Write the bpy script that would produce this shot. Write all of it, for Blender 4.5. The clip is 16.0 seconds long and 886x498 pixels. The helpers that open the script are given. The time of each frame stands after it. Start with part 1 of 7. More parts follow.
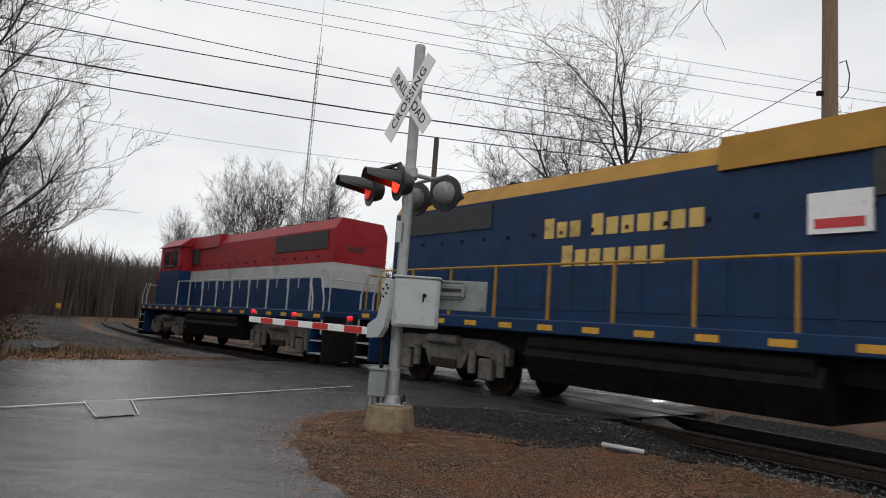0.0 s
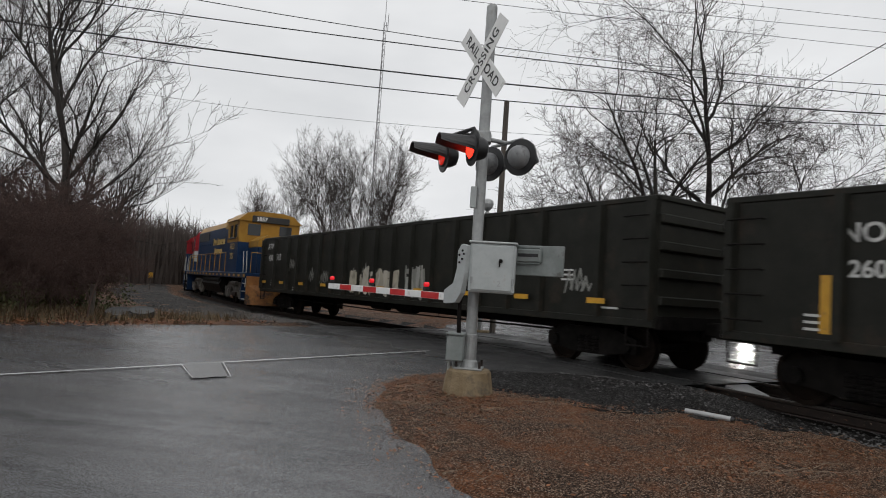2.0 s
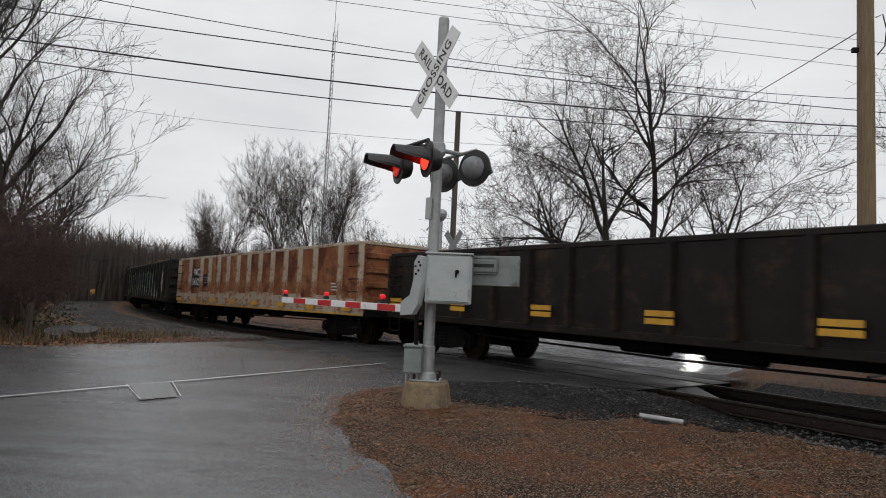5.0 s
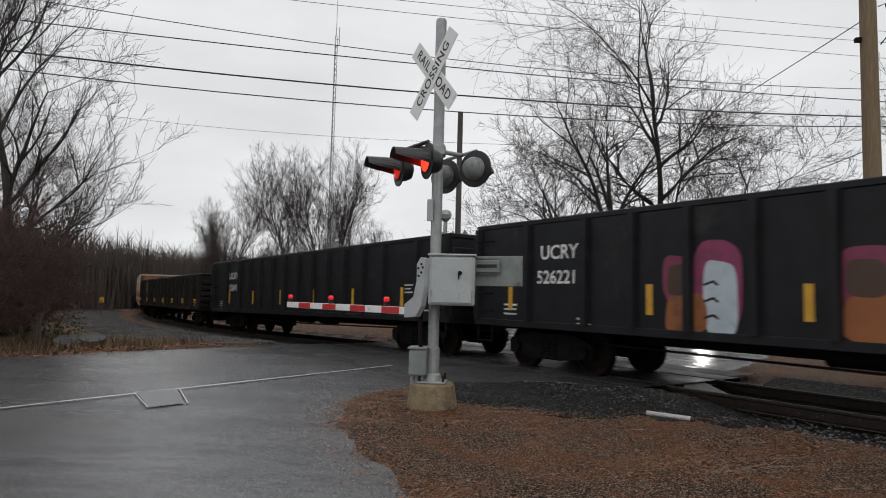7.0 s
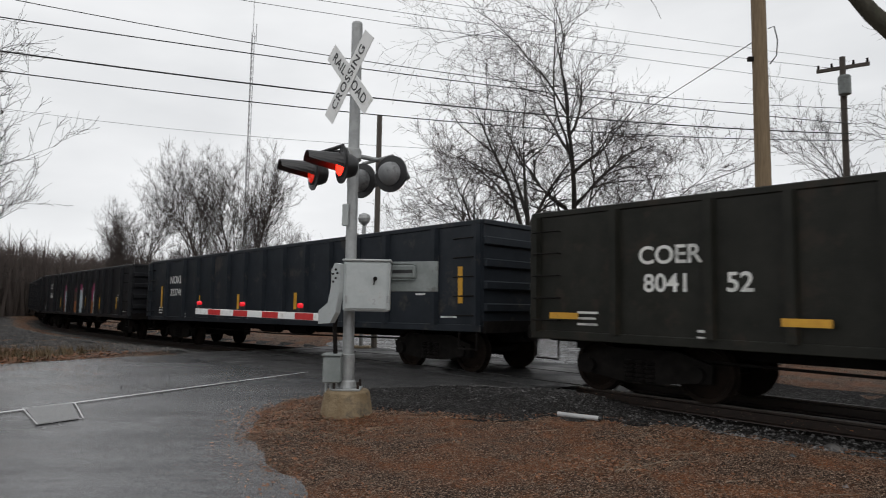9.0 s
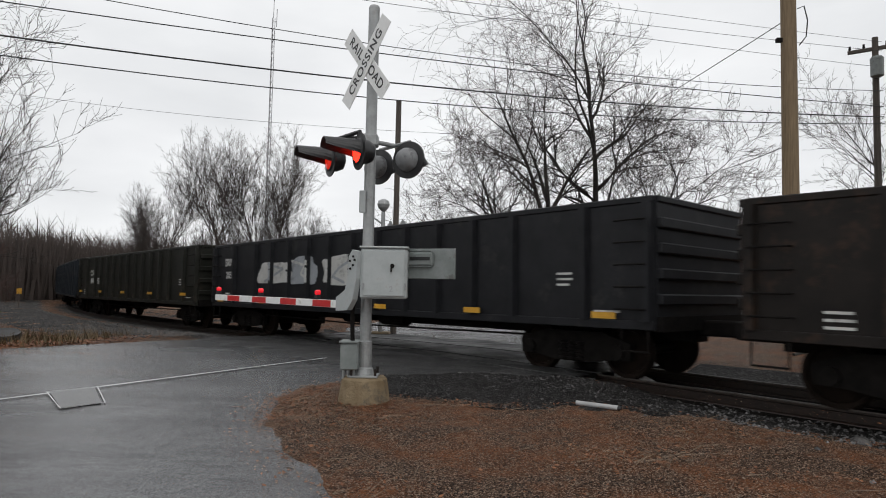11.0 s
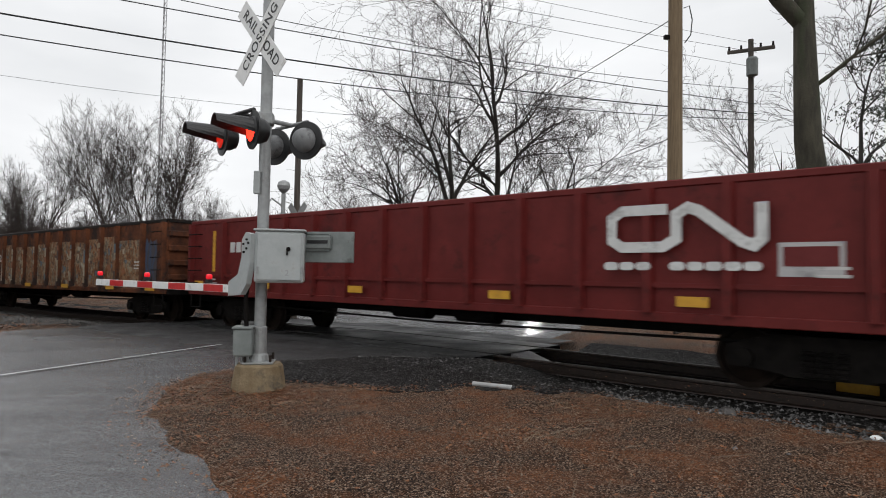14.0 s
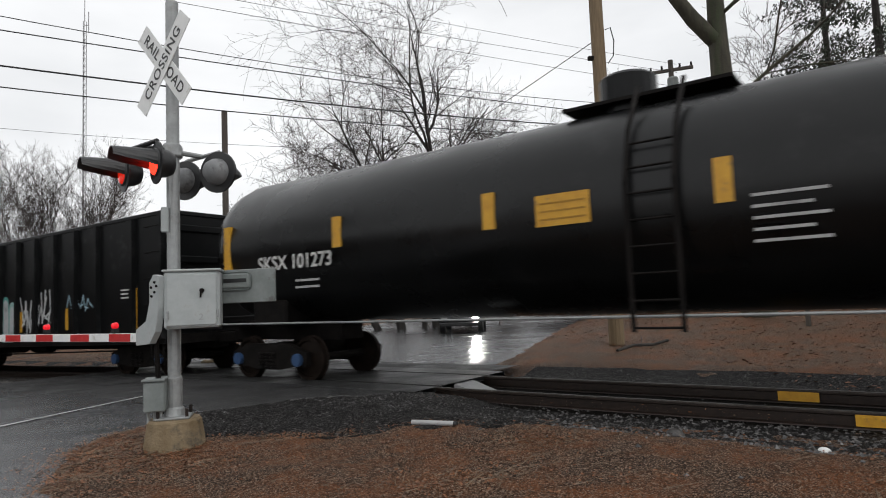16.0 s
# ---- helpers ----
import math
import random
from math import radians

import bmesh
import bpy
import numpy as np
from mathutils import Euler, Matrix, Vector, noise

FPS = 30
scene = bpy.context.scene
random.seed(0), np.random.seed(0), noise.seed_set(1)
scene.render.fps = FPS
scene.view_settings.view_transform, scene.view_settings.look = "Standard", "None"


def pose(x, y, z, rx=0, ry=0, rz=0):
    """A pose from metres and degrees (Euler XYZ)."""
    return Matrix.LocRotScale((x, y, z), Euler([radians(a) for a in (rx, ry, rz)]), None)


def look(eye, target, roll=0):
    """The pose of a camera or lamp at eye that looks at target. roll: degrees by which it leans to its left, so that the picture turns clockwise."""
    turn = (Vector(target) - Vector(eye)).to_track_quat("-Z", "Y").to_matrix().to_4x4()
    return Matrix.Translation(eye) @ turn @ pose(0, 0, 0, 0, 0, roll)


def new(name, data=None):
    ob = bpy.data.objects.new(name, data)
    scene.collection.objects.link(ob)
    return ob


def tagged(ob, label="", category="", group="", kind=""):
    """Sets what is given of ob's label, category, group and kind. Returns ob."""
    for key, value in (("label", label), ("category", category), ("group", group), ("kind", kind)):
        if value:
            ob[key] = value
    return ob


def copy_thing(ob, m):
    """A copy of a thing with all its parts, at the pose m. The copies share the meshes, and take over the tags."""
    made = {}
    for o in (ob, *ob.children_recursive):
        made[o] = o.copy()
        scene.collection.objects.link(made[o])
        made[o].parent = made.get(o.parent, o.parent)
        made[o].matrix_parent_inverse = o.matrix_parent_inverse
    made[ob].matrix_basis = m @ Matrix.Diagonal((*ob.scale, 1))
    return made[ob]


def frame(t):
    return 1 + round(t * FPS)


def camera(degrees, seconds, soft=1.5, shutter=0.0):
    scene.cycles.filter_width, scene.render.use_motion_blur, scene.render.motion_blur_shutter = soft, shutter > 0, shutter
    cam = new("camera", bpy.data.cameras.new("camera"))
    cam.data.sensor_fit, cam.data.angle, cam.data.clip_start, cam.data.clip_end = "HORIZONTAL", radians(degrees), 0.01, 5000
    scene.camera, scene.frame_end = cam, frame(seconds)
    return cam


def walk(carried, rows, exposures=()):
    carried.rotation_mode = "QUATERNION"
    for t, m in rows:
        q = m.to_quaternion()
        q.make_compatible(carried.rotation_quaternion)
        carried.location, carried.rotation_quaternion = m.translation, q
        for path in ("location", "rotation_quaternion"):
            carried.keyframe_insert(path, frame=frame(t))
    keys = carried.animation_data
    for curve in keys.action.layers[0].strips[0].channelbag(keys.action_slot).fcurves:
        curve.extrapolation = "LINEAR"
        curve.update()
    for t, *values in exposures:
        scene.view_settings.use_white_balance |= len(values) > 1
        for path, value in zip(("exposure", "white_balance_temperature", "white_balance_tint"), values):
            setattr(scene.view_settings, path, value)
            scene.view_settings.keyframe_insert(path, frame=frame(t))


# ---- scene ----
cam = camera(70.2, 16.0, soft=1.0, shutter=0.12)
PATH = [
    (0, (0.856, -7.735, 1.32), (0.761, -5.752, 1.558), 4.3),
    (0.5, (0.847, -7.738, 1.325), (0.674, -5.758, 1.553), 3.3),
    (1, (0.813, -7.777, 1.313), (0.59, -5.8, 1.517), 4.1),
    (1.5, (0.79, -7.746, 1.317), (0.509, -5.771, 1.462), 3.7),
    (2, (0.784, -7.723, 1.309), (0.477, -5.75, 1.425), 3.9),
    (2.5, (0.766, -7.706, 1.301), (0.435, -5.735, 1.384), 4.1),
    (3, (0.744, -7.703, 1.315), (0.401, -5.734, 1.408), 0.3),
    (3.5, (0.718, -7.704, 1.332), (0.38, -5.737, 1.467), -0.4),
    (4, (0.735, -7.693, 1.326), (0.541, -5.708, 1.47), 1.7),
    (4.5, (0.741, -7.699, 1.325), (0.579, -5.711, 1.481), 3.0),
    (6.8, (0.793, -7.722, 1.344), (0.638, -5.734, 1.496), 0.3),
    (7, (0.8, -7.701, 1.342), (0.617, -5.716, 1.498), 1.4),
    (7.5, (0.836, -7.724, 1.33), (0.776, -5.731, 1.476), 1.7),
    (8, (0.865, -7.709, 1.357), (1.117, -5.732, 1.52), 1.2),
    (8.5, (0.88, -7.692, 1.372), (1.15, -5.72, 1.565), -0.0),
    (9, (0.862, -7.687, 1.374), (0.929, -5.695, 1.544), 0.9),
    (9.2, (0.849, -7.706, 1.362), (0.825, -5.712, 1.513), 1.2),
    (11.3, (0.92, -7.611, 1.405), (0.94, -5.614, 1.52), 1.1),
    (11.5, (0.945, -7.631, 1.408), (1.039, -5.636, 1.518), 0.9),
    (12, (0.992, -7.611, 1.394), (1.411, -5.66, 1.529), 0.6),
    (12.5, (0.998, -7.58, 1.377), (1.421, -5.631, 1.527), 1.3),
    (13, (0.963, -7.601, 1.375), (1.187, -5.617, 1.499), 3.0),
    (13.5, (0.976, -7.617, 1.378), (1.225, -5.636, 1.483), 2.3),
    (14, (0.971, -7.603, 1.4), (1.274, -5.627, 1.477), 1.0),
    (14.5, (0.957, -7.6, 1.386), (1.011, -5.606, 1.528), -1.2),
    (15, (0.976, -7.575, 1.385), (0.935, -5.577, 1.466), 1.3),
    (15.5, (1.065, -7.425, 1.429), (1.365, -5.455, 1.593), -0.5),
    (16, (1.189, -7.246, 1.44), (1.668, -5.311, 1.601), -2.4),
]
walk(cam, [(t, look(eye, target, roll)) for t, eye, target, roll in PATH],
     exposures=((0.0, 0.0), (1.5, -0.17), (4.0, -0.16), (7.0, -0.14), (9.0, -0.03), (12.0, 0.02), (14.0, 0.08), (15.0, 0.02), (16.0, 0.12)))

# ---- world, sun, exposure ----
world = bpy.data.worlds.new("overcast_sky")
scene.world = world
world.use_nodes = True
wn, wl = world.node_tree.nodes, world.node_tree.links
wn.clear()
w_out = wn.new("ShaderNodeOutputWorld")
w_bg = wn.new("ShaderNodeBackground")
w_sky = wn.new("ShaderNodeTexSky")
w_sky.sky_type, w_sky.sun_disc = "NISHITA", False
w_sky.sun_elevation, w_sky.sun_rotation = radians(32), radians(200)
w_hsv = wn.new("ShaderNodeHueSaturation")
w_hsv.inputs["Saturation"].default_value = 0.12
w_hsv.inputs["Value"].default_value = 0.55
w_mix = wn.new("ShaderNodeMixRGB")
w_tc = wn.new("ShaderNodeTexCoord")
w_map = wn.new("ShaderNodeMapping")
w_map.inputs["Scale"].default_value = (1.0, 1.0, 3.0)
w_noise = wn.new("ShaderNodeTexNoise")
w_noise.inputs["Scale"].default_value = 2.2
w_noise.inputs["Detail"].default_value = 5
w_ramp = wn.new("ShaderNodeValToRGB")
w_ramp.color_ramp.elements[0].position, w_ramp.color_ramp.elements[1].position = 0.32, 0.68
w_ramp.color_ramp.elements[0].color = (7.3, 7.45, 7.65, 1)
w_ramp.color_ramp.elements[1].color = (9.4, 9.5, 9.65, 1)
w_mix.inputs[0].default_value = 0.85
wl.new(w_tc.outputs["Generated"], w_map.inputs[0])
wl.new(w_map.outputs[0], w_noise.inputs["Vector"])
wl.new(w_noise.outputs["Fac"], w_ramp.inputs[0])
wl.new(w_sky.outputs[0], w_hsv.inputs["Color"])
wl.new(w_hsv.outputs[0], w_mix.inputs[1])
wl.new(w_ramp.outputs[0], w_mix.inputs[2])
wl.new(w_mix.outputs[0], w_bg.inputs[0])
w_bg.inputs[1].default_value = 0.115
wl.new(w_bg.outputs[0], w_out.inputs[0])
sun_data = bpy.data.lights.new("sun", "SUN")
sun_data.energy, sun_data.angle, sun_data.color = 0.6, radians(40), (1.0, 0.97, 0.93)
sun = new("sun", sun_data)
sun.matrix_world = look((0, 0, 60), (-20, 45, 0))


# ---- materials ----
def mat(name, c1, c2=None, scale=3.0, rough=0.6, rough2=None, metal=0.0, bump=0.0, bscale=40.0, c3=None, stain=0.0, sscale=1.2,
        emit=None, power=0.0, stretch=(1, 1, 1), vary=0.0, coat=0.0):
    m = bpy.data.materials.new(name)
    m.use_nodes = True
    n, l = m.node_tree.nodes, m.node_tree.links
    b = n["Principled BSDF"]
    b.inputs["Metallic"].default_value = metal
    b.inputs["Roughness"].default_value = rough
    b.inputs["Coat Weight"].default_value = coat
    tc = n.new("ShaderNodeTexCoord")
    mp = n.new("ShaderNodeMapping")
    mp.inputs["Scale"].default_value = stretch
    l.new(tc.outputs["Object"], mp.inputs[0])
    no = n.new("ShaderNodeTexNoise")
    no.inputs["Scale"].default_value, no.inputs["Detail"].default_value = scale, 8
    no.inputs["Roughness"].default_value = 0.65
    l.new(mp.outputs[0], no.inputs["Vector"])
    rp = n.new("ShaderNodeValToRGB")
    rp.color_ramp.elements[0].position, rp.color_ramp.elements[1].position = 0.33, 0.67
    rp.color_ramp.elements[0].color = (*c1, 1)
    rp.color_ramp.elements[1].color = (*(c2 or c1), 1)
    l.new(no.outputs["Fac"], rp.inputs[0])
    col = rp.outputs[0]
    if c3:
        n2 = n.new("ShaderNodeTexNoise")
        n2.inputs["Scale"].default_value, n2.inputs["Detail"].default_value = sscale, 9
        n2.inputs["Roughness"].default_value = 0.7
        l.new(mp.outputs[0], n2.inputs["Vector"])
        r2 = n.new("ShaderNodeValToRGB")
        r2.color_ramp.elements[0].position, r2.color_ramp.elements[1].position = 0.62 - stain * 0.3, 0.72 - stain * 0.25
        l.new(n2.outputs["Fac"], r2.inputs[0])
        mx = n.new("ShaderNodeMixRGB")
        mx.inputs[2].default_value = (*c3, 1)
        l.new(r2.outputs[0], mx.inputs[0])
        l.new(col, mx.inputs[1])
        col = mx.outputs[0]
    if vary:
        oi = n.new("ShaderNodeObjectInfo")
        hv = n.new("ShaderNodeHueSaturation")
        mr = n.new("ShaderNodeMapRange")
        mr.inputs[3].default_value, mr.inputs[4].default_value = 1 - vary, 1 + vary
        l.new(oi.outputs["Random"], mr.inputs[0])
        l.new(mr.outputs[0], hv.inputs["Value"])
        l.new(col, hv.inputs["Color"])
        col = hv.outputs[0]
    l.new(col, b.inputs["Base Color"])
    if rough2 is not None:
        m2 = n.new("ShaderNodeMapRange")
        m2.inputs[1].default_value, m2.inputs[2].default_value = 0.35, 0.65
        m2.inputs[3].default_value, m2.inputs[4].default_value = rough, rough2
        n3 = n.new("ShaderNodeTexNoise")
        n3.inputs["Scale"].default_value, n3.inputs["Detail"].default_value = sscale, 6
        l.new(mp.outputs[0], n3.inputs["Vector"])
        l.new(n3.outputs["Fac"], m2.inputs[0])
        l.new(m2.outputs[0], b.inputs["Roughness"])
    if bump:
        nb = n.new("ShaderNodeTexNoise")
        nb.inputs["Scale"].default_value, nb.inputs["Detail"].default_value = bscale, 4
        l.new(tc.outputs["Object"], nb.inputs["Vector"])
        bp = n.new("ShaderNodeBump")
        bp.inputs["Strength"].default_value, bp.inputs["Distance"].default_value = bump, 0.02
        l.new(nb.outputs["Fac"], bp.inputs["Height"])
        l.new(bp.outputs[0], b.inputs["Normal"])
    if emit:
        b.inputs["Emission Color"].default_value = (*emit, 1)
        b.inputs["Emission Strength"].default_value = power
    return m


def grain(m, scale, lo, hi):
    """Fine speckle of the aggregate over a material's colour."""
    n, l = m.node_tree.nodes, m.node_tree.links
    b = n["Principled BSDF"]
    was = b.inputs["Base Color"].links[0].from_socket
    no = n.new("ShaderNodeTexNoise")
    no.inputs["Scale"].default_value, no.inputs["Detail"].default_value = scale, 3
    l.new(n["Texture Coordinate"].outputs["Object"], no.inputs["Vector"])
    mr = n.new("ShaderNodeMapRange")
    mr.inputs[1].default_value, mr.inputs[2].default_value = 0.32, 0.68
    mr.inputs[3].default_value, mr.inputs[4].default_value = lo, hi
    l.new(no.outputs["Fac"], mr.inputs[0])
    hv = n.new("ShaderNodeHueSaturation")
    l.new(mr.outputs[0], hv.inputs["Value"])
    l.new(was, hv.inputs["Color"])
    l.new(hv.outputs[0], b.inputs["Base Color"])


M_ASPHALT = mat("wet_asphalt", (0.055, 0.056, 0.059), (0.115, 0.116, 0.12), 0.9, 0.07, 0.3, bump=0.28, bscale=95, c3=(0.018, 0.018, 0.02), stain=0.34, sscale=0.6)
M_ASPHALT.node_tree.nodes["Principled BSDF"].inputs["Specular IOR Level"].default_value = 0.75
mp_ = M_ASPHALT.node_tree.nodes["Mapping"]
mp_.inputs["Rotation"].default_value, mp_.inputs["Scale"].default_value = (0, 0, radians(-59)), (0.35, 1.3, 1)
grain(M_ASPHALT, 75, 0.45, 1.65)
M_OILY = mat("oily_crossing_asphalt", (0.012, 0.012, 0.0125), (0.03, 0.029, 0.029), 1.6, 0.4, 0.8, bump=0.9, bscale=60, sscale=1.1)
# Near-black strip between the rails, much darker than the gravel beside it.
M_BED = mat("near_black_track_bed", (0.004, 0.0035, 0.003), (0.014, 0.012, 0.0105), 9, 0.7, bump=0.9, bscale=30)
M_PATCH = mat("patched_asphalt", (0.08, 0.08, 0.082), (0.19, 0.19, 0.19), 30, 0.28, bump=0.3, bscale=90)
M_LINE = mat("road_paint", (0.62, 0.62, 0.62), (0.42, 0.42, 0.42), 9, 0.35, c3=(0.16, 0.16, 0.16), stain=0.2, sscale=10)


def gravel_mat(name, cells, dark, mid_, light, patch=None, rough=0.6):
    m = mat(name, dark, mid_, 2.2, rough)
    n, l = m.node_tree.nodes, m.node_tree.links
    b = n["Principled BSDF"]
    b.inputs["Specular IOR Level"].default_value = 0.1
    tc = n["Texture Coordinate"]
    vo = n.new("ShaderNodeTexVoronoi")
    vo.inputs["Scale"].default_value = cells
    l.new(tc.outputs["Object"], vo.inputs["Vector"])
    sep = n.new("ShaderNodeSeparateColor")
    l.new(vo.outputs["Color"], sep.inputs[0])
    rp = n.new("ShaderNodeValToRGB")
    e = rp.color_ramp.elements
    e[0].position, e[0].color = 0.22, (*dark, 1)
    e[1].position, e[1].color = 0.96, (*light, 1)
    x = e.new(0.72)
    x.color = (*mid_, 1)
    l.new(sep.outputs[0], rp.inputs[0])
    col = rp.outputs[0]
    if patch:
        no = n.new("ShaderNodeTexNoise")
        no.inputs["Scale"].default_value, no.inputs["Detail"].default_value = 1.1, 9
        no.inputs["Roughness"].default_value = 0.72
        l.new(tc.outputs["Object"], no.inputs["Vector"])
        r2 = n.new("ShaderNodeValToRGB")
        r2.color_ramp.elements[0].position, r2.color_ramp.elements[1].position = 0.45, 0.62
        l.new(no.outputs["Fac"], r2.inputs[0])
        mu = n.new("ShaderNodeMath")
        mu.operation = "MULTIPLY"
        l.new(r2.outputs[0], mu.inputs[0])
        l.new(sep.outputs[1], mu.inputs[1])
        mx = n.new("ShaderNodeMixRGB")
        mx.inputs[2].default_value = (*patch, 1)
        l.new(mu.outputs[0], mx.inputs[0])
        l.new(col, mx.inputs[1])
        col = mx.outputs[0]
    for k in list(b.inputs["Base Color"].links):
        l.remove(k)
    l.new(col, b.inputs["Base Color"])
    bp = n.new("ShaderNodeBump")
    bp.inputs["Strength"].default_value, bp.inputs["Distance"].default_value = 1.0, 0.03
    bp.invert = True
    l.new(vo.outputs["Distance"], bp.inputs["Height"])
    l.new(bp.outputs[0], b.inputs["Normal"])
    return m


M_DIRT = gravel_mat("leafy_gravel", 105, (0.014, 0.009, 0.007), (0.145, 0.081, 0.05), (0.55, 0.41, 0.31), (0.3, 0.11, 0.042))
M_GRAVEL = gravel_mat("dark_gravel", 60, (0.005, 0.0045, 0.0042), (0.018, 0.0165, 0.016), (0.11, 0.105, 0.102))
M_BALLAST = mat("ballast", (0.025, 0.023, 0.022), (0.1, 0.093, 0.088), 6, 0.6, vary=0.25)
M_STONE = mat("gravel_stone", (0.01, 0.0098, 0.0098), (0.13, 0.125, 0.122), 9, 0.3)
M_PEBBLE = mat("brown_pebble", (0.03, 0.02, 0.014), (0.2, 0.14, 0.1), 9, 0.6)
M_LEAF = mat("fallen_leaf", (0.1, 0.036, 0.014), (0.26, 0.1, 0.036), 3.0, 0.6)
M_LEAF2 = mat("pale_leaf", (0.1, 0.064, 0.04), (0.24, 0.17, 0.115), 3.0, 0.6)
M_GRASS = mat("dry_grass", (0.05, 0.045, 0.02), (0.13, 0.075, 0.03), 2.0, 0.7)
M_TIE = mat("weathered_tie", (0.025, 0.019, 0.015), (0.06, 0.046, 0.036), 6, 0.7, stretch=(1, 6, 6), bump=0.5)
M_RAIL = mat("rusty_rail", (0.012, 0.0075, 0.0055), (0.03, 0.017, 0.012), 12, 0.5, metal=0.3, bump=0.2)
M_RAILTOP = mat("polished_rail_head", (0.035, 0.03, 0.027), (0.07, 0.062, 0.056), 12, 0.5, metal=1.0)
M_YELLOW = mat("yellow_paint", (0.5, 0.25, 0.018), (0.64, 0.35, 0.028), 5, 0.45, c3=(0.3, 0.17, 0.05), stain=0.15, sscale=9)
M_CONC = mat("mossy_concrete", (0.15, 0.105, 0.055), (0.25, 0.19, 0.115), 5, 0.8, bump=0.6, c3=(0.07, 0.06, 0.045), stain=0.3, sscale=3)
M_PANEL = mat("crossing_panel", (0.016, 0.016, 0.016), (0.04, 0.04, 0.04), 6, 0.35, 0.6, bump=0.4)
M_PLATE = mat("deflector_plate", (0.3, 0.3, 0.3), (0.42, 0.42, 0.42), 6, 0.4)
M_ALU = mat("aluminium_paint", (0.27, 0.28, 0.28), (0.36, 0.37, 0.37), 9, 0.42, metal=0.35, c3=(0.25, 0.25, 0.24), stain=0.2, sscale=5)
M_BOX = mat("grey_enamel", (0.34, 0.365, 0.365), (0.42, 0.445, 0.445), 6, 0.38, c3=(0.33, 0.33, 0.31), stain=0.15, sscale=6)
M_CASTING = mat("dull_green_grey_casting", (0.15, 0.17, 0.165), (0.22, 0.24, 0.235), 6, 0.5, c3=(0.1, 0.1, 0.095), stain=0.2, sscale=5)
M_WHITE = mat("white_sheeting", (0.72, 0.73, 0.72), (0.8, 0.8, 0.79), 9, 0.45, c3=(0.5, 0.49, 0.45), stain=0.15, sscale=7)
M_BLACK = mat("black_paint", (0.012, 0.012, 0.013), (0.025, 0.025, 0.026), 9, 0.4)
M_RED = mat("red_sheeting", (0.45, 0.018, 0.02), (0.55, 0.03, 0.03), 9, 0.4)
M_LENS = mat("lit_red_lens", (0.5, 0.01, 0.01), emit=(1.0, 0.022, 0.01), power=4.0, rough=0.2)
M_LENS_DIM = mat("dim_red_lens", (0.3, 0.01, 0.01), emit=(1.0, 0.03, 0.01), power=0.5, rough=0.2)
M_ARMLAMP = mat("arm_lamp_red", (0.5, 0.01, 0.02), emit=(1.0, 0.02, 0.03), power=0.5, rough=0.2)
M_DARKSTEEL = mat("dark_steel", (0.006, 0.0055, 0.0055), (0.015, 0.013, 0.012), 5, 0.6, bump=0.2)
M_WHEEL = mat("wheel_steel", (0.008, 0.006, 0.005), (0.02, 0.014, 0.011), 5, 0.6)
M_TRUCK = mat("oily_truck", (0.006, 0.0055, 0.005), (0.015, 0.013, 0.012), 6, 0.65, bump=0.2)
M_BLUECAP = mat("blue_bearing_cap", (0.02, 0.055, 0.13), (0.03, 0.075, 0.18), 8, 0.5)
M_BARK = mat("bark", (0.014, 0.012, 0.011), (0.045, 0.039, 0.034), 4, 0.85, stretch=(1, 1, 0.25), bump=0.6, bscale=18)
M_BARK2 = mat("greenish_bark", (0.026, 0.024, 0.016), (0.07, 0.064, 0.044), 4, 0.85, stretch=(1, 1, 0.25), bump=0.6, bscale=18, c3=(0.035, 0.045, 0.02), stain=0.3)
M_TWIG = mat("twigs", (0.03, 0.023, 0.02), (0.065, 0.051, 0.045), 1.0, 0.85)
M_SHRUB = mat("red_brown_shrub", (0.042, 0.022, 0.018), (0.09, 0.052, 0.042), 1.0, 0.85)
M_NEEDLE = mat("dark_needles", (0.012, 0.02, 0.01), (0.035, 0.045, 0.025), 2.0, 0.7)
M_GREEN = mat("green_undergrowth", (0.04, 0.06, 0.015), (0.1, 0.1, 0.03), 2.0, 0.7)
M_POLE = mat("tan_pole_wood", (0.13, 0.09, 0.05), (0.23, 0.165, 0.095), 5, 0.75, stretch=(6, 6, 0.35), bump=0.4)
M_POLE2 = mat("dark_pole_wood", (0.055, 0.046, 0.04), (0.1, 0.085, 0.07), 5, 0.8, stretch=(6, 6, 0.35), bump=0.4)
M_WIRE = mat("cable", (0.012, 0.012, 0.012), rough=0.6)
M_WOODS = mat("distant_woods", (0.05, 0.038, 0.033), (0.1, 0.08, 0.071), 0.25, 0.9)
M_GLASS = mat("dark_glass", (0.012, 0.014, 0.016), rough=0.06)
M_STEELTOWER = mat("galvanised_mast", (0.2, 0.2, 0.21), (0.28, 0.28, 0.29), 2, 0.5, metal=0.4)
M_GRATE = mat("radiator_grille", (0.015, 0.016, 0.02), (0.03, 0.03, 0.035), 8, 0.6)
M_CARPAINT = mat("dark_car_paint", (0.02, 0.022, 0.026), rough=0.2, coat=0.6)
M_HEADLIGHT = mat("lit_headlight", (0.9, 0.9, 0.9), emit=(1.0, 0.97, 0.9), power=260.0)


# ---- mesh helpers ----
def finish(name, bm, material, parent=None, label="", smooth=False):
    me = bpy.data.meshes.new(name)
    bm.to_mesh(me)
    bm.free()
    if smooth:
        for p in me.polygons:
            p.use_smooth = True
    me.materials.append(material)
    ob = new(name, me)
    if parent:
        ob.parent = parent
    if label:
        ob["label"] = label
    return ob


def part(name, bm, material, parent, label="", smooth=False):
    return finish(name, bm, material, parent, label, smooth)


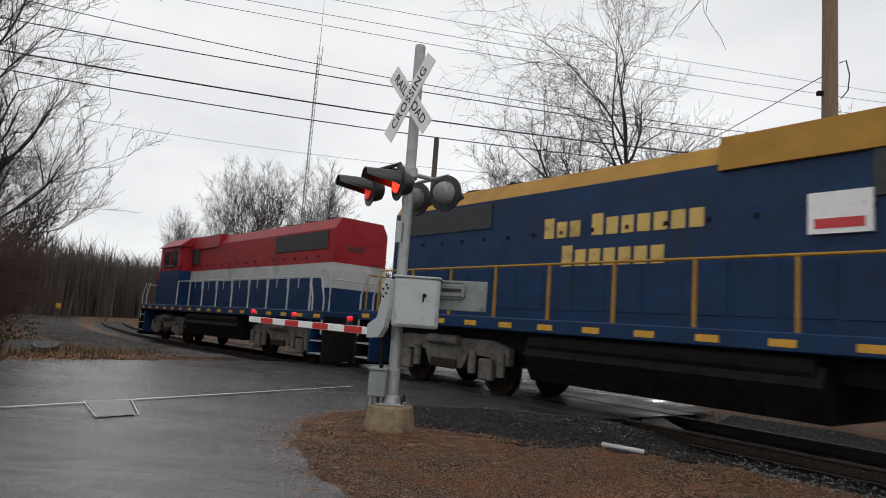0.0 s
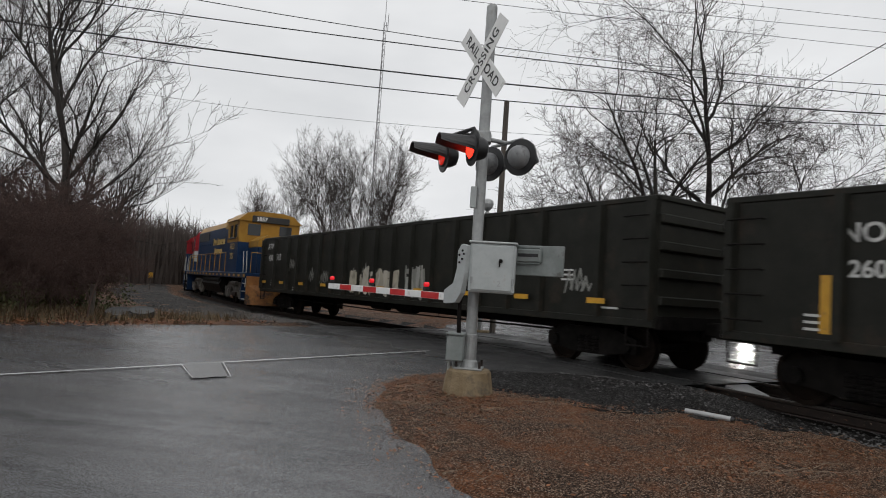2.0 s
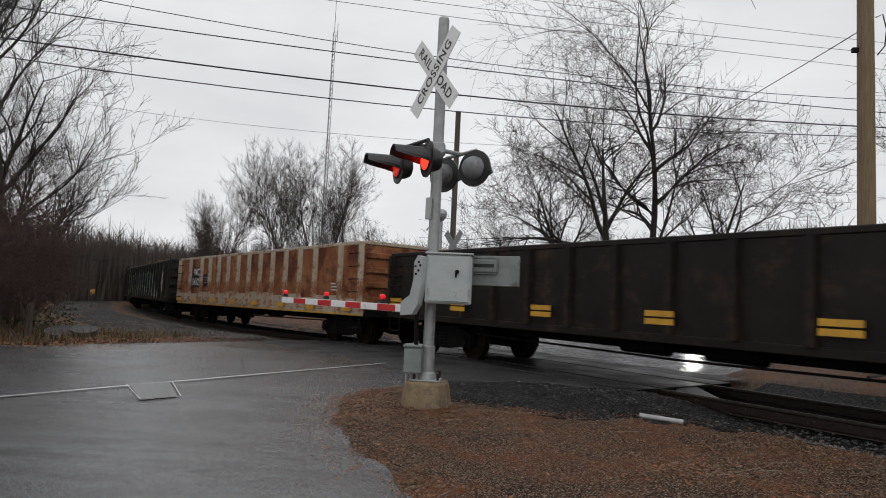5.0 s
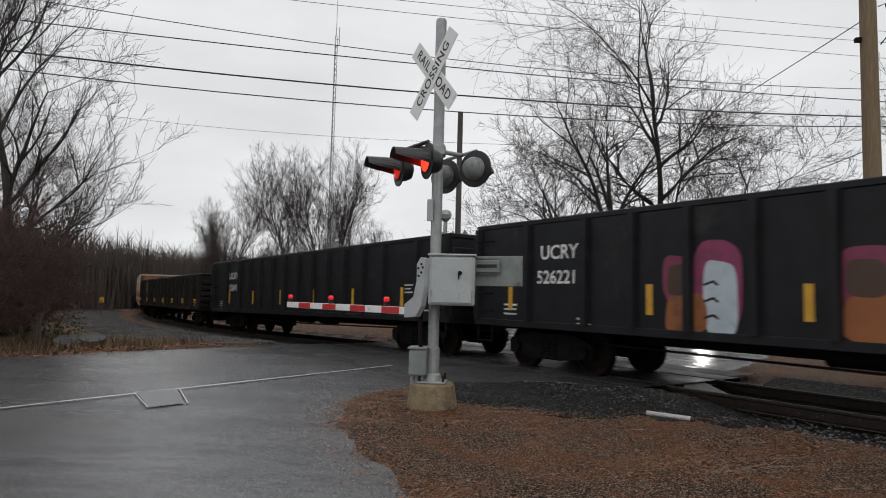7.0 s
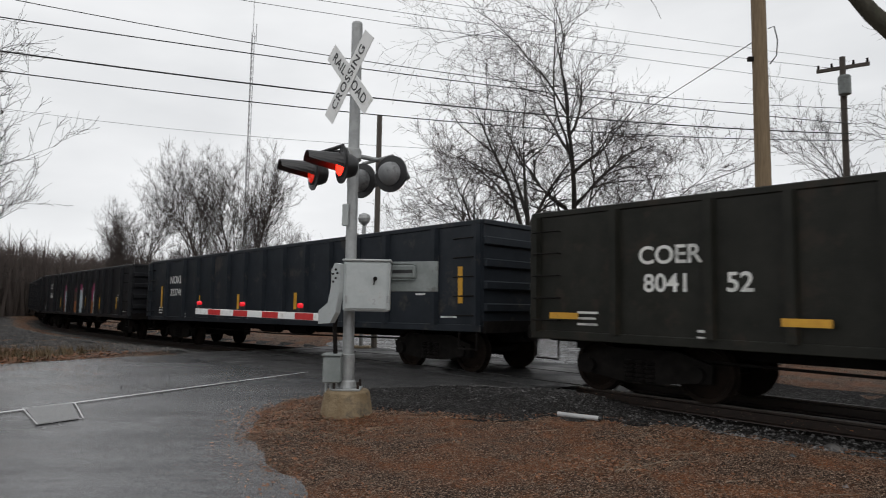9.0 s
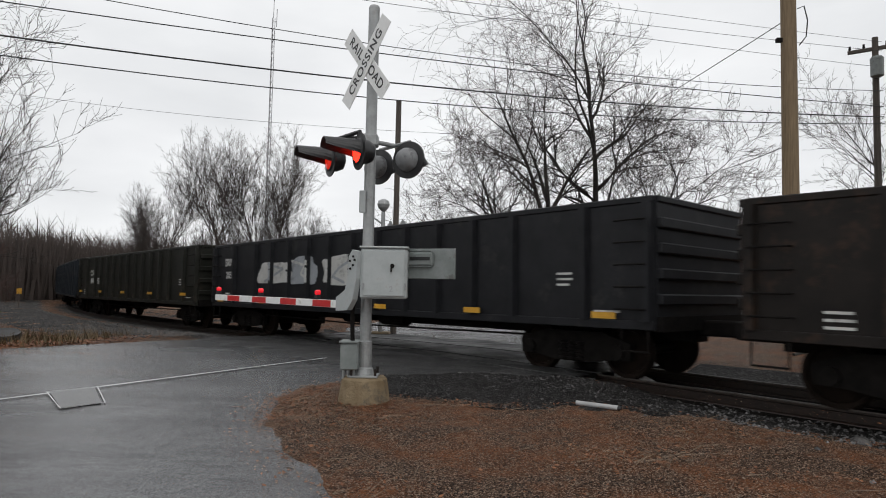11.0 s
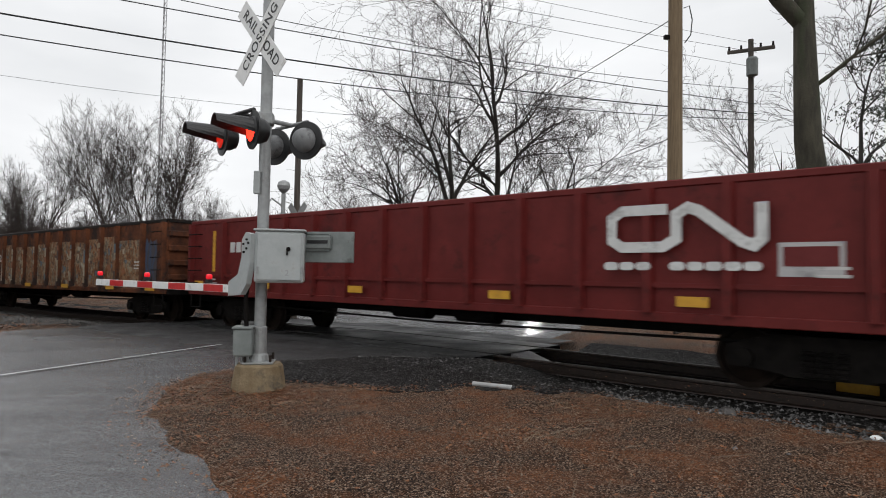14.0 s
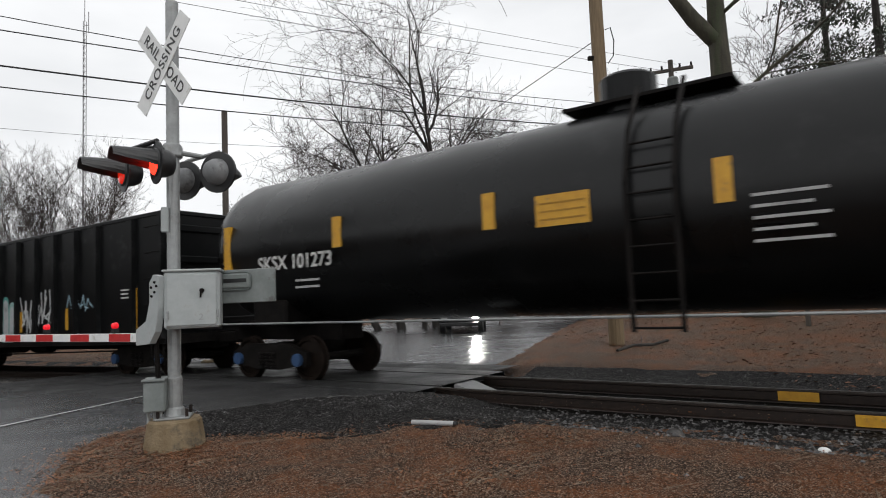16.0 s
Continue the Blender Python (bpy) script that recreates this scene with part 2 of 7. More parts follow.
def share(name, ob, parent, m):
    o = new(name, ob.data)
    o.parent = parent
    o.matrix_basis = m
    return o


def thing(name, label, category, group="", kind="", m=None):
    e = new(name)
    tagged(e, label, category, group, kind)
    if m is not None:
        e.matrix_basis = m
    return e


def box(bm, x0, x1, y0, y1, z0, z1, bevel=0.0):
    r = bmesh.ops.create_cube(bm, size=1.0)
    bmesh.ops.scale(bm, verts=r["verts"], vec=(x1 - x0, y1 - y0, z1 - z0))
    bmesh.ops.translate(bm, verts=r["verts"], vec=((x0 + x1) / 2, (y0 + y1) / 2, (z0 + z1) / 2))
    if bevel:
        es = list({e for v in r["verts"] for e in v.link_edges})
        bmesh.ops.bevel(bm, geom=es, offset=bevel, segments=1, affect="EDGES")
    return bm


def nbox(*a, **k):
    return box(bmesh.new(), *a, **k)


def tube(bm, p, q, r0, r1=None, n=8, caps=True):
    p, q = Vector(p), Vector(q)
    d = q - p
    r = bmesh.ops.create_cone(bm, segments=n, radius1=r0, radius2=r0 if r1 is None else r1, depth=d.length, cap_ends=caps)
    m = Matrix.Translation((p + q) / 2) @ d.to_track_quat("Z", "Y").to_matrix().to_4x4()
    bmesh.ops.transform(bm, matrix=m, verts=r["verts"])
    return bm


def ntube(*a, **k):
    return tube(bmesh.new(), *a, **k)


def polyline(bm, pts, r, n=6):
    """One continuous round bar through the points."""
    pts = [Vector(p) for p in pts]
    prev = None
    x = None
    for i, p in enumerate(pts):
        d = (pts[min(i + 1, len(pts) - 1)] - pts[max(i - 1, 0)]).normalized()
        x = d.orthogonal().normalized() if x is None else (x - d * x.dot(d)).normalized()
        y = d.cross(x)
        ring = [bm.verts.new(p + x * r * math.cos(2 * math.pi * k / n) + y * r * math.sin(2 * math.pi * k / n)) for k in range(n)]
        if prev:
            for k in range(n):
                bm.faces.new((prev[k], prev[(k + 1) % n], ring[(k + 1) % n], ring[k]))
        else:
            bm.faces.new(ring[::-1])
        prev = ring
    bm.faces.new(prev)
    return bm


def prism(bm, outline, axis, a, b):
    """Extrude a 2D outline (counter-clockwise pairs) along axis from a to b."""
    def p3(u, v, w):
        return {"x": (w, u, v), "y": (u, w, v), "z": (u, v, w)}[axis]
    va = [bm.verts.new(p3(u, v, a)) for u, v in outline]
    vb = [bm.verts.new(p3(u, v, b)) for u, v in outline]
    k = len(outline)
    for i in range(k):
        bm.faces.new((va[i], va[(i + 1) % k], vb[(i + 1) % k], vb[i]))
    bm.faces.new(va[::-1])
    bm.faces.new(vb)
    bmesh.ops.recalc_face_normals(bm, faces=bm.faces)
    return bm


def lathe(bm, profile, n=20, m=Matrix()):
    """Turn (radius, height) pairs about z."""
    rings = []
    for r, z in profile:
        rings.append([bm.verts.new(m @ Vector((r * math.cos(2 * math.pi * i / n), r * math.sin(2 * math.pi * i / n), z))) for i in range(n)])
    for a, b in zip(rings[:-1], rings[1:]):
        for i in range(n):
            bm.faces.new((a[i], a[(i + 1) % n], b[(i + 1) % n], b[i]))
    bm.faces.new(rings[0][::-1])
    bm.faces.new(rings[-1])
    bmesh.ops.recalc_face_normals(bm, faces=bm.faces)
    return bm


def lettering(name, body, size, material, parent, m, depth=0.002, spacing=1.0, squeeze=1.0):
    cu = bpy.data.curves.new(name, "FONT")
    cu.body, cu.size, cu.align_x, cu.align_y, cu.space_character = body, size, "CENTER", "CENTER", spacing
    cu.offset = size * 0.018
    tmp = bpy.data.objects.new(name, cu)
    me = bpy.data.meshes.new_from_object(tmp)
    bpy.data.objects.remove(tmp)
    me.transform(m @ Matrix.Diagonal((squeeze, 1, 1, 1)))
    me.materials.clear()
    me.materials.append(material)
    ob = new(name, me)
    ob.parent = parent
    return ob


# ---- the line of the track ----
H0 = 130.5


def heading(s):
    h = H0
    if s > 2:
        h += 3.8 * min(1.0, (s - 2) / 12.0)
    if s > 17:
        h -= 0.42 * (s - 17) * min(1.0, (s - 17) / 12.0)
    return max(h, 78.0)


TS = [-330 + 0.5 * i for i in range(1300)]
TP = []
_i0 = TS.index(0.0)
_n0 = (-math.sin(radians(H0)), math.cos(radians(H0)))
_pts = {_i0: (-_n0[0] * 5.43, -_n0[1] * 5.43)}
for _i in range(_i0 + 1, len(TS)):
    _h = radians(heading(TS[_i] - 0.25))
    _pts[_i] = (_pts[_i - 1][0] + 0.5 * math.cos(_h), _pts[_i - 1][1] + 0.5 * math.sin(_h))
for _i in range(_i0 - 1, -1, -1):
    _h = radians(heading(TS[_i] + 0.25))
    _pts[_i] = (_pts[_i + 1][0] - 0.5 * math.cos(_h), _pts[_i + 1][1] - 0.5 * math.sin(_h))
TX = np.array([_pts[i][0] for i in range(len(TS))])
TY = np.array([_pts[i][1] for i in range(len(TS))])
TSA = np.array(TS)


def rail_z(s):
    return -0.0157 * min(max(s - 4.0, 0.0), 14.0) - 0.008 * min(max(s - 18.0, 0.0), 25.0)


def track(s, off=0.0, z=0.0):
    """Place on the line: off metres to the left of travel, z above the rail head."""
    h = radians(heading(s))
    return Vector((float(np.interp(s, TSA, TX)) - math.sin(h) * off, float(np.interp(s, TSA, TY)) + math.cos(h) * off, rail_z(s) + z))


def track_sd(x, y):
    """Nearest place along the line and offset to its left."""
    d = (TX - x) ** 2 + (TY - y) ** 2
    i = int(np.argmin(d))
    h = radians(heading(TS[i]))
    dx, dy = x - TX[i], y - TY[i]
    return TS[i] + dx * math.cos(h) + dy * math.sin(h), -dx * math.sin(h) + dy * math.cos(h)


# ---- ground ----
RU, RN = (0.514, 0.858), (-0.858, 0.514)
DIRT = [(2.6, -9.5), (1.6, -7.2), (0.75, -4.7), (0.17, -3.57), (-0.43, -2.46), (-1.02, -1.26), (-1.3, 0.32), (-1.05, 1.35), (-0.5, 1.9),
        (1.5, 3.0), (2.9, 2.65), (9.0, -4.5), (60.0, -64.0), (30.0, -70.0)]


def poly_sd(x, y, poly):
    inside, best = False, 1e9
    k = len(poly)
    for i in range(k):
        (x0, y0), (x1, y1) = poly[i], poly[(i + 1) % k]
        if (y0 > y) != (y1 > y) and x < (x1 - x0) * (y - y0) / (y1 - y0) + x0:
            inside = not inside
        ex, ey = x1 - x0, y1 - y0
        t = max(0.0, min(1.0, ((x - x0) * ex + (y - y0) * ey) / (ex * ex + ey * ey)))
        best = min(best, math.hypot(x - x0 - t * ex, y - y0 - t * ey))
    return best if inside else -best


def step(a, b, v):
    t = max(0.0, min(1.0, (v - a) / (b - a)))
    return t * t * (3 - 2 * t)


def soil_sd(x, y):
    """Metres inside bare soil; negative on the asphalt."""
    w = x * RN[0] + y * RN[1]
    s, off = track_sd(x, y)
    v = max(poly_sd(x, y, DIRT), w - 9.3 - 0.08 * max(0, y - 5))
    if off < -1.2:
        v = max(v, -1.6 - w)
    return v, s, off, w


def ground_z(x, y):
    v, s, off, w = soil_sd(x, y)
    nz = noise.noise((x * 0.9, y * 0.9, 0.3)) * 0.05 + noise.noise((x * 3.1, y * 3.1, 1.3)) * 0.018
    z = -0.09 + 0.13 * step(-0.35, 0.5, v + 0.13 * noise.noise((x * 1.3, y * 1.3, 4.0)) + 0.05 * noise.noise((x * 5, y * 5, 4.0))) + nz * step(-0.2, 0.6, v)
    z += rail_z(s) * step(6, 14, s)
    if off < -3 and w < -1:
        z += 0.55 * step(3.5, 14, -off) * step(-1, -5, w)
    edge = step(3.1, 1.9, abs(off))
    bed = rail_z(s) - 0.2 + 0.02 * noise.noise((x * 2, y * 2, 0))
    z = z * (1 - edge) + bed * edge
    return z


def lines_of(near, mid, far):
    out, v = [0.0], 0.0
    while v < far:
        v += near if v < 9 else mid if v < 45 else 0.35 * v
        out.append(v)
    return [-a for a in out[:0:-1]] + out


gx = [a + 1.0 for a in lines_of(0.2, 1.1, 2500)]
gy = [a + 0.5 for a in lines_of(0.2, 1.1, 2500)]
g_v = [(x, y, ground_z(x, y)) for y in gy for x in gx]
g_f = [(j * len(gx) + i, j * len(gx) + i + 1, (j + 1) * len(gx) + i + 1, (j + 1) * len(gx) + i) for j in range(len(gy) - 1) for i in range(len(gx) - 1)]
g_me = bpy.data.meshes.new("ground")
g_me.from_pydata(g_v, [], g_f)
for p_ in g_me.polygons:
    p_.use_smooth = True
g_me.materials.append(M_DIRT)
ground = tagged(new("ground", g_me), "brown leaf-strewn gravel ground beside the wet road", "ground", kind="structure")

# asphalt sheet: road and the apron beside the signal
a_v, a_f, a_i = [], [], {}
STEP = 0.25


def a_vert(i, j):
    if (i, j) not in a_i:
        a_i[(i, j)] = len(a_v)
        _, s_, off_, w_ = soil_sd(i * STEP, j * STEP)
        sink = step(-0.9, -1.75, w_) * step(3.4, 2.3, abs(off_)) + step(8.6, 9.3, w_) * step(3.4, 2.3, abs(off_))
        a_v.append((i * STEP, j * STEP, 0.012 * noise.noise((i * STEP * 0.25, j * STEP * 0.25, 2.0)) - 0.26 * sink + rail_z(s_) * step(9.0, 2.5, abs(off_))))
    return a_i[(i, j)]


for j in range(-60, 170):
    for i in range(-130, 110):
        cx, cy = (i + 0.5) * STEP, (j + 0.5) * STEP
        v, s, off, w = soil_sd(cx, cy)
        jag = 0.35 * noise.noise((cx * 1.7, cy * 1.7, 5.0))
        if v > 0.7 or (abs(off) < 2.6 and (w < -1.75 + jag or w > 9.3 + jag)):
            continue
        a_f.append((a_vert(i, j), a_vert(i + 1, j), a_vert(i + 1, j + 1), a_vert(i, j + 1)))
a_me = bpy.data.meshes.new("road")
a_me.from_pydata(a_v, [], a_f)
for p_ in a_me.polygons:
    p_.use_smooth = True
a_me.materials.append(M_ASPHALT)
tagged(new("road", a_me), "wet dark grey asphalt road with a thin white edge line", "road", kind="structure")


def road_strip(name, u0, u1, w0, w1, material, label, z=0.018):
    bm = bmesh.new()
    k = max(2, int((u1 - u0) / 0.5))
    for a in range(k):
        q = []
        for uu, ww in ((a, w0), (a + 1, w0), (a + 1, w1), (a, w1)):
            u = u0 + (u1 - u0) * uu / k
            q.append(bm.verts.new((RU[0] * u + RN[0] * ww, RU[1] * u + RN[1] * ww, z)))
        bm.faces.new(q[::1])
    bmesh.ops.remove_doubles(bm, verts=bm.verts, dist=0.001)
    bmesh.ops.recalc_face_normals(bm, faces=bm.faces)
    return tagged(finish(name, bm, material), label, "road marking", kind="structure")


road_strip("edge_line", -14, 3.3, 3.42, 3.48, M_LINE, "worn thin white edge line on the wet asphalt")
bm = bmesh.new()
for a, b in (((-3.95, 0.28), (-3.57, 0.73)), ((-3.57, 0.73), (-2.9, -0.34)), ((-2.9, -0.34), (-3.18, -0.72)), ((-3.18, -0.72), (-3.95, 0.28))):
    d = Vector((b[0] - a[0], b[1] - a[1], 0)).normalized()
    n_ = Vector((-d.y, d.x, 0)) * 0.007
    pa, pb = Vector((*a, 0.022)), Vector((*b, 0.022))
    bm.faces.new([bm.verts.new(p) for p in (pa - n_, pb - n_, pb + n_, pa + n_)])
bmesh.ops.recalc_face_normals(bm, faces=bm.faces)
tagged(finish("patch_outline", bm, M_LINE), "faint white outline round a square asphalt patch", "road marking", kind="structure")
bm = bmesh.new()
bm.faces.new([bm.verts.new((x, y, 0.019)) for x, y in ((-3.9, 0.26), (-3.2, -0.68), (-2.95, -0.33), (-3.58, 0.68))])
bmesh.ops.recalc_face_normals(bm, faces=bm.faces)
tagged(finish("asphalt_patch", bm, M_PATCH), "square lighter patch in the asphalt", "road patch", kind="structure")


# ---- track ----
def sweep(profile, off, s0, s1, ds, dz=0.0):
    bm = bmesh.new()
    prev = None
    s = s0
    while s <= s1 + 1e-6:
        h = radians(heading(s))
        c = track(s, off, dz)
        left = Vector((-math.sin(h), math.cos(h), 0))
        ring = [bm.verts.new(c + left * u + Vector((0, 0, v))) for u, v in profile]
        if prev:
            for i in range(len(ring)):
                k = (i + 1) % len(ring)
                bm.faces.new((prev[i], prev[k], ring[k], ring[i]))
        prev = ring
        s += ds
    bmesh.ops.recalc_face_normals(bm, faces=bm.faces)
    return bm


railroad = thing("railroad_track", "single railroad track with rusty rails on dark ballast", "railroad track", kind="structure")
RAIL = [(-0.07, -0.18), (0.07, -0.18), (0.065, -0.165), (0.012, -0.15), (0.012, -0.045), (0.036, -0.03), (0.036, -0.004), (-0.036, -0.004), (-0.036, -0.03), (-0.012, -0.045), (-0.012, -0.15), (-0.065, -0.165)]
HEAD = [(-0.034, -0.0035), (0.034, -0.0035), (0.03, 0.012), (-0.03, 0.012)]
for off in (0.7535, -0.7535):
    r_ = part("rail", sweep(RAIL, off, -100, 110, 1.0), M_RAIL, railroad)
    part("rail_head", sweep(HEAD, off, -100, 110, 1.0), M_RAILTOP, r_, "polished running surface")
tie_ob = None
s = -26.0
while s < 62:
    w_ = sum(a * b for a, b in zip(track(s).xy, RN))
    if w_ < -1.9 or w_ > 9.4:
        m = Matrix.Translation(track(s, 0, -0.29)) @ pose(0, 0, 0, 0, 0, heading(s) + random.uniform(-0.6, 0.6))
        if tie_ob is None:
            tie_ob = part("tie", nbox(-0.115, 0.115, -1.3, 1.3, -0.09, 0.09, bevel=0.012), M_TIE, railroad)
            tie_ob.matrix_basis = m
        else:
            share("tie", tie_ob, railroad, m)
    s += 0.55
# yellow paint on both rails
for off, s0 in ((0.7535, -6.28), (-0.7535, -5.3)):
    bm = sweep([(0.013, -0.15), (0.045, -0.15), (0.045, -0.02), (0.013, -0.03)], off, s0, s0 + 0.5, 0.25)
    part("paint_mark", bm, M_YELLOW, railroad, "yellow paint mark on the rail")
# crossing panels and end plates
S_C0, S_C1 = None, None
for k in range(-200, 300):
    w_ = sum(a * b for a, b in zip(track(k * 0.1).xy, RN))
    if w_ > -1.75 and S_C0 is None:
        S_C0 = k * 0.1
    if w_ < 9.2:
        S_C1 = k * 0.1
for name, o0, o1 in (("gauge_panel", -0.66, 0.66), ("field_panel", 0.82, 1.4), ("field_panel", -1.4, -0.82)):
    part(name, sweep([(o0, -0.06), (o1, -0.06), (o1, 0.022), (o0, 0.022)], 0, S_C0, S_C1, 0.5), M_PANEL, railroad, "dark wet crossing panel")
bm = bmesh.new()
for sx in (S_C0 - 0.55,):
    q = [track(S_C0, -0.3, 0.0), track(S_C0, 0.3, 0.0), track(sx, 0.22, -0.15), track(sx, -0.22, -0.15), track(S_C0, -0.3, -0.2), track(S_C0, 0.3, -0.2)]
    v_ = [bm.verts.new(p) for p in q]
    for f in ((0, 1, 2, 3), (0, 3, 4), (1, 5, 2), (4, 3, 2, 5), (0, 4, 5, 1)):
        bm.faces.new([v_[i] for i in f])
bmesh.ops.recalc_face_normals(bm, faces=bm.faces)
part("deflector", bm, M_PLATE, railroad, "pale sloping end plate between the rails")

# dark gravel shoulders
def shoulder(s0, s1, o0, o1, ds=0.4, do=0.35):
    bm = bmesh.new()
    rows_ = []
    s = s0
    while s <= s1:
        ring = []
        k = int(round((o1 - o0) / do))
        for i in range(k + 1):
            t = i / k
            ex = 0.45 * noise.noise((s * 0.6, o0, 3.0)) if t > 0.5 else 0.0
            p = track(s, o0 + (o1 - o0) * t + ex * (t - 0.5) * 2)
            edge = 0.03 * (t > 0.99)
            ring.append(bm.verts.new((p.x, p.y, ground_z(p.x, p.y) + 0.006 - edge)))
        rows_.append(ring)
        s += ds
    for a, c in zip(rows_[:-1], rows_[1:]):
        for i in range(len(a) - 1):
            bm.faces.new((a[i], a[i + 1], c[i + 1], c[i]))
    bmesh.ops.recalc_face_normals(bm, faces=bm.faces)
    for fc in bm.faces:
        if fc.normal.z < 0:
            fc.normal_flip()
        fc.smooth = True
    return bm


for s0, s1, o0, o1 in ((-24, S_C0 + 0.3, -2.7, 1.75), (-24, S_C0 + 0.3, 1.75, 2.75), (S_C1 - 0.3, 70, -2.6, 6.2)):
    tagged(finish("ballast_bed", shoulder(s0, s1, o0, o1), M_GRAVEL), "dark wet ballast bed along the track", "ballast", kind="structure")
tagged(finish("track_bed", shoulder(-24, S_C0 + 0.2, -1.15, 1.15), M_BED), "near-black bed between the rails", "ballast", kind="structure").location.z = 0.012


def apron(o0, o1):
    """Dark worn asphalt beside the rails, ragged on its outer side."""
    bm = bmesh.new()
    prev, s = None, S_C0 + 0.3
    while s < S_C1 + 0.3:
        ring = []
        for i in range(9):
            t = i / 8
            p = track(s, o0 + (o1 - o0) * t + (0.5 * noise.noise((s * 0.9, o0, 1.0)) + 0.25 * noise.noise((s * 2.7, o0, 4.0))) * t)
            flat = 0.012 * noise.noise((p.x * 0.25, p.y * 0.25, 2.0)) + rail_z(s) * step(9.0, 2.5, abs(o0 + (o1 - o0) * t))
            ring.append(bm.verts.new((p.x, p.y, flat + (0.014 if t < 0.95 else -0.01))))
        if prev:
            for i in range(8):
                bm.faces.new((prev[i], prev[i + 1], ring[i + 1], ring[i]))
        prev = ring
        s += 0.3
    bmesh.ops.recalc_face_normals(bm, faces=bm.faces)
    for fc in bm.faces:
        if fc.normal.z < 0:
            fc.normal_flip()
        fc.smooth = True
    return bm


for o0, o1 in ((1.4, 3.6), (-1.4, -2.6)):
    tagged(finish("crossing_apron", apron(o0, o1), M_OILY), "dark oily worn asphalt beside the rails", "road", kind="structure")


def gravel_edge(x, y):
    """Metres past the ragged line where dark gravel takes over from the leafy soil."""
    toward, along = 0.76 * x + 0.649 * y, -0.649 * x + 0.76 * y
    line = min(2.75, 0.75 * max(0.0, -along)) + 0.3 + 0.5 * noise.noise((x * 0.9, y * 0.9, 6.0)) + 0.2 * noise.noise((x * 3.2, y * 3.2, 2.0))
    return min(toward - line, poly_sd(x, y, DIRT) * 0.9 + 0.25, 4.3 - toward)


def gravel_z(x, y, e):
    """Top of the dark gravel, which falls away towards the rails."""
    toward = 0.76 * x + 0.649 * y
    fall = step(-0.3, -2.2, -0.649 * x + 0.76 * y)
    return max(ground_z(x, y), -0.01 - 0.2 * fall * step(2.3, 3.5, toward)) + 0.05 * step(-0.1, 0.7, e) * (1 - fall * step(2.6, 3.6, toward)) + 0.03 * noise.noise((x * 2.5, y * 2.5, 8))


bm = bmesh.new()
gq = {}
for j in range(0, 90):
    for i in range(0, 90):
        x, y = -0.3 + i * 0.13, -6.5 + j * 0.13
        e_ = gravel_edge(x, y)
        if e_ < -0.35:
            continue
        gq[(i, j)] = bm.verts.new((x, y, gravel_z(x, y, e_) - 0.06 * step(0.05, -0.3, e_)))
for (i, j) in list(gq):
    if all(q in gq for q in ((i + 1, j), (i + 1, j + 1), (i, j + 1))):
        bm.faces.new((gq[(i, j)], gq[(i + 1, j)], gq[(i + 1, j + 1)], gq[(i, j + 1)]))
for q in [v_ for v_ in bm.verts if not v_.link_faces]:
    bm.verts.remove(q)
tagged(finish("gravel_patch", bm, M_GRAVEL, smooth=True), "dark gravel between the signal and the track", "gravel", kind="structure")

# loose ballast stones, leaves and twigs
rng = random.Random(5)


def chunk(v, f, c, r, flat=0.7):
    k = len(v)
    a0 = rng.uniform(0, 6.28)
    for i in range(4):
        a = a0 + i * 1.571 + rng.uniform(-0.4, 0.4)
        q = r * rng.uniform(0.7, 1.15)
        v.append((c[0] + q * math.cos(a), c[1] + q * math.sin(a), c[2] + rng.uniform(-0.2, 0.2) * r))
    v.append((c[0] + rng.uniform(-0.3, 0.3) * r, c[1] + rng.uniform(-0.3, 0.3) * r, c[2] + r * flat * rng.uniform(0.7, 1.2)))
    f.extend([(k + i, k + (i + 1) % 4, k + 4) for i in range(4)])
    f.append((k + 3, k + 2, k + 1, k))


def stuff(name, v, f, material, label, category):
    me = bpy.data.meshes.new(name)
    me.from_pydata(v, [], f)
    me.materials.append(material)
    return tagged(new(name, me), label, category, kind="stuff")


v, f = [], []
for _ in range(26000):
    s = rng.uniform(-17, 34) if rng.random() < 0.85 else rng.uniform(34, 60)
    off = rng.gauss(0, 1.35) if rng.random() < 0.6 else rng.uniform(0.8, 3.0)
    p = track(s, off)
    w_ = p.x * RN[0] + p.y * RN[1]
    if -1.9 < w_ < 9.5:
        continue
    if abs(off) < 0.72 and s < 8 and rng.random() < 0.85:
        continue
    chunk(v, f, (p.x, p.y, ground_z(p.x, p.y) + 0.008), rng.uniform(0.014, 0.036))
stuff("ballast_stones", v, f, M_STONE, "loose grey crushed-stone ballast along the rails", "ballast")
v, f = [], []
for _ in range(9000):
    s, off = 11.5 + 40 * rng.random() ** 1.5, rng.uniform(-2.4, 6.0)
    p = track(s, off)
    if p.x * RN[0] + p.y * RN[1] > 9.5:
        chunk(v, f, (p.x, p.y, ground_z(p.x, p.y) + 0.01), rng.uniform(0.03, 0.07))
stuff("far_ballast", v, f, M_BALLAST, "brown-grey crushed stone beside the curving track", "ballast")
v, f = [], []
for _ in range(15000):
    x, y = rng.uniform(-1.6, 8), rng.uniform(-7, 3.2)
    if poly_sd(x, y, DIRT) < -0.05:
        continue
    chunk(v, f, (x, y, ground_z(x, y)), rng.uniform(0.004, 0.013), 0.5)
for _ in range(1800):
    x, y = rng.uniform(-13, -4.5), rng.uniform(8, 22)
    if soil_sd(x, y)[0] > 0:
        chunk(v, f, (x, y, ground_z(x, y)), rng.uniform(0.02, 0.06), 0.6)
v2, f2 = [], []
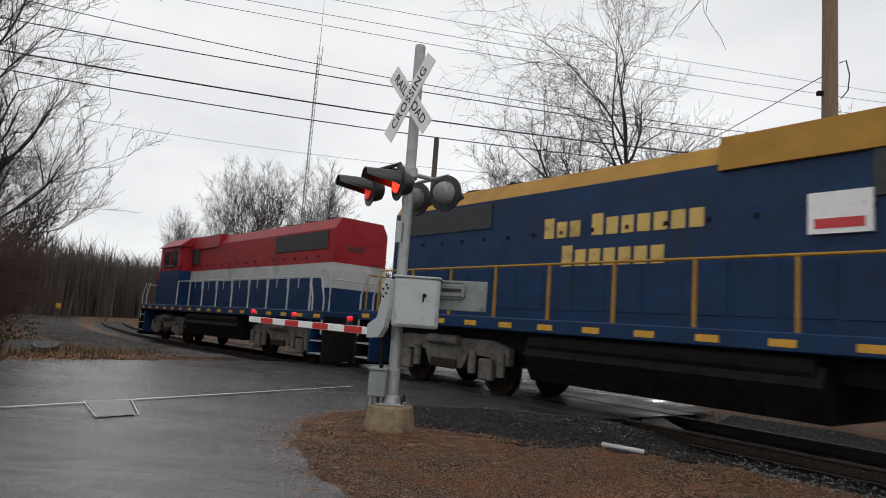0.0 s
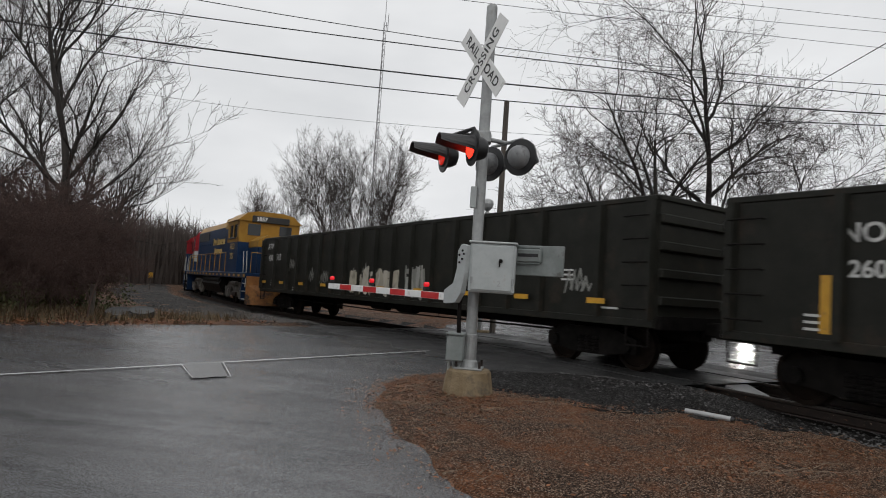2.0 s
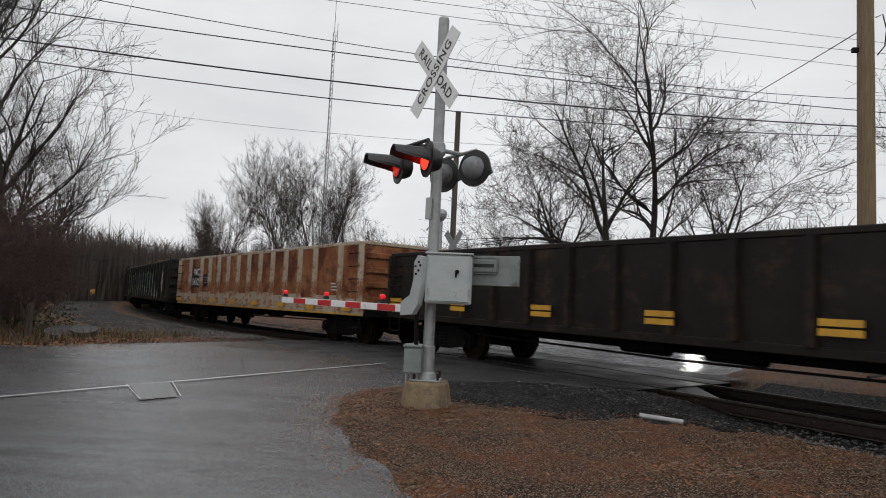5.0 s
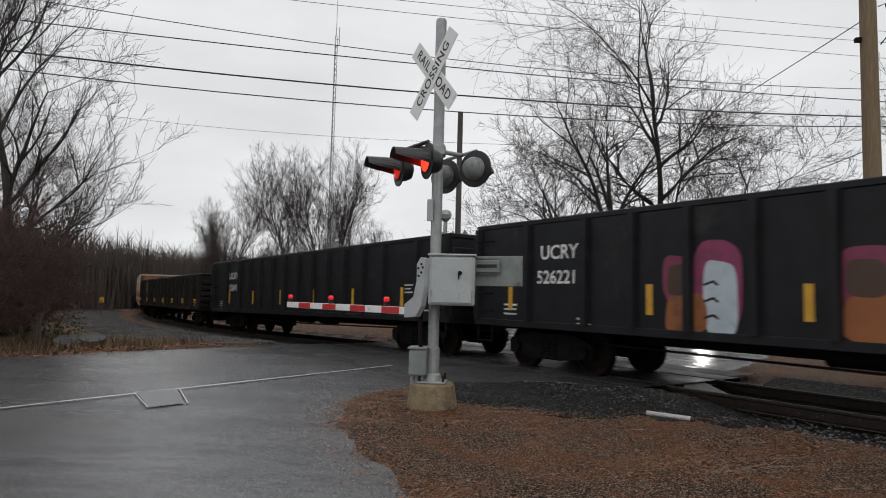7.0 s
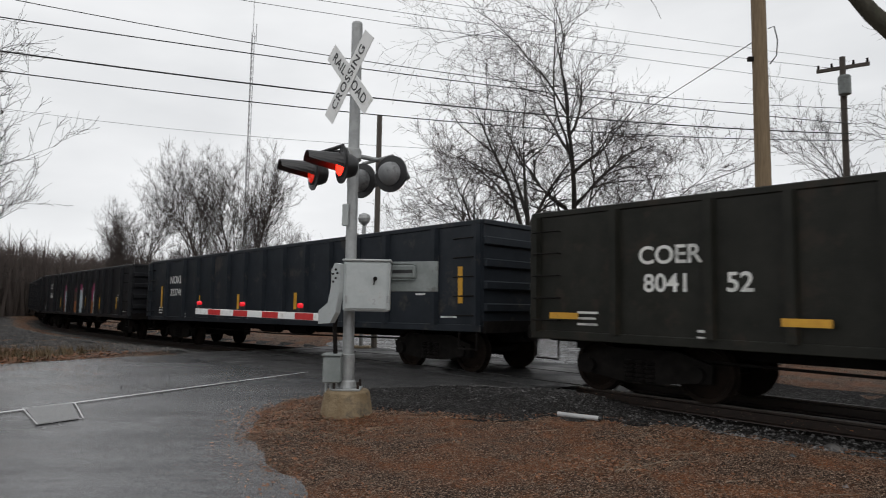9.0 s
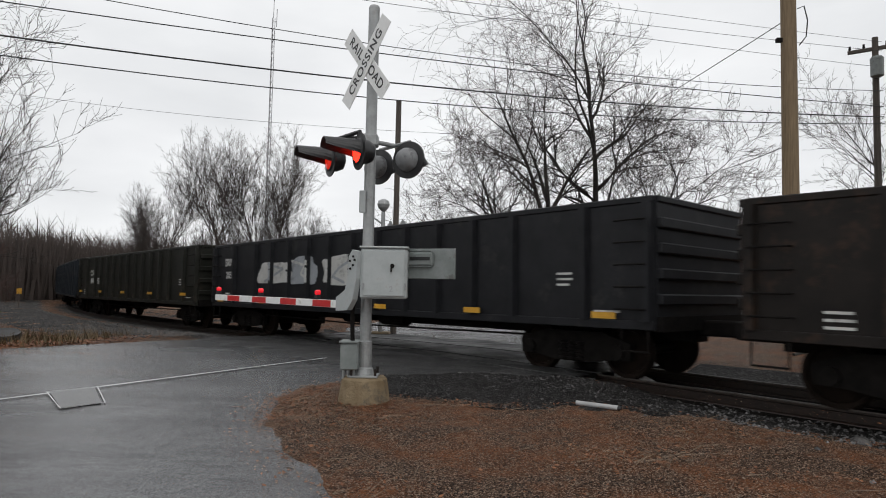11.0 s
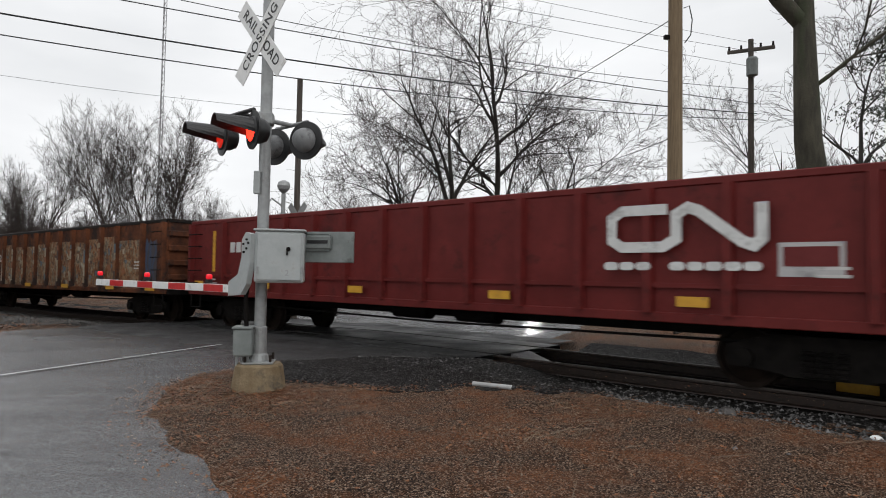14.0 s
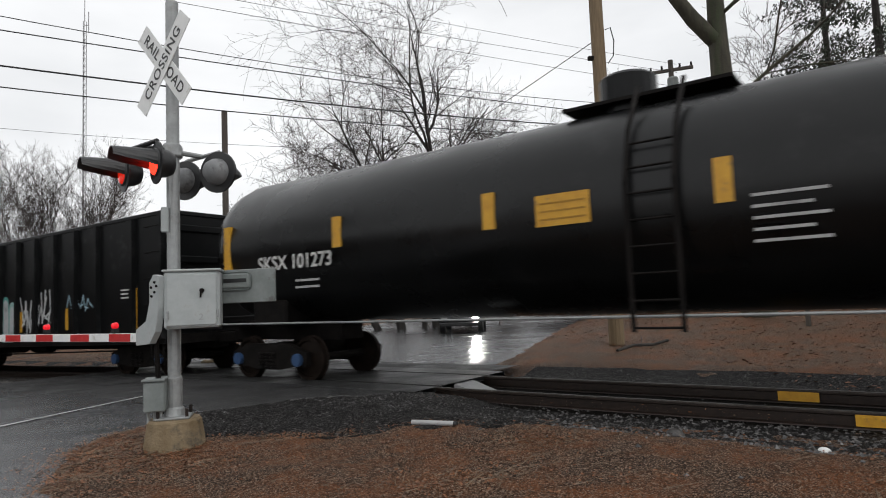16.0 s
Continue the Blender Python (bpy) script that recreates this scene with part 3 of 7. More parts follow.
for _ in range(13000):
    x, y = rng.uniform(-0.3, 8.5), rng.uniform(-6, 4.5)
    e_ = gravel_edge(x, y)
    if e_ > 0 and rng.random() < 0.12 + 0.88 * step(1.8, 3.6, 0.76 * x + 0.649 * y):
        chunk(v2, f2, (x, y, gravel_z(x, y, e_)), rng.uniform(0.008, 0.028), 0.6)
stuff("crushed_stones", v2, f2, M_STONE, "wet crushed stones in the dark gravel", "gravel")
stuff("pebbles", v, f, M_PEBBLE, "small brown and pale pebbles scattered in the soil", "gravel")


def leaves(name, material, n, places, size):
    v, f = [], []
    for _ in range(n):
        x, y = places()
        sd, s, off, w = soil_sd(x, y)
        if sd < -0.25 or (sd < 0.05 and rng.random() < 0.75) or abs(off) < 0.9 or (gravel_edge(x, y) > 0.25 and rng.random() < 0.55):
            continue
        z = max(ground_z(x, y), 0.0 if sd < 0.1 else -9) + rng.uniform(0.004, 0.03)
        r, a, t = rng.uniform(*size), rng.uniform(0, 6.28), rng.uniform(-0.5, 0.5)
        ca, sa = math.cos(a) * r, math.sin(a) * r
        k = len(v)
        v.extend([(x + ca, y + sa, z + t * r), (x - sa * 0.45, y + ca * 0.45, z + r * 0.25), (x - ca, y - sa, z - t * r * 0.4 + 0.004), (x + sa * 0.45, y - ca * 0.45, z - r * 0.05)])
        f.append((k, k + 1, k + 2, k + 3))
    return stuff(name, v, f, material, "scattered fallen oak leaves, wet and brown", "leaf litter")


CLUMPS = [(rng.uniform(-1.2, 6), rng.uniform(-5.5, 0.6)) for _ in range(22)]


def near_dirt():
    q = rng.random()
    if q < 0.22:
        return rng.gauss(-0.5, 0.5), rng.gauss(-0.3, 0.7)
    if q < 0.36:
        return rng.gauss(1.6, 0.3), rng.gauss(0.15, 0.16)
    if q < 0.6:
        a_ = rng.choice(CLUMPS)
        return rng.gauss(a_[0], 0.28), rng.gauss(a_[1], 0.18)
    return rng.uniform(-1.6, 7), rng.uniform(-6.5, 2.5)


def far_side():
    q = rng.random()
    if q < 0.45:
        return rng.uniform(-13, -6.5), rng.uniform(2.5, 10)
    return rng.uniform(9, 26), rng.uniform(-4, 17)


leaves("fallen_leaves", M_LEAF, 15000, near_dirt, (0.007, 0.024))
leaves("pale_leaves", M_LEAF2, 15000, near_dirt, (0.005, 0.016))
leaves("far_leaves", M_LEAF, 15000, far_side, (0.025, 0.065))
v, f = [], []
for _ in range(900):
    x, y = near_dirt() if rng.random() < 0.75 else far_side()
    if soil_sd(x, y)[0] < 0:
        continue
    a, r, z = rng.uniform(0, 3.14), rng.uniform(0.04, 0.2), ground_z(x, y) + 0.012
    ca, sa = math.cos(a), math.sin(a)
    k = len(v)
    t = 0.003
    v.extend([(x - ca * r, y - sa * r, z), (x + ca * r, y + sa * r, z + 0.01), (x + ca * r - sa * t, y + sa * r + ca * t, z + 0.012), (x - ca * r - sa * 2 * t, y - sa * r + ca * 2 * t, z + 0.004),
              (x, y, z + 0.012)])
    f.extend([(k, k + 1, k + 2, k + 3), (k, k + 3, k + 4), (k + 1, k + 4, k + 2)])
stuff("twig_litter", v, f, M_LEAF2, "thin straw-coloured twigs and pine needles on the soil", "twig litter")
v, f = [], []
for _ in range(5200):
    x, y = rng.uniform(-15, -7.2), rng.uniform(1, 9.5)
    if soil_sd(x, y)[0] < 0.15:
        continue
    z, a, h = ground_z(x, y), rng.uniform(0, 6.28), rng.uniform(0.08, 0.32)
    k = len(v)
    v.extend([(x - 0.012 * math.sin(a), y + 0.012 * math.cos(a), z), (x + 0.012 * math.sin(a), y - 0.012 * math.cos(a), z), (x + h * 0.5 * math.cos(a), y + h * 0.5 * math.sin(a), z + h)])
    f.append((k, k + 1, k + 2))
stuff("dry_grass", v, f, M_GRASS, "tufts of dry yellow-green verge grass", "grass")


# ---- crossing signal ----
F_AZ = radians(-137)
FV = Vector((math.cos(F_AZ), math.sin(F_AZ), 0))
AV = Vector((-0.682, 0.731, 0))


def frame_m(origin, zaxis, up=(0, 0, 1)):
    """Matrix whose z looks along zaxis and whose y is up."""
    z = Vector(zaxis).normalized()
    y = Vector(up)
    x = y.cross(z).normalized()
    y = z.cross(x)
    m = Matrix((x, y, z)).transposed().to_4x4()
    m.translation = Vector(origin)
    return m


signal = thing("crossing_signal", "grey crossing signal mast with crossbuck and red flashers", "crossing signal")
bm = lathe(bmesh.new(), [(0.325, -0.15), (0.315, 0.02), (0.27, 0.30), (0.25, 0.325)], 14)
part("foundation", bm, M_CONC, signal, "stained tapered concrete foundation")
bm = lathe(bmesh.new(), [(0.068, 0.33), (0.068, 4.84), (0.06, 4.862), (0.03, 4.868)], 18)
part("mast", bm, M_ALU, signal, smooth=False)
bm = nbox(-0.17, 0.17, -0.17, 0.17, 0.325, 0.35, bevel=0.008)
lathe(bm, [(0.11, 0.35), (0.1, 0.42), (0.082, 0.44), (0.082, 0.74), (0.07, 0.75)], 16)
part("base_casting", bm, M_ALU, signal)
for x, y in ((-.14, -.14), (.14, -.14), (-.14, .14), (.14, .14)):
    part("anchor_bolt", ntube((x, y, 0.33), (x, y, 0.43), 0.017, n=6), M_RAIL, signal)
bm = nbox(-0.27, -0.06, -0.2, 0.06, 0.42, 0.73, bevel=0.015)
jb = part("junction_box", bm, M_CASTING, signal, "small grey junction box")
part("lid", nbox(-0.285, -0.055, -0.215, 0.075, 0.73, 0.755, bevel=0.006), M_CASTING, jb)
for x in (-0.24, -0.18, -0.12):
    part("conduit", ntube((x, -0.08, 0.3), (x, -0.08, 0.52), 0.018), M_ALU, signal)
part("cable_conduit", polyline(bmesh.new(), [(-0.14, -0.1, 0.74), (-0.15, -0.13, 1.1), (-0.12, -0.16, 1.3)], 0.028), M_DARKSTEEL, signal)
part("relay_tag", nbox(-0.11, -0.035, -0.1, -0.06, 2.28, 2.55, bevel=0.01), M_BOX, signal, "small pale blue-grey plate strapped to the mast")
# crossbuck
cb_m = frame_m(Vector((0, 0, 4.12)) + FV * 0.1, FV)
for i, (ang, words) in enumerate(((48, "CROSSING"), (-48, "RAIL  ROAD"))):
    bm = nbox(-0.6, 0.6, -0.115, 0.115, -0.004 + 0.012 * (1 - i), 0.004 + 0.012 * (1 - i), bevel=0.002)
    m = cb_m @ pose(0, 0, 0, 0, 0, ang)
    bmesh.ops.transform(bm, matrix=m, verts=bm.verts)
    bl = part("blade", bm, M_WHITE, signal, "white crossbuck blade with black letters")
    lettering("legend", words, 0.165, M_BLACK, bl, m @ pose(0, 0, 0.0065 + 0.012 * (1 - i)), spacing=1.12 if i == 0 else 1.1, squeeze=1.03)
bm = bmesh.new()
tube(bm, Vector((0, 0, 4.12)), Vector((0, 0, 4.12)) + FV * 0.1, 0.05)
part("blade_bracket", bm, M_ALU, signal)
# flashers
M_LAMPBACK = mat("lamp_back_enamel", (0.16, 0.165, 0.17), (0.25, 0.255, 0.26), 6, 0.4, c3=(0.08, 0.08, 0.08), stain=0.25, sscale=5)
ZL = 2.94
LV = Vector((math.cos(radians(-140)), math.sin(radians(-140)), 0))
LA = Vector((LV.y, -LV.x, 0))
bm = bmesh.new()
box(bm, -0.09, 0.09, -0.09, 0.09, ZL + 0.16, ZL + 0.31, bevel=0.02)
part("junction_head", bm, M_ALU, signal)
arm_pts = {}
for side in (1, -1):
    c = LV * (0.36 * side) + Vector((0, 0, ZL + 0.23))
    bm = polyline(bmesh.new(), [Vector((0, 0, ZL + 0.23)), c], 0.03, 8)
    tube(bm, c - LA * 0.32, c + LA * 0.32, 0.024)
    part("cross_arm", bm, M_ALU if side < 0 else M_BLACK, signal)
    for j in (-1, 1):
        o = LV * (0.36 * side) + LA * (0.32 * j) + Vector((0, 0, ZL))
        d = Vector((math.cos(radians(-153)), math.sin(radians(-153)), 0)) if side > 0 else Vector((math.cos(radians(58)), math.sin(radians(58)), 0))
        lm = frame_m(o, d)
        bm = bmesh.new()
        tube(bm, o + Vector((0, 0, 0.23)), o + Vector((0, 0, 0.1)), 0.022)
        part("hanger", bm, M_BLACK, signal)
        bm = lathe(bmesh.new(), [(0.06, -0.17), (0.11, -0.15), (0.14, -0.09), (0.15, -0.02), (0.15, 0.03)], 22, lm)
        lamp = part("lamp_housing", bm, M_BLACK if side > 0 else M_LAMPBACK, signal, "black lamp housing" if side > 0 else "grey domed lamp back", smooth=True)
        bm = lathe(bmesh.new(), [(0.128, 0.03), (0.11, 0.045), (0.05, 0.055)], 22, lm)
        part("lens", bm, M_LENS if side > 0 and j < 0 else M_LENS_DIM, lamp, "glowing red lens")
        if side < 0:
            bm = lathe(bmesh.new(), [(0.228, -0.04), (0.228, -0.012), (0.165, -0.008), (0.16, -0.03)], 26, lm)
        else:
            bm = lathe(bmesh.new(), [(0.215, -0.004), (0.215, 0.012), (0.14, 0.016), (0.135, 0.0)], 26, lm)
        part("backing_disc", bm, M_BLACK, lamp, "black round background disc")
        # visor: open-bottomed hood
        bm = bmesh.new()
        rows_ = []
        for zz, rr, a0 in ((0.015, 0.14, -22), (0.16, 0.134, -10), (0.3, 0.128, -2), (0.43, 0.122, 10)) if side > 0 else ((0.015, 0.14, -62), (0.1, 0.13, -45), (0.2, 0.11, -22), (0.3, 0.07, 0)):
            rows_.append([bm.verts.new(lm @ Vector((rr * math.cos(radians(a)), rr * math.sin(radians(a)), zz))) for a in np.linspace(a0, 180 - a0, 14)])
        for a, b in zip(rows_[:-1], rows_[1:]):
            for q in range(13):
                bm.faces.new((a[q], a[q + 1], b[q + 1], b[q]))
        hood = part("visor", bm, M_BLACK, lamp, "long black visor")
        so = hood.modifiers.new("thick", "SOLIDIFY")
        so.thickness = 0.008
# gate mechanism
gate = thing("crossing_gate", "grey crossing gate machine with lowered red and white arm", "crossing gate")
bm = nbox(-0.04, 0.5, -0.36, -0.06, 1.26, 1.84, bevel=0.02)
gb = part("gate_machine", bm, M_BOX, gate, "grey enamelled gate machine box")
part("door", nbox(-0.01, 0.47, -0.375, -0.361, 1.29, 1.81, bevel=0.006), M_BOX, gb)
part("lid", nbox(-0.055, 0.515, -0.375, -0.045, 1.84, 1.865, bevel=0.008), M_BOX, gb)
part("latch", ntube((0.33, -0.395, 1.64), (0.33, -0.375, 1.64), 0.025), M_DARKSTEEL, gb)
part("latch_lever", nbox(0.31, 0.325, -0.39, -0.376, 1.57, 1.66), M_DARKSTEEL, gb)
lettering("door_mark", "2", 0.09, M_ALU, gb, Matrix.Translation((0.32, -0.3775, 1.37)) @ pose(0, 0, 0, 90, 0, 0))
for x in (0.0, 0.48):
    part("hinge", ntube((x, -0.385, 1.36), (x, -0.385, 1.44), 0.012), M_ALU, gb)
# arm root: curved casting
piv = Vector((-0.1, -0.3, 1.68))
bm = bmesh.new()
prof = [(0.07, 0.12), (-0.03, 0.14), (-0.1, 0.06), (-0.1, -0.14), (-0.16, -0.33), (-0.34, -0.42), (-0.34, -0.58), (-0.1, -0.56), (0.0, -0.44), (0.06, -0.2)]
axu = -AV
for side_ in (0.0,):
    va = [bm.verts.new(piv + axu * u + Vector((0, 0, v_)) + FV * 0.035) for u, v_ in prof]
    vb = [bm.verts.new(piv + axu * u + Vector((0, 0, v_)) - FV * 0.035) for u, v_ in prof]
    k = len(prof)
    for i in range(k):
        bm.faces.new((va[i], va[(i + 1) % k], vb[(i + 1) % k], vb[i]))
    bm.faces.new(va)
    bm.faces.new(vb[::-1])
bmesh.ops.recalc_face_normals(bm, faces=bm.faces)
root = part("arm_root", bm, M_BOX, gate, "cast grey arm support with bolts")
for u, v_ in ((0.0, 0.06), (0.0, -0.04), (-0.06, 0.01), (0.03, 0.02), (-0.05, -0.08)):
    c = piv + axu * u + Vector((0, 0, v_)) + FV * 0.036
    part("bolt", ntube(c, c + FV * 0.014, 0.013, n=6), M_DARKSTEEL, root)
arm0 = piv + AV * 0.3 + Vector((0, 0, -0.5))
ARM = 3.5
am = Matrix((AV, FV, Vector((0, 0, 1)))).transposed().to_4x4()
am.translation = arm0
bm = nbox(0, ARM, -0.015, 0.015, -0.045, 0.045, bevel=0.004)
bmesh.ops.transform(bm, matrix=am, verts=bm.verts)
arm = part("gate_arm", bm, M_WHITE, gate, "white gate arm with red bands")
for i in range(4):
    x0 = 0.18 + i * 0.82
    bm = nbox(x0, x0 + 0.41, -0.0165, 0.0165, -0.041, 0.041)
    bmesh.ops.transform(bm, matrix=am, verts=bm.verts)
    part("red_band", bm, M_RED, arm, "red reflective band")
for x0 in (0.5, 2.0, 3.4):
    bm = nbox(x0 - 0.03, x0 + 0.03, -0.03, 0.03, 0.055, 0.1)
    bmesh.ops.transform(bm, matrix=am, verts=bm.verts)
    h_ = part("lamp_base", bm, M_BLACK, arm)
    bm = lathe(bmesh.new(), [(0.018, -0.035), (0.032, -0.024), (0.034, 0.024), (0.018, 0.035)], 12, am @ Matrix.Translation((x0, 0.0, 0.13)) @ pose(0, 0, 0, 90, 0, 0))
    part("arm_lamp", bm, M_ARMLAMP, h_, "glowing red arm lamp")
# counterweight plate on the far side of the machine
cp = Vector((0.48, -0.02, 1.66))
pm = Matrix((Vector((0.93, -0.37, 0)), Vector((0.37, 0.93, 0)), Vector((0, 0, 1)))).transposed().to_4x4()
pm.translation = cp
bm = nbox(0.0, 0.62, -0.02, 0.02, -0.16, 0.2, bevel=0.006)
bmesh.ops.transform(bm, matrix=pm, verts=bm.verts)
part("counterweight_arm", bm, M_CASTING, gate, "dull green-grey counterweight plate")
bm = nbox(0.02, 0.36, -0.06, -0.021, -0.02, 0.17, bevel=0.03)
bmesh.ops.transform(bm, matrix=pm, verts=bm.verts)
cw = part("counterweight", bm, M_CASTING, gate, "cast counterweight with raised rim and label bars")
bm = nbox(0.06, 0.32, -0.066, -0.06, 0.06, 0.1)
bmesh.ops.transform(bm, matrix=pm, verts=bm.verts)
part("label_bar", bm, M_BLACK, cw)


# ---- rolling stock ----
def side_m(x, z, y):
    """Lettering on the side that faces +y: reads towards -x."""
    return Matrix(((-1, 0, 0, x), (0, 0, 1, y), (0, 1, 0, z), (0, 0, 0, 1)))


def wheel_bm(r):
    return lathe(bmesh.new(), [(0.08, -0.09), (r * 0.62, -0.05), (r * 0.8, -0.03), (r * 0.84, -0.07), (r, -0.065), (r + 0.005, 0.03), (r + 0.028, 0.045), (r + 0.028, 0.06), (r * 0.8, 0.06), (0.08, 0.08)],
                 28, pose(0, 0, 0, 90, 0, 0))


W_GON = finish("wheel", wheel_bm(0.42), M_WHEEL)
W_LOC = finish("wheel", wheel_bm(0.5), M_WHEEL)
W_GON_ME, W_LOC_ME = W_GON.data, W_LOC.data
bpy.data.objects.remove(W_GON)
bpy.data.objects.remove(W_LOC)


def put_wheel(me, parent, x, y, r, flip):
    o = new("wheel", me)
    o.parent = parent
    o.matrix_basis = pose(x, y, r, 0, 0, 180 if flip else 0)
    return o


def side_frame(bm, x, y, wb, r):
    h = wb / 2
    prism(bm, [(x - h - 0.2, r - 0.12), (x - h + 0.18, r - 0.14), (x - 0.34, 0.22), (x + 0.34, 0.22), (x + h - 0.18, r - 0.14), (x + h + 0.2, r - 0.12), (x + h + 0.22, r + 0.14),
               (x + h - 0.3, r + 0.3), (x - h + 0.3, r + 0.3), (x - h - 0.22, r + 0.14)], "y", y - 0.06, y + 0.06)
    return bm


def gon_truck(car, x, cap):
    bm = bmesh.new()
    side_frame(bm, x, 1.0, 1.78, 0.42)
    side_frame(bm, x, -1.0, 1.78, 0.42)
    box(bm, x - 0.2, x + 0.2, -1.02, 1.02, 0.4, 0.72, bevel=0.02)
    for dx in (-0.89, 0.89):
        tube(bm, (x + dx, -0.75, 0.42), (x + dx, 0.75, 0.42), 0.08)
    tr = part("truck", bm, M_TRUCK, car, "oily black cast steel truck")
    for dx in (-0.89, 0.89):
        put_wheel(W_GON_ME, tr, x + dx, 0.75, 0.42, False)
        put_wheel(W_GON_ME, tr, x + dx, -0.75, 0.42, True)
        part("bearing_cap", ntube((x + dx, 1.05, 0.42), (x + dx, 1.13, 0.42), 0.12, n=14), cap, tr)
    for k in range(-1, 2):
        prof = []
        for zz in range(5):
            prof += [(0.05, 0.24 + zz * 0.065), (0.078, 0.255 + zz * 0.065), (0.078, 0.28 + zz * 0.065), (0.05, 0.295 + zz * 0.065)]
        part("spring", lathe(bmesh.new(), prof, 10, Matrix.Translation((x + k * 0.17, 1.05, 0))), M_DARKSTEEL, tr)
    return tr


def blob(rg, x, z, w, h, y, n=26, rough=0.25):
    """Rounded uneven letter-like outline on the side."""
    bm = bmesh.new()
    p1, p2, p3 = (rg.uniform(0, 6.28) for _ in range(3))
    c = bm.verts.new((x, y, z))
    ring = []
    for i in range(n):
        a = 2 * math.pi * i / n
        k = 1 + rough * (0.5 * math.sin(2 * a + p1) + 0.4 * math.sin(3 * a + p2) + 0.3 * math.sin(5 * a + p3))
        sx = abs(math.cos(a)) ** 0.6 * math.copysign(1, math.cos(a))
        sz = abs(math.sin(a)) ** 0.6 * math.copysign(1, math.sin(a))
        ring.append(bm.verts.new((x + sx * w * k / 2, y, z + sz * h * k / 2)))
    for i in range(n):
        bm.faces.new((c, ring[i], ring[(i + 1) % n]))
    bmesh.ops.recalc_face_normals(bm, faces=bm.faces)
    return bm


RIBS = {}


def paint_ribs(car, rg, x0, x1, z0, z1, colours):
    """Carry sprayed colour across the faces of the ribs."""
    for x in RIBS.get(car.name, ()):
        if min(x0, x1) < x < max(x0, x1):
            z = z0 + rg.uniform(0, 0.12)
            while z < z1 - 0.1:
                h = min(rg.uniform(0.15, 0.5), z1 - z)
                part("rib_paint", nbox(x - 0.054, x + 0.054, 1.5605, 1.5625, z, z + h * rg.uniform(0.8, 1.0)), paint(rg.choice(colours)), car)
                z += h


def stroke(rg, pts, width, y):
    """A flat band of even width through the points, with rounded ends."""
    bm = bmesh.new()
    r = width / 2
    for k, ((x0, z0), (x1, z1)) in enumerate(zip(pts[:-1], pts[1:])):
        a = math.atan2(z1 - z0, x1 - x0)
        q = [(x0 + r * math.cos(a + t), z0 + r * math.sin(a + t)) for t in np.linspace(math.pi / 2, 1.5 * math.pi, 6)]
        q += [(x1 + r * math.cos(a + t), z1 + r * math.sin(a + t)) for t in np.linspace(-math.pi / 2, math.pi / 2, 6)]
        bm.faces.new([bm.verts.new((u, y + 0.0002 * (k % 3), w)) for u, w in q])
    bmesh.ops.recalc_face_normals(bm, faces=bm.faces)
    return bm


PAINT = {}


def paint(c):
    if c not in PAINT:
        PAINT[c] = mat("spray_paint", tuple(a * 0.8 for a in c), c, 3, 0.55, c3=tuple(a * 0.45 + 0.02 for a in c), stain=0.3, sscale=2.5)
    return PAINT[c]


def mural(name, stops, scale=2.2, stretch=(1, 1, 0.6)):
    """Weathered layers of sprayed colour that run into one another."""
    m = mat(name, stops[0], stops[1], 3, 0.6)
    n, l = m.node_tree.nodes, m.node_tree.links
    mp = n.new("ShaderNodeMapping")
    mp.inputs["Scale"].default_value = stretch
    l.new(n["Texture Coordinate"].outputs["Object"], mp.inputs[0])
    no = n.new("ShaderNodeTexNoise")
    no.inputs["Scale"].default_value, no.inputs["Detail"].default_value, no.inputs["Distortion"].default_value = scale, 9, 0.35
    no.inputs["Roughness"].default_value = 0.62
    l.new(mp.outputs[0], no.inputs["Vector"])
    rp = n.new("ShaderNodeValToRGB")
    e = rp.color_ramp.elements
    k = len(stops)
    for i, c in enumerate(stops):
        pos = 0.3 + 0.4 * i / (k - 1)
        q = e[i] if i < 2 else e.new(pos)
        q.position, q.color = pos, (*c, 1)
    l.new(no.outputs["Fac"], rp.inputs[0])
    for q in list(n["Principled BSDF"].inputs["Base Color"].links):
        l.remove(q)
    l.new(rp.outputs[0], n["Principled BSDF"].inputs["Base Color"])
    n["Principled BSDF"].inputs["Specular IOR Level"].default_value = 0.2
    return m


def mural_run(car, rg, x0, x1, z0, z1, y, material):
    """One ragged painted field on each panel between the ribs, and on the ribs."""
    ribs = sorted(RIBS.get(car.name, ()))
    for a, b in zip(ribs[:-1], ribs[1:]):
        xc = (a + b) / 2
        if min(x0, x1) < xc < max(x0, x1):
            part("mural_panel", nbox(a + 0.078, b - 0.078, y, y + 0.0012, z0 - rg.uniform(0, .04), z1 + rg.uniform(-.12, .08)), material, car, "layered weathered graffiti")
    for x in ribs:
        if min(x0, x1) < x < max(x0, x1):
            part("rib_paint", nbox(x - 0.054, x + 0.054, 1.5605, 1.5618, z0 + rg.uniform(0.1, 0.3), z1 - rg.uniform(0.1, 0.35)), material, car)


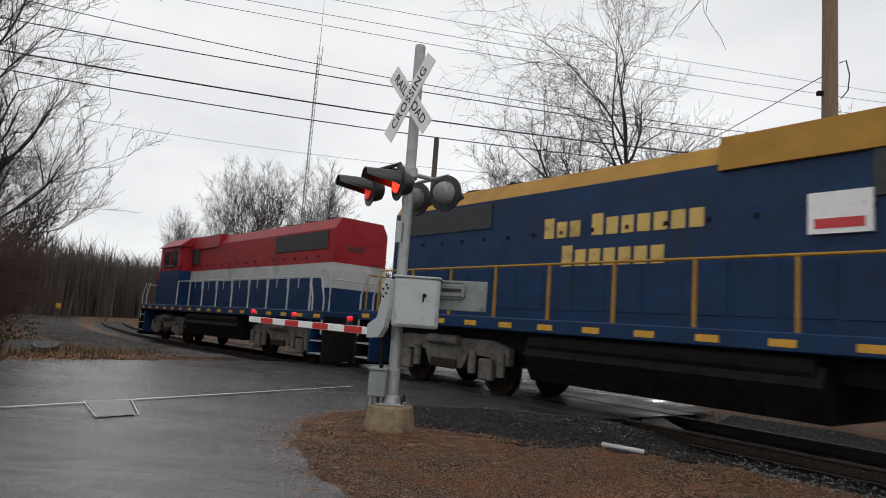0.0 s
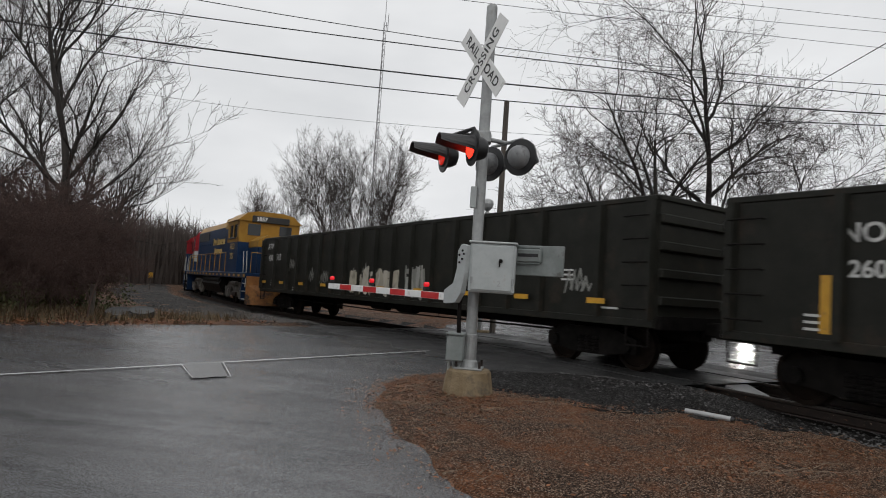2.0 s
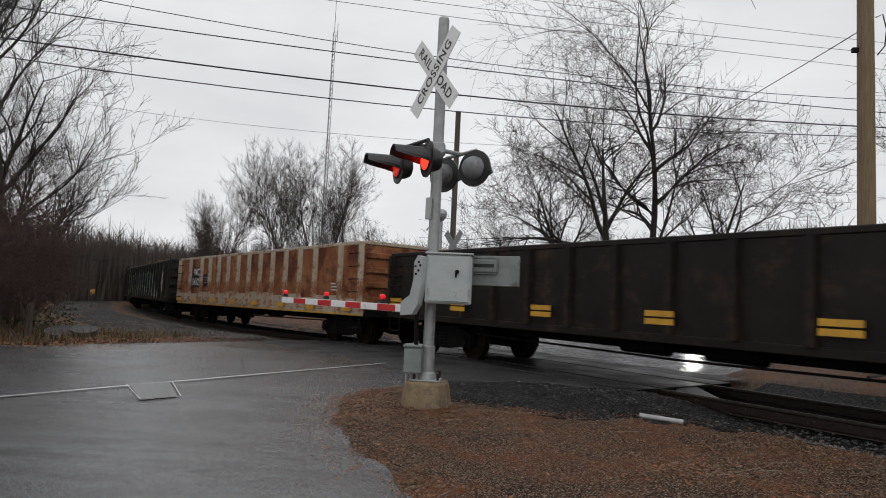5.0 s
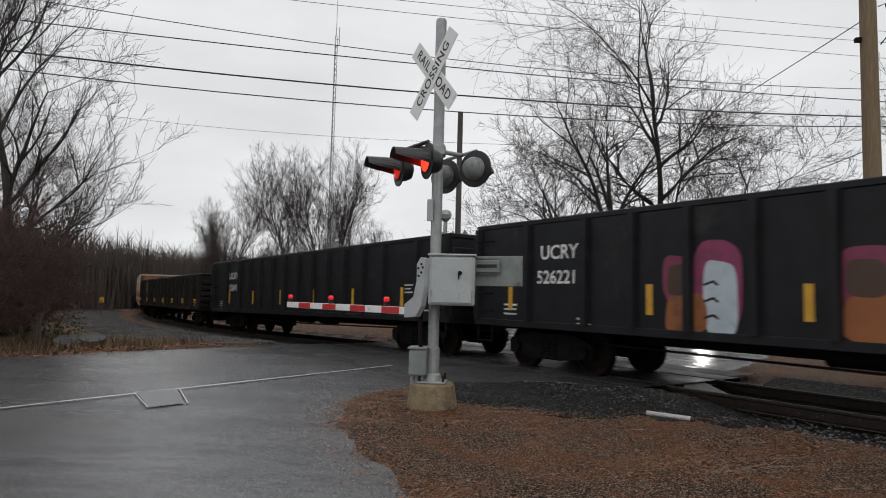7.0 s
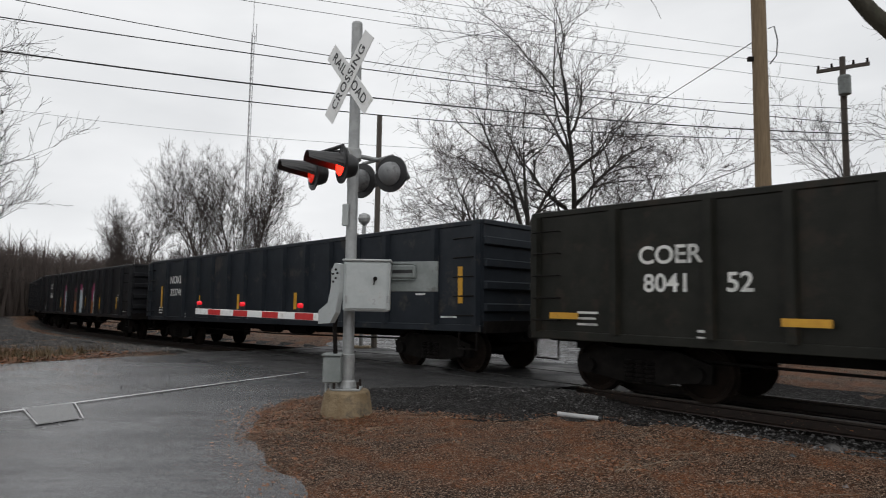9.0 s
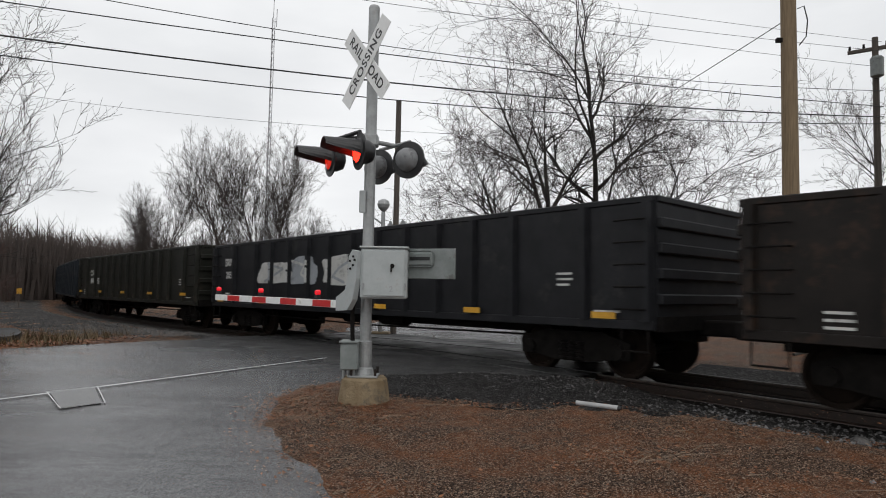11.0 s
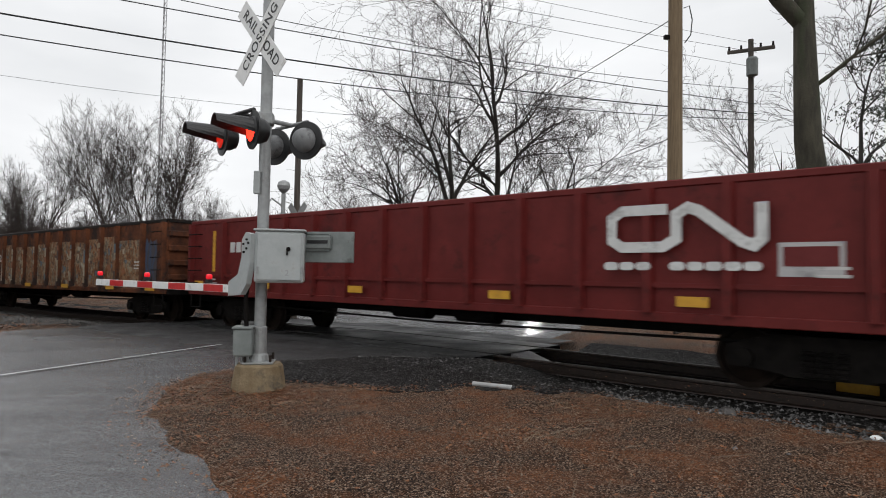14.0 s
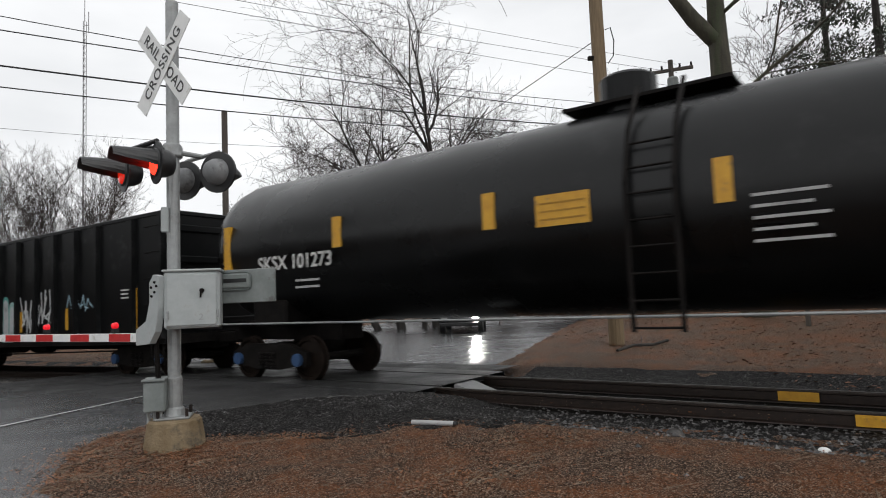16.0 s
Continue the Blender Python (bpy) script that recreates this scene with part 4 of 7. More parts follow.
def ribbon(pts, width, y):
    """One mitred flat band through the points."""
    bm = bmesh.new()
    ps = [Vector(p) for p in pts]
    prev = None
    for i, p in enumerate(ps):
        d0 = (p - ps[i - 1]).normalized() if i else (ps[1] - p).normalized()
        d1 = (ps[i + 1] - p).normalized() if i + 1 < len(ps) else d0
        t = (d0 + d1).normalized()
        n_ = Vector((-t.y, t.x)) * (width / 2 / max(0.5, t.dot(d1)))
        row = (bm.verts.new((p.x + n_.x, y, p.y + n_.y)), bm.verts.new((p.x - n_.x, y, p.y - n_.y)))
        if prev:
            bm.faces.new((prev[0], prev[1], row[1], row[0]))
        prev = row
    bmesh.ops.recalc_face_normals(bm, faces=bm.faces)
    return bm


def graffiti(car, rg, x0, x1, z0, z1, y, colours, letters):
    """A run of overlapping fat letter shapes with thin inner strokes."""
    step_ = (x1 - x0) / letters
    k = 0
    paint_ribs(car, rg, x0, x1, z0 + 0.05, z1 - 0.05, colours)
    for i in range(letters):
        xc = x0 + step_ * (i + 0.5)
        c = colours[i % len(colours)]
        part("graffiti_letter", blob(rg, xc, (z0 + z1) / 2 + rg.uniform(-.06, .06), abs(step_) * rg.uniform(0.9, 1.12), (z1 - z0) * rg.uniform(0.85, 1.0), y + 0.001 * (i % 4)), paint(c), car, "sprayed graffiti letter")
        c2 = colours[(i + 1) % len(colours)]
        pts = [(xc + rg.uniform(-.42, .42) * abs(step_), z0 + (z1 - z0) * q + rg.uniform(-.08, .08)) for q in (0.1, 0.4, 0.65, 0.92)]
        part("graffiti_stroke", stroke(rg, pts, 0.07, y + 0.0055 + 0.0005 * (i % 3)), paint(c2), car)
        k += 1


def dense(car, rg, x0, x1, z0, z1, y, colours, n, size=(0.15, 0.5)):
    """Many small worn patches and strokes of spray paint."""
    paint_ribs(car, rg, x0, x1, z0 + 0.05, z1, colours)
    for i in range(n):
        x, z = rg.uniform(min(x0, x1), max(x0, x1)), rg.uniform(z0, z1)
        w, h = rg.uniform(*size), rg.uniform(*size) * 1.2
        h = min(h, 2 * (z1 - z) + 0.1, 2 * (z - z0) + 0.1)
        yy = y + 0.0004 * (i % 12)
        if rg.random() < 0.55:
            part("graffiti_patch", blob(rg, x, z, w, h, yy, n=18, rough=0.45), paint(rg.choice(colours)), car, "worn sprayed graffiti patch")
        else:
            a = rg.uniform(0.6, 2.5)
            pts = [(x, z - h / 2), (x + 0.12 * math.cos(a), z - h / 6), (x - 0.14 * math.cos(a), z + h / 6), (x + 0.08, z + h / 2)]
            part("graffiti_stroke", stroke(rg, pts, rg.uniform(0.04, 0.1), yy), paint(rg.choice(colours)), car)


def gondola(label, length, top, body, seed, marks=(), number="", bottom=0.82, ink=(0.62, 0.62, 0.6), chord=None, cap=None, group="gondola cars of the train", strips=()):
    rg = random.Random(seed)
    car = thing("gondola_car", label, "gondola car", group)
    L = length / 2 - 0.62
    Wd = 1.42
    chord = chord or body
    k = int(round((2 * L - 5.75) / 1.04))
    rib_x = [-L + 0.1, -L + 1.2] + [-L + 2.7 + (2 * L - 5.75) * i / k for i in range(k + 1)] + [L - 1.6, L - 0.1]
    for sgn in (1, -1):
        bm = nbox(-L, L, sgn * Wd - 0.03, sgn * Wd + 0.03, bottom + 0.1, top - 0.05)
        sp = part("side_panel", bm, body, car)
        bm = nbox(-L, L, sgn * (Wd - 0.02) - 0.07, sgn * (Wd - 0.02) + 0.07, top - 0.1, top, bevel=0.015)
        part("top_chord", bm, chord, sp)
        bm = nbox(-L, L, sgn * (Wd + 0.035) - 0.04, sgn * (Wd + 0.035) + 0.04, bottom, bottom + 0.13, bevel=0.01)
        part("side_sill", bm, body, sp)
        first = None
        for i, x in enumerate(rib_x):
            if sgn > 0:
                RIBS.setdefault(car.name, []).append(x)
            if first is None:
                y0, y1 = sorted((sgn * (Wd + 0.028), sgn * (Wd + 0.14)))
                bm = bmesh.new()
                prism(bm, [(-0.075, y0 if sgn > 0 else y1), (0.075, y0 if sgn > 0 else y1), (0.055, y1 if sgn > 0 else y0), (-0.055, y1 if sgn > 0 else y0)], "z", bottom + 0.12, top - 0.09)
                first = part("rib", bm, body, sp)
                first.location.x = x
            else:
                share("rib", first, sp, Matrix.Translation((x, 0, 0)))
    for sgn in (1, -1):
        bm = nbox(sgn * L - 0.03, sgn * L + 0.03, -Wd, Wd, bottom + 0.1, top - 0.04)
        bend = []
        for zz in np.linspace(bottom + 0.45, top - 0.4, 4):
            bend.append(bmesh.new())
            box(bend[-1], sgn * (L + 0.05) - 0.05, sgn * (L + 0.05) + 0.05, -Wd, Wd, zz - 0.08, zz + 0.08, bevel=0.02)
        ep = part("end_panel", bm, body, car)
        for b_ in bend:
            part("end_corrugation", b_, body, ep)
        part("end_chord", nbox(sgn * L - 0.07, sgn * L + 0.07, -Wd, Wd, top - 0.1, top, bevel=0.015), chord, ep)
        part("coupler", nbox(*sorted((sgn * L, sgn * (L + 0.7))), -0.13, 0.13, 0.7, 0.95, bevel=0.03), M_DARKSTEEL, car)
        part("end_sill", nbox(sgn * L - 0.1, sgn * L + 0.12, -Wd, Wd, bottom - 0.02, bottom + 0.2), M_DARKSTEEL, car)
        for y in (1.47,):
            for zz in np.linspace(bottom + 0.3, top - 0.35, 5):
                part("ladder_rung", polyline(bmesh.new(), [(sgn * (L - 0.1), y + 0.02, zz), (sgn * (L - 0.1), y + 0.11, zz), (sgn * (L - 0.6), y + 0.11, zz), (sgn * (L - 0.6), y + 0.02, zz)], 0.014, 6), M_DARKSTEEL, car)
            part("stirrup", polyline(bmesh.new(), [(sgn * (L - 0.1), y, bottom), (sgn * (L - 0.1), y, 0.5), (sgn * (L - 0.55), y, 0.5), (sgn * (L - 0.55), y, bottom)], 0.018, 6), M_DARKSTEEL, car)
    part("floor", nbox(-L, L, -Wd, Wd, bottom + 0.1, bottom + 0.2), M_DARKSTEEL, car)
    part("centre_sill", nbox(-L, L, -0.2, 0.2, 0.6, bottom + 0.1), M_DARKSTEEL, car)
    bm = bmesh.new()
    for x in (-1.2, 0.4):
        tube(bm, (x, 0.6, 0.72), (x + 0.9, 0.6, 0.72), 0.17, n=12)
    part("brake_reservoir", bm, M_DARKSTEEL, car)
    part("brake_rod", polyline(bmesh.new(), [(-L + 2.5, 0.9, 0.6), (0, 1.0, 0.55), (L - 2.5, 0.9, 0.6)], 0.02, 6), M_DARKSTEEL, car)
    cap = cap or M_TRUCK
    for sgn in (1, -1):
        gon_truck(car, sgn * (L - 1.75), cap)
    ink_m = paint(ink)
    ys = Wd + 0.034
    for k, (words, size, fx, fz) in enumerate(marks):
        lettering("reporting_mark", words, size, ink_m, car, side_m(fx, fz, ys), squeeze=1.0)
    # data bars that cannot be read
    for fx, fz, w, n_ in ((0.86, 0.2, 0.4, 3), (-0.8, 0.42, 0.35, 3), (-0.9, 0.12, 0.5, 1), (0.62, 0.1, 0.3, 2)):
        for q in range(n_):
            part("data_bar", nbox(L * fx - w / 2 + rg.uniform(0, .1), L * fx + w / 2, ys - 0.002, ys + 0.003, bottom + (top - bottom) * fz - q * 0.09, bottom + (top - bottom) * fz - q * 0.09 + 0.035), ink_m, car)
    for x, z, w, h in strips or [(-L + 0.8 + (2 * L - 1.6) * i / 5, bottom + 0.2, 0.42, 0.1) for i in range(6)]:
        y = Wd + 0.143 if h < 0.2 else ys + 0.001
        part("reflector", nbox(x - w / 2, x + w / 2, y, y + 0.005, z - h / 2, z + h / 2), M_YELLOW, car, "yellow reflective strip")
    car["half"] = L
    return car


M_OLIVE = mat("dull_olive_black", (0.011, 0.0115, 0.009), (0.021, 0.021, 0.017), 2.0, 0.5, c3=(0.03, 0.024, 0.018), stain=0.22, sscale=1.5, bump=0.1)
M_CHAR = mat("charcoal_paint", (0.01, 0.0105, 0.012), (0.018, 0.0185, 0.021), 2.0, 0.42, c3=(0.03, 0.03, 0.03), stain=0.18, sscale=1.3)
M_BLUEGREY = mat("blue_grey_paint", (0.013, 0.0165, 0.021), (0.022, 0.0265, 0.033), 2.0, 0.42, c3=(0.06, 0.055, 0.05), stain=0.2, sscale=1.3)
M_BROWNBLK = mat("brown_black_paint", (0.009, 0.0075, 0.0068), (0.018, 0.0145, 0.0125), 2.0, 0.5, c3=(0.045, 0.027, 0.018), stain=0.26, sscale=1.4)
M_RUSTY = mat("rust_over_paint", (0.05, 0.02, 0.012), (0.16, 0.055, 0.024), 2.2, 0.75, c3=(0.03, 0.02, 0.018), stain=0.5, sscale=1.6, bump=0.3)
M_ORANGE = mat("faded_rusty_orange", (0.17, 0.052, 0.022), (0.34, 0.16, 0.075), 1.6, 0.7, c3=(0.1, 0.032, 0.016), stain=0.5, sscale=1.1, bump=0.3)
M_CREAM = mat("rust_streaked_cream", (0.36, 0.3, 0.23), (0.47, 0.41, 0.33), 3.0, 0.6, c3=(0.24, 0.11, 0.055), stain=0.42, sscale=3)
M_OXIDE = mat("red_oxide_paint", (0.105, 0.014, 0.013), (0.15, 0.022, 0.02), 2.0, 0.48, c3=(0.065, 0.012, 0.011), stain=0.24, sscale=1.4)
M_OXDARK = mat("dark_red_oxide", (0.12, 0.02, 0.02), (0.16, 0.03, 0.03), 2.0, 0.5)
M_TANK = mat("satin_black_tank", (0.0035, 0.0038, 0.004), (0.007, 0.0075, 0.008), 1.5, 0.3, c3=(0.035, 0.035, 0.036), stain=0.15, sscale=1.0)
M_SHELL = mat("glossy_black_tank", (0.0025, 0.0028, 0.003), (0.005, 0.0053, 0.0056), 1.5, 0.24, 0.36, c3=(0.012, 0.012, 0.0125), stain=0.15, sscale=1.0)
M_LBLUE = mat("locomotive_blue", (0.007, 0.024, 0.068), (0.011, 0.036, 0.095), 2.0, 0.4, c3=(0.014, 0.025, 0.05), stain=0.28, sscale=1.2)
M_LGOLD = mat("locomotive_yellow", (0.3, 0.155, 0.026), (0.4, 0.22, 0.036), 2.0, 0.45, c3=(0.28, 0.15, 0.04), stain=0.24, sscale=1.6)
M_LRED = mat("locomotive_red", (0.22, 0.012, 0.018), (0.29, 0.02, 0.026), 2.0, 0.42, c3=(0.16, 0.02, 0.022), stain=0.25, sscale=1.2)
M_LWHITE = mat("grimy_white", (0.3, 0.31, 0.3), (0.42, 0.43, 0.42), 2.0, 0.45, c3=(0.25, 0.25, 0.25), stain=0.28, sscale=1.2)
M_LTRUCK = mat("grey_road_dust", (0.05, 0.045, 0.04), (0.15, 0.135, 0.12), 4.0, 0.7, bump=0.2)
M_RUSTPLOW = mat("rusty_plow", (0.22, 0.08, 0.02), (0.36, 0.16, 0.04), 3.0, 0.6, c3=(0.05, 0.03, 0.02), stain=0.4, sscale=2.5)


def locomotive(label, low, mid, high, trim, rail_m, number, bands, cab_end, L=8.7):
    """Long-hood locomotive; its cab stands at cab_end (+1: towards +x)."""
    lo = thing("locomotive", label, "locomotive", "locomotives of the train")
    e = cab_end
    DZ = 1.55
    deck = part("frame_deck", nbox(-L + 0.35, L - 0.35, -1.5, 1.5, 1.3, DZ, bevel=0.02), low, lo)
    part("underframe", nbox(-L + 0.5, L - 0.5, -1.0, 1.0, 0.95, 1.3), M_DARKSTEEL, lo)
    for i in range(17):
        x = -L + 0.7 + i * (2 * L - 1.4) / 16
        part("reflector", nbox(x - 0.22, x + 0.12, 1.501, 1.506, 1.36, 1.46), M_YELLOW, deck, "yellow reflective tag")
    # long hood
    hx0, hx1 = sorted((-e * (L - 0.95), e * 3.7))
    hw = 0.95
    tops = [(-hw, DZ), (hw, DZ), (hw, 4.08), (hw - 0.22, 4.32), (-hw + 0.22, 4.32), (-hw, 4.08)]

    def slab(z0, z1, m, name):
        return part(name, nbox(hx0, hx1, -hw, hw, z0, z1), m, lo)
    zb = [DZ] + [b for b in bands] + [4.02]
    for (z0, z1), m in zip(zip(zb[:-1], zb[1:]), (low, mid, high)):
        slab(z0, z1 - 0.001, m, "hood_band")
    bm = prism(bmesh.new(), [(-hw, 4.02), (hw, 4.02), (hw - 0.2, 4.36), (-hw + 0.2, 4.36)], "x", hx0, hx1)
    roof = part("hood_roof", bm, trim, lo)
    for i in range(3):
        x = -e * (L - 2.0) + e * i * 1.35
        bm = lathe(bmesh.new(), [(0.55, 4.34), (0.55, 4.46), (0.48, 4.48), (0.1, 4.5)], 20, Matrix.Translation((x, 0, 0)))
        part("radiator_fan", bm, M_DARKSTEEL, roof, "round roof fan")
    part("dynamic_brake_blister", prism(bmesh.new(), [(-hw - 0.08, 3.9), (hw + 0.08, 3.9), (hw + 0.02, 4.42), (-hw - 0.02, 4.42)], "x", *sorted((e * 0.9, e * 3.6))), trim, lo)
    x0, x1 = sorted((-e * (L - 1.3), -e * (L - 4.6)))
    part("radiator_grille", nbox(x0, x1, hw, hw + 0.03, 3.42, 3.96), M_GRATE, lo, "dark radiator intake")
    x0, x1 = sorted((e * 3.6, e * 2.9))
    part("intake_grille", nbox(x0, x1, hw, hw + 0.05, 3.3, 3.95), M_GRATE, lo, "dark intake grille")
    k = 0
    x = hx0 + 0.5
    while x < hx1 - 0.5:
        part("hood_door", nbox(x, x + 0.62, hw + 0.001, hw + 0.014, DZ + 0.2, 2.55, bevel=0.005), low, lo)
        part("door_latch", nbox(x + 0.28, x + 0.34, hw + 0.014, hw + 0.03, 3.15, 3.22), M_DARKSTEEL, lo)
        x += 0.72
        k += 1
    # cab
    cx0, cx1 = sorted((e * 3.7, e * 6.15))
    part("cab_lower", nbox(cx0, cx1, -1.45, 1.45, DZ, 3.0), low, lo)
    cabm = trim if e < 0 else high
    for sgn in (1, -1):
        y0, y1 = sorted((sgn * 1.45, sgn * 1.37))
        bm = bmesh.new()
        box(bm, cx0, cx0 + 0.35, y0, y1, 3.0, 4.05)
        box(bm, cx1 - 0.35, cx1, y0, y1, 3.0, 4.05)
        box(bm, cx0, cx1, y0, y1, 3.0, 3.22)
        box(bm, cx0, cx1, y0, y1, 3.85, 4.05)
        w_ = part("cab_wall", bm, cabm, lo)
        part("window_post", nbox((cx0 + cx1) / 2 - 0.05, (cx0 + cx1) / 2 + 0.05, y0, y1, 3.22, 3.85), cabm, w_)
        part("armrest", nbox(cx0 + 0.5, cx1 - 0.5, *sorted((sgn * 1.45, sgn * 1.52)), 3.16, 3.22, bevel=0.01), M_BLACK, w_)
        part("cab_window", nbox(cx0 + 0.35, cx1 - 0.35, min(y0, y1) + 0.03, max(y0, y1) - 0.03, 3.22, 3.85), M_GLASS, w_, "dark cab window")
    for x in (cx0, cx1 - 0.08):
        part("cab_end_wall", nbox(x, x + 0.08, -1.37, 1.37, 3.0, 4.05), cabm, lo)
    bm = prism(bmesh.new(), [(-1.55, 4.03), (1.55, 4.03), (1.1, 4.42), (0.6, 4.52), (-0.6, 4.52), (-1.1, 4.42)], "x", cx0 - 0.08, cx1 + 0.12)
    part("cab_roof", bm, trim if e < 0 else high, lo)
    fx = e * 6.15
    for y in (-0.75, 0.75):
        part("windshield", nbox(*sorted((fx, fx + e * 0.02)), y - 0.3, y + 0.3, 3.35, 3.9), M_GLASS, lo, "dark windshield")
    part("number_board", nbox(*sorted((fx, fx + e * 0.12)), -0.9, 0.9, 3.98, 4.3, bevel=0.03), M_BLACK, lo)
    nb_m = Matrix(((0, 0, e, fx + e * 0.125), (e, 0, 0, 0.45), (0, 1, 0, 4.14), (0, 0, 0, 1)))
    lettering("board_number", number, 0.26, M_WHITE, lo, nb_m)
    # short hood
    nx0, nx1 = sorted((e * 6.15, e * 7.95))
    part("short_hood", nbox(nx0, nx1, -0.95, 0.95, DZ, 2.75, bevel=0.04), low, lo)
    bm = prism(bmesh.new(), [(-0.95, 2.75), (0.95, 2.75), (0.95, 3.05), (0.55, 3.3), (-0.55, 3.3), (-0.95, 3.05)], "x", nx0, nx1 + (0.03 if e > 0 else 0))
    part("nose_top", bm, trim if e < 0 else high, lo)
    part("nose_front", nbox(*sorted((e * 7.95, e * 7.98)), -0.7, 0.7, DZ + 0.3, 3.0), trim if e < 0 else mid, lo)
    for y in (-0.16, 0.16):
        part("headlight", ntube((e * 7.98, y, 3.08), (e * 8.05, y, 3.08), 0.11, n=14), M_PLATE, lo)
    # fuel tank
    bm = prism(bmesh.new(), [(-1.35, 1.15), (-1.45, 0.9), (-1.2, 0.45), (1.2, 0.45), (1.45, 0.9), (1.35, 1.15)], "x", -2.5, 2.5)
    part("fuel_tank", bm, M_DARKSTEEL, lo, "black oily fuel tank")
    part("air_reservoir", ntube((-2.4, 1.25, 1.12), (2.4, 1.25, 1.12), 0.19, n=14), M_DARKSTEEL, lo)
    # trucks
    for tx in (-5.1, 5.1):
        bm = bmesh.new()
        for y in (1.08, -1.08):
            prism(bm, [(tx - 1.95, 0.62), (tx - 1.6, 0.62), (tx - 1.4, 0.75), (tx - 0.75, 0.78), (tx - 0.55, 0.45), (tx + 0.55, 0.45), (tx + 0.75, 0.78), (tx + 1.4, 0.75), (tx + 1.6, 0.62), (tx + 1.95, 0.62),
                       (tx + 1.95, 0.95), (tx + 1.5, 1.08), (tx - 1.5, 1.08), (tx - 1.95, 0.95)], "y", y - 0.07, y + 0.07)
        tr = part("truck", bm, M_LTRUCK, lo, "dusty grey cast locomotive truck frame")
        for dx in (-1.37, 1.37):
            put_wheel(W_LOC_ME, tr, tx + dx, 0.76, 0.5, False)
            put_wheel(W_LOC_ME, tr, tx + dx, -0.76, 0.5, True)
            part("journal_box", nbox(tx + dx - 0.19, tx + dx + 0.19, 1.1, 1.26, 0.3, 0.72, bevel=0.03), M_LTRUCK, tr)
            for q in (-0.42, 0.42):
                part("hanger_spring", ntube((tx + dx + q, 1.2, 0.4), (tx + dx + q, 1.2, 0.85), 0.085, n=10), M_LTRUCK, tr)
        part("brake_cylinder", ntube((tx - 0.5, 1.22, 1.02), (tx + 0.5, 1.22, 1.02), 0.11, n=12), M_LTRUCK, tr)
        part("leaf_spring", nbox(tx - 0.42, tx + 0.42, 1.15, 1.25, 0.42, 0.62, bevel=0.02), M_RAIL, tr)
    # ends: pilots, steps, rails
    for sg in (1, -1):
        plow = M_RUSTPLOW if (sg == e and e < 0) else M_DARKSTEEL
        bm = prism(bmesh.new(), [(-1.45, 0.18), (1.45, 0.18), (1.45, 1.4), (-1.45, 1.4)], "x", *sorted((sg * (L - 0.35), sg * (L - 0.2))))
        pl = part("pilot", bm, plow, lo)
        if sg == e:
            bm = bmesh.new()
            v_ = [bm.verts.new(p) for p in ((sg * (L - 0.2), -1.4, 0.15), (sg * (L - 0.2), 1.4, 0.15), (sg * (L + 0.3), 0, 0.15), (sg * (L - 0.2), -1.4, 1.0), (sg * (L - 0.2), 1.4, 1.0), (sg * (L + 0.05), 0, 1.0))]
            for f_ in ((0, 2, 5, 3), (2, 1, 4, 5), (3, 5, 4), (0, 1, 2), (0, 3, 4, 1)):
                bm.faces.new([v_[i] for i in f_])
            bmesh.ops.recalc_face_normals(bm, faces=bm.faces)
            part("plow", bm, plow, pl, "rusty orange snow plow" if e < 0 else "")
        part("coupler", nbox(*sorted((sg * (L - 0.3), sg * (L + 0.45))), -0.14, 0.14, 0.7, 1.0, bevel=0.03), M_RUSTPLOW if sg == e else M_DARKSTEEL, lo)
        for y in (1.15, -1.15):
            for zz in (0.35, 0.7, 1.05, 1.4):
                part("step", nbox(*sorted((sg * (L - 0.95), sg * (L - 0.38))), y - 0.28, y + 0.33, zz, zz + 0.035), M_PLATE, lo, "grey steel step")
            part("step_well", nbox(*sorted((sg * (L - 1.05), sg * (L - 0.98))), y - 0.3, y + 0.34, 0.3, 1.5), low, lo)
        for x in (sg * (L - 0.4), sg * (L - 1.0)):
            part("grab_iron", polyline(bmesh.new(), [(x, 1.47, 0.9), (x, 1.47, 1.9), (x - sg * 0.25, 1.45, 2.5)], 0.022, 6), M_LWHITE, lo, "pale hand rail")
        part("end_rail", polyline(bmesh.new(), [(sg * (L - 0.38), -1.3, 1.55), (sg * (L - 0.38), -1.3, 2.45), (sg * (L - 0.38), 1.3, 2.45), (sg * (L - 0.38), 1.3, 1.55)], 0.022, 6), rail_m, lo)
    x0, x1 = sorted((-e * (L - 1.2), e * 3.6))
    k = 9
    for i in range(k):
        x = x0 + (x1 - x0) * i / (k - 1)
        part("stanchion", nbox(x - 0.024, x + 0.024, 1.43, 1.47, DZ - 0.05, 2.52), rail_m, lo)
    part("handrail", ntube((x0, 1.45, 2.53), (x1, 1.45, 2.53), 0.022), rail_m, lo)
    return lo


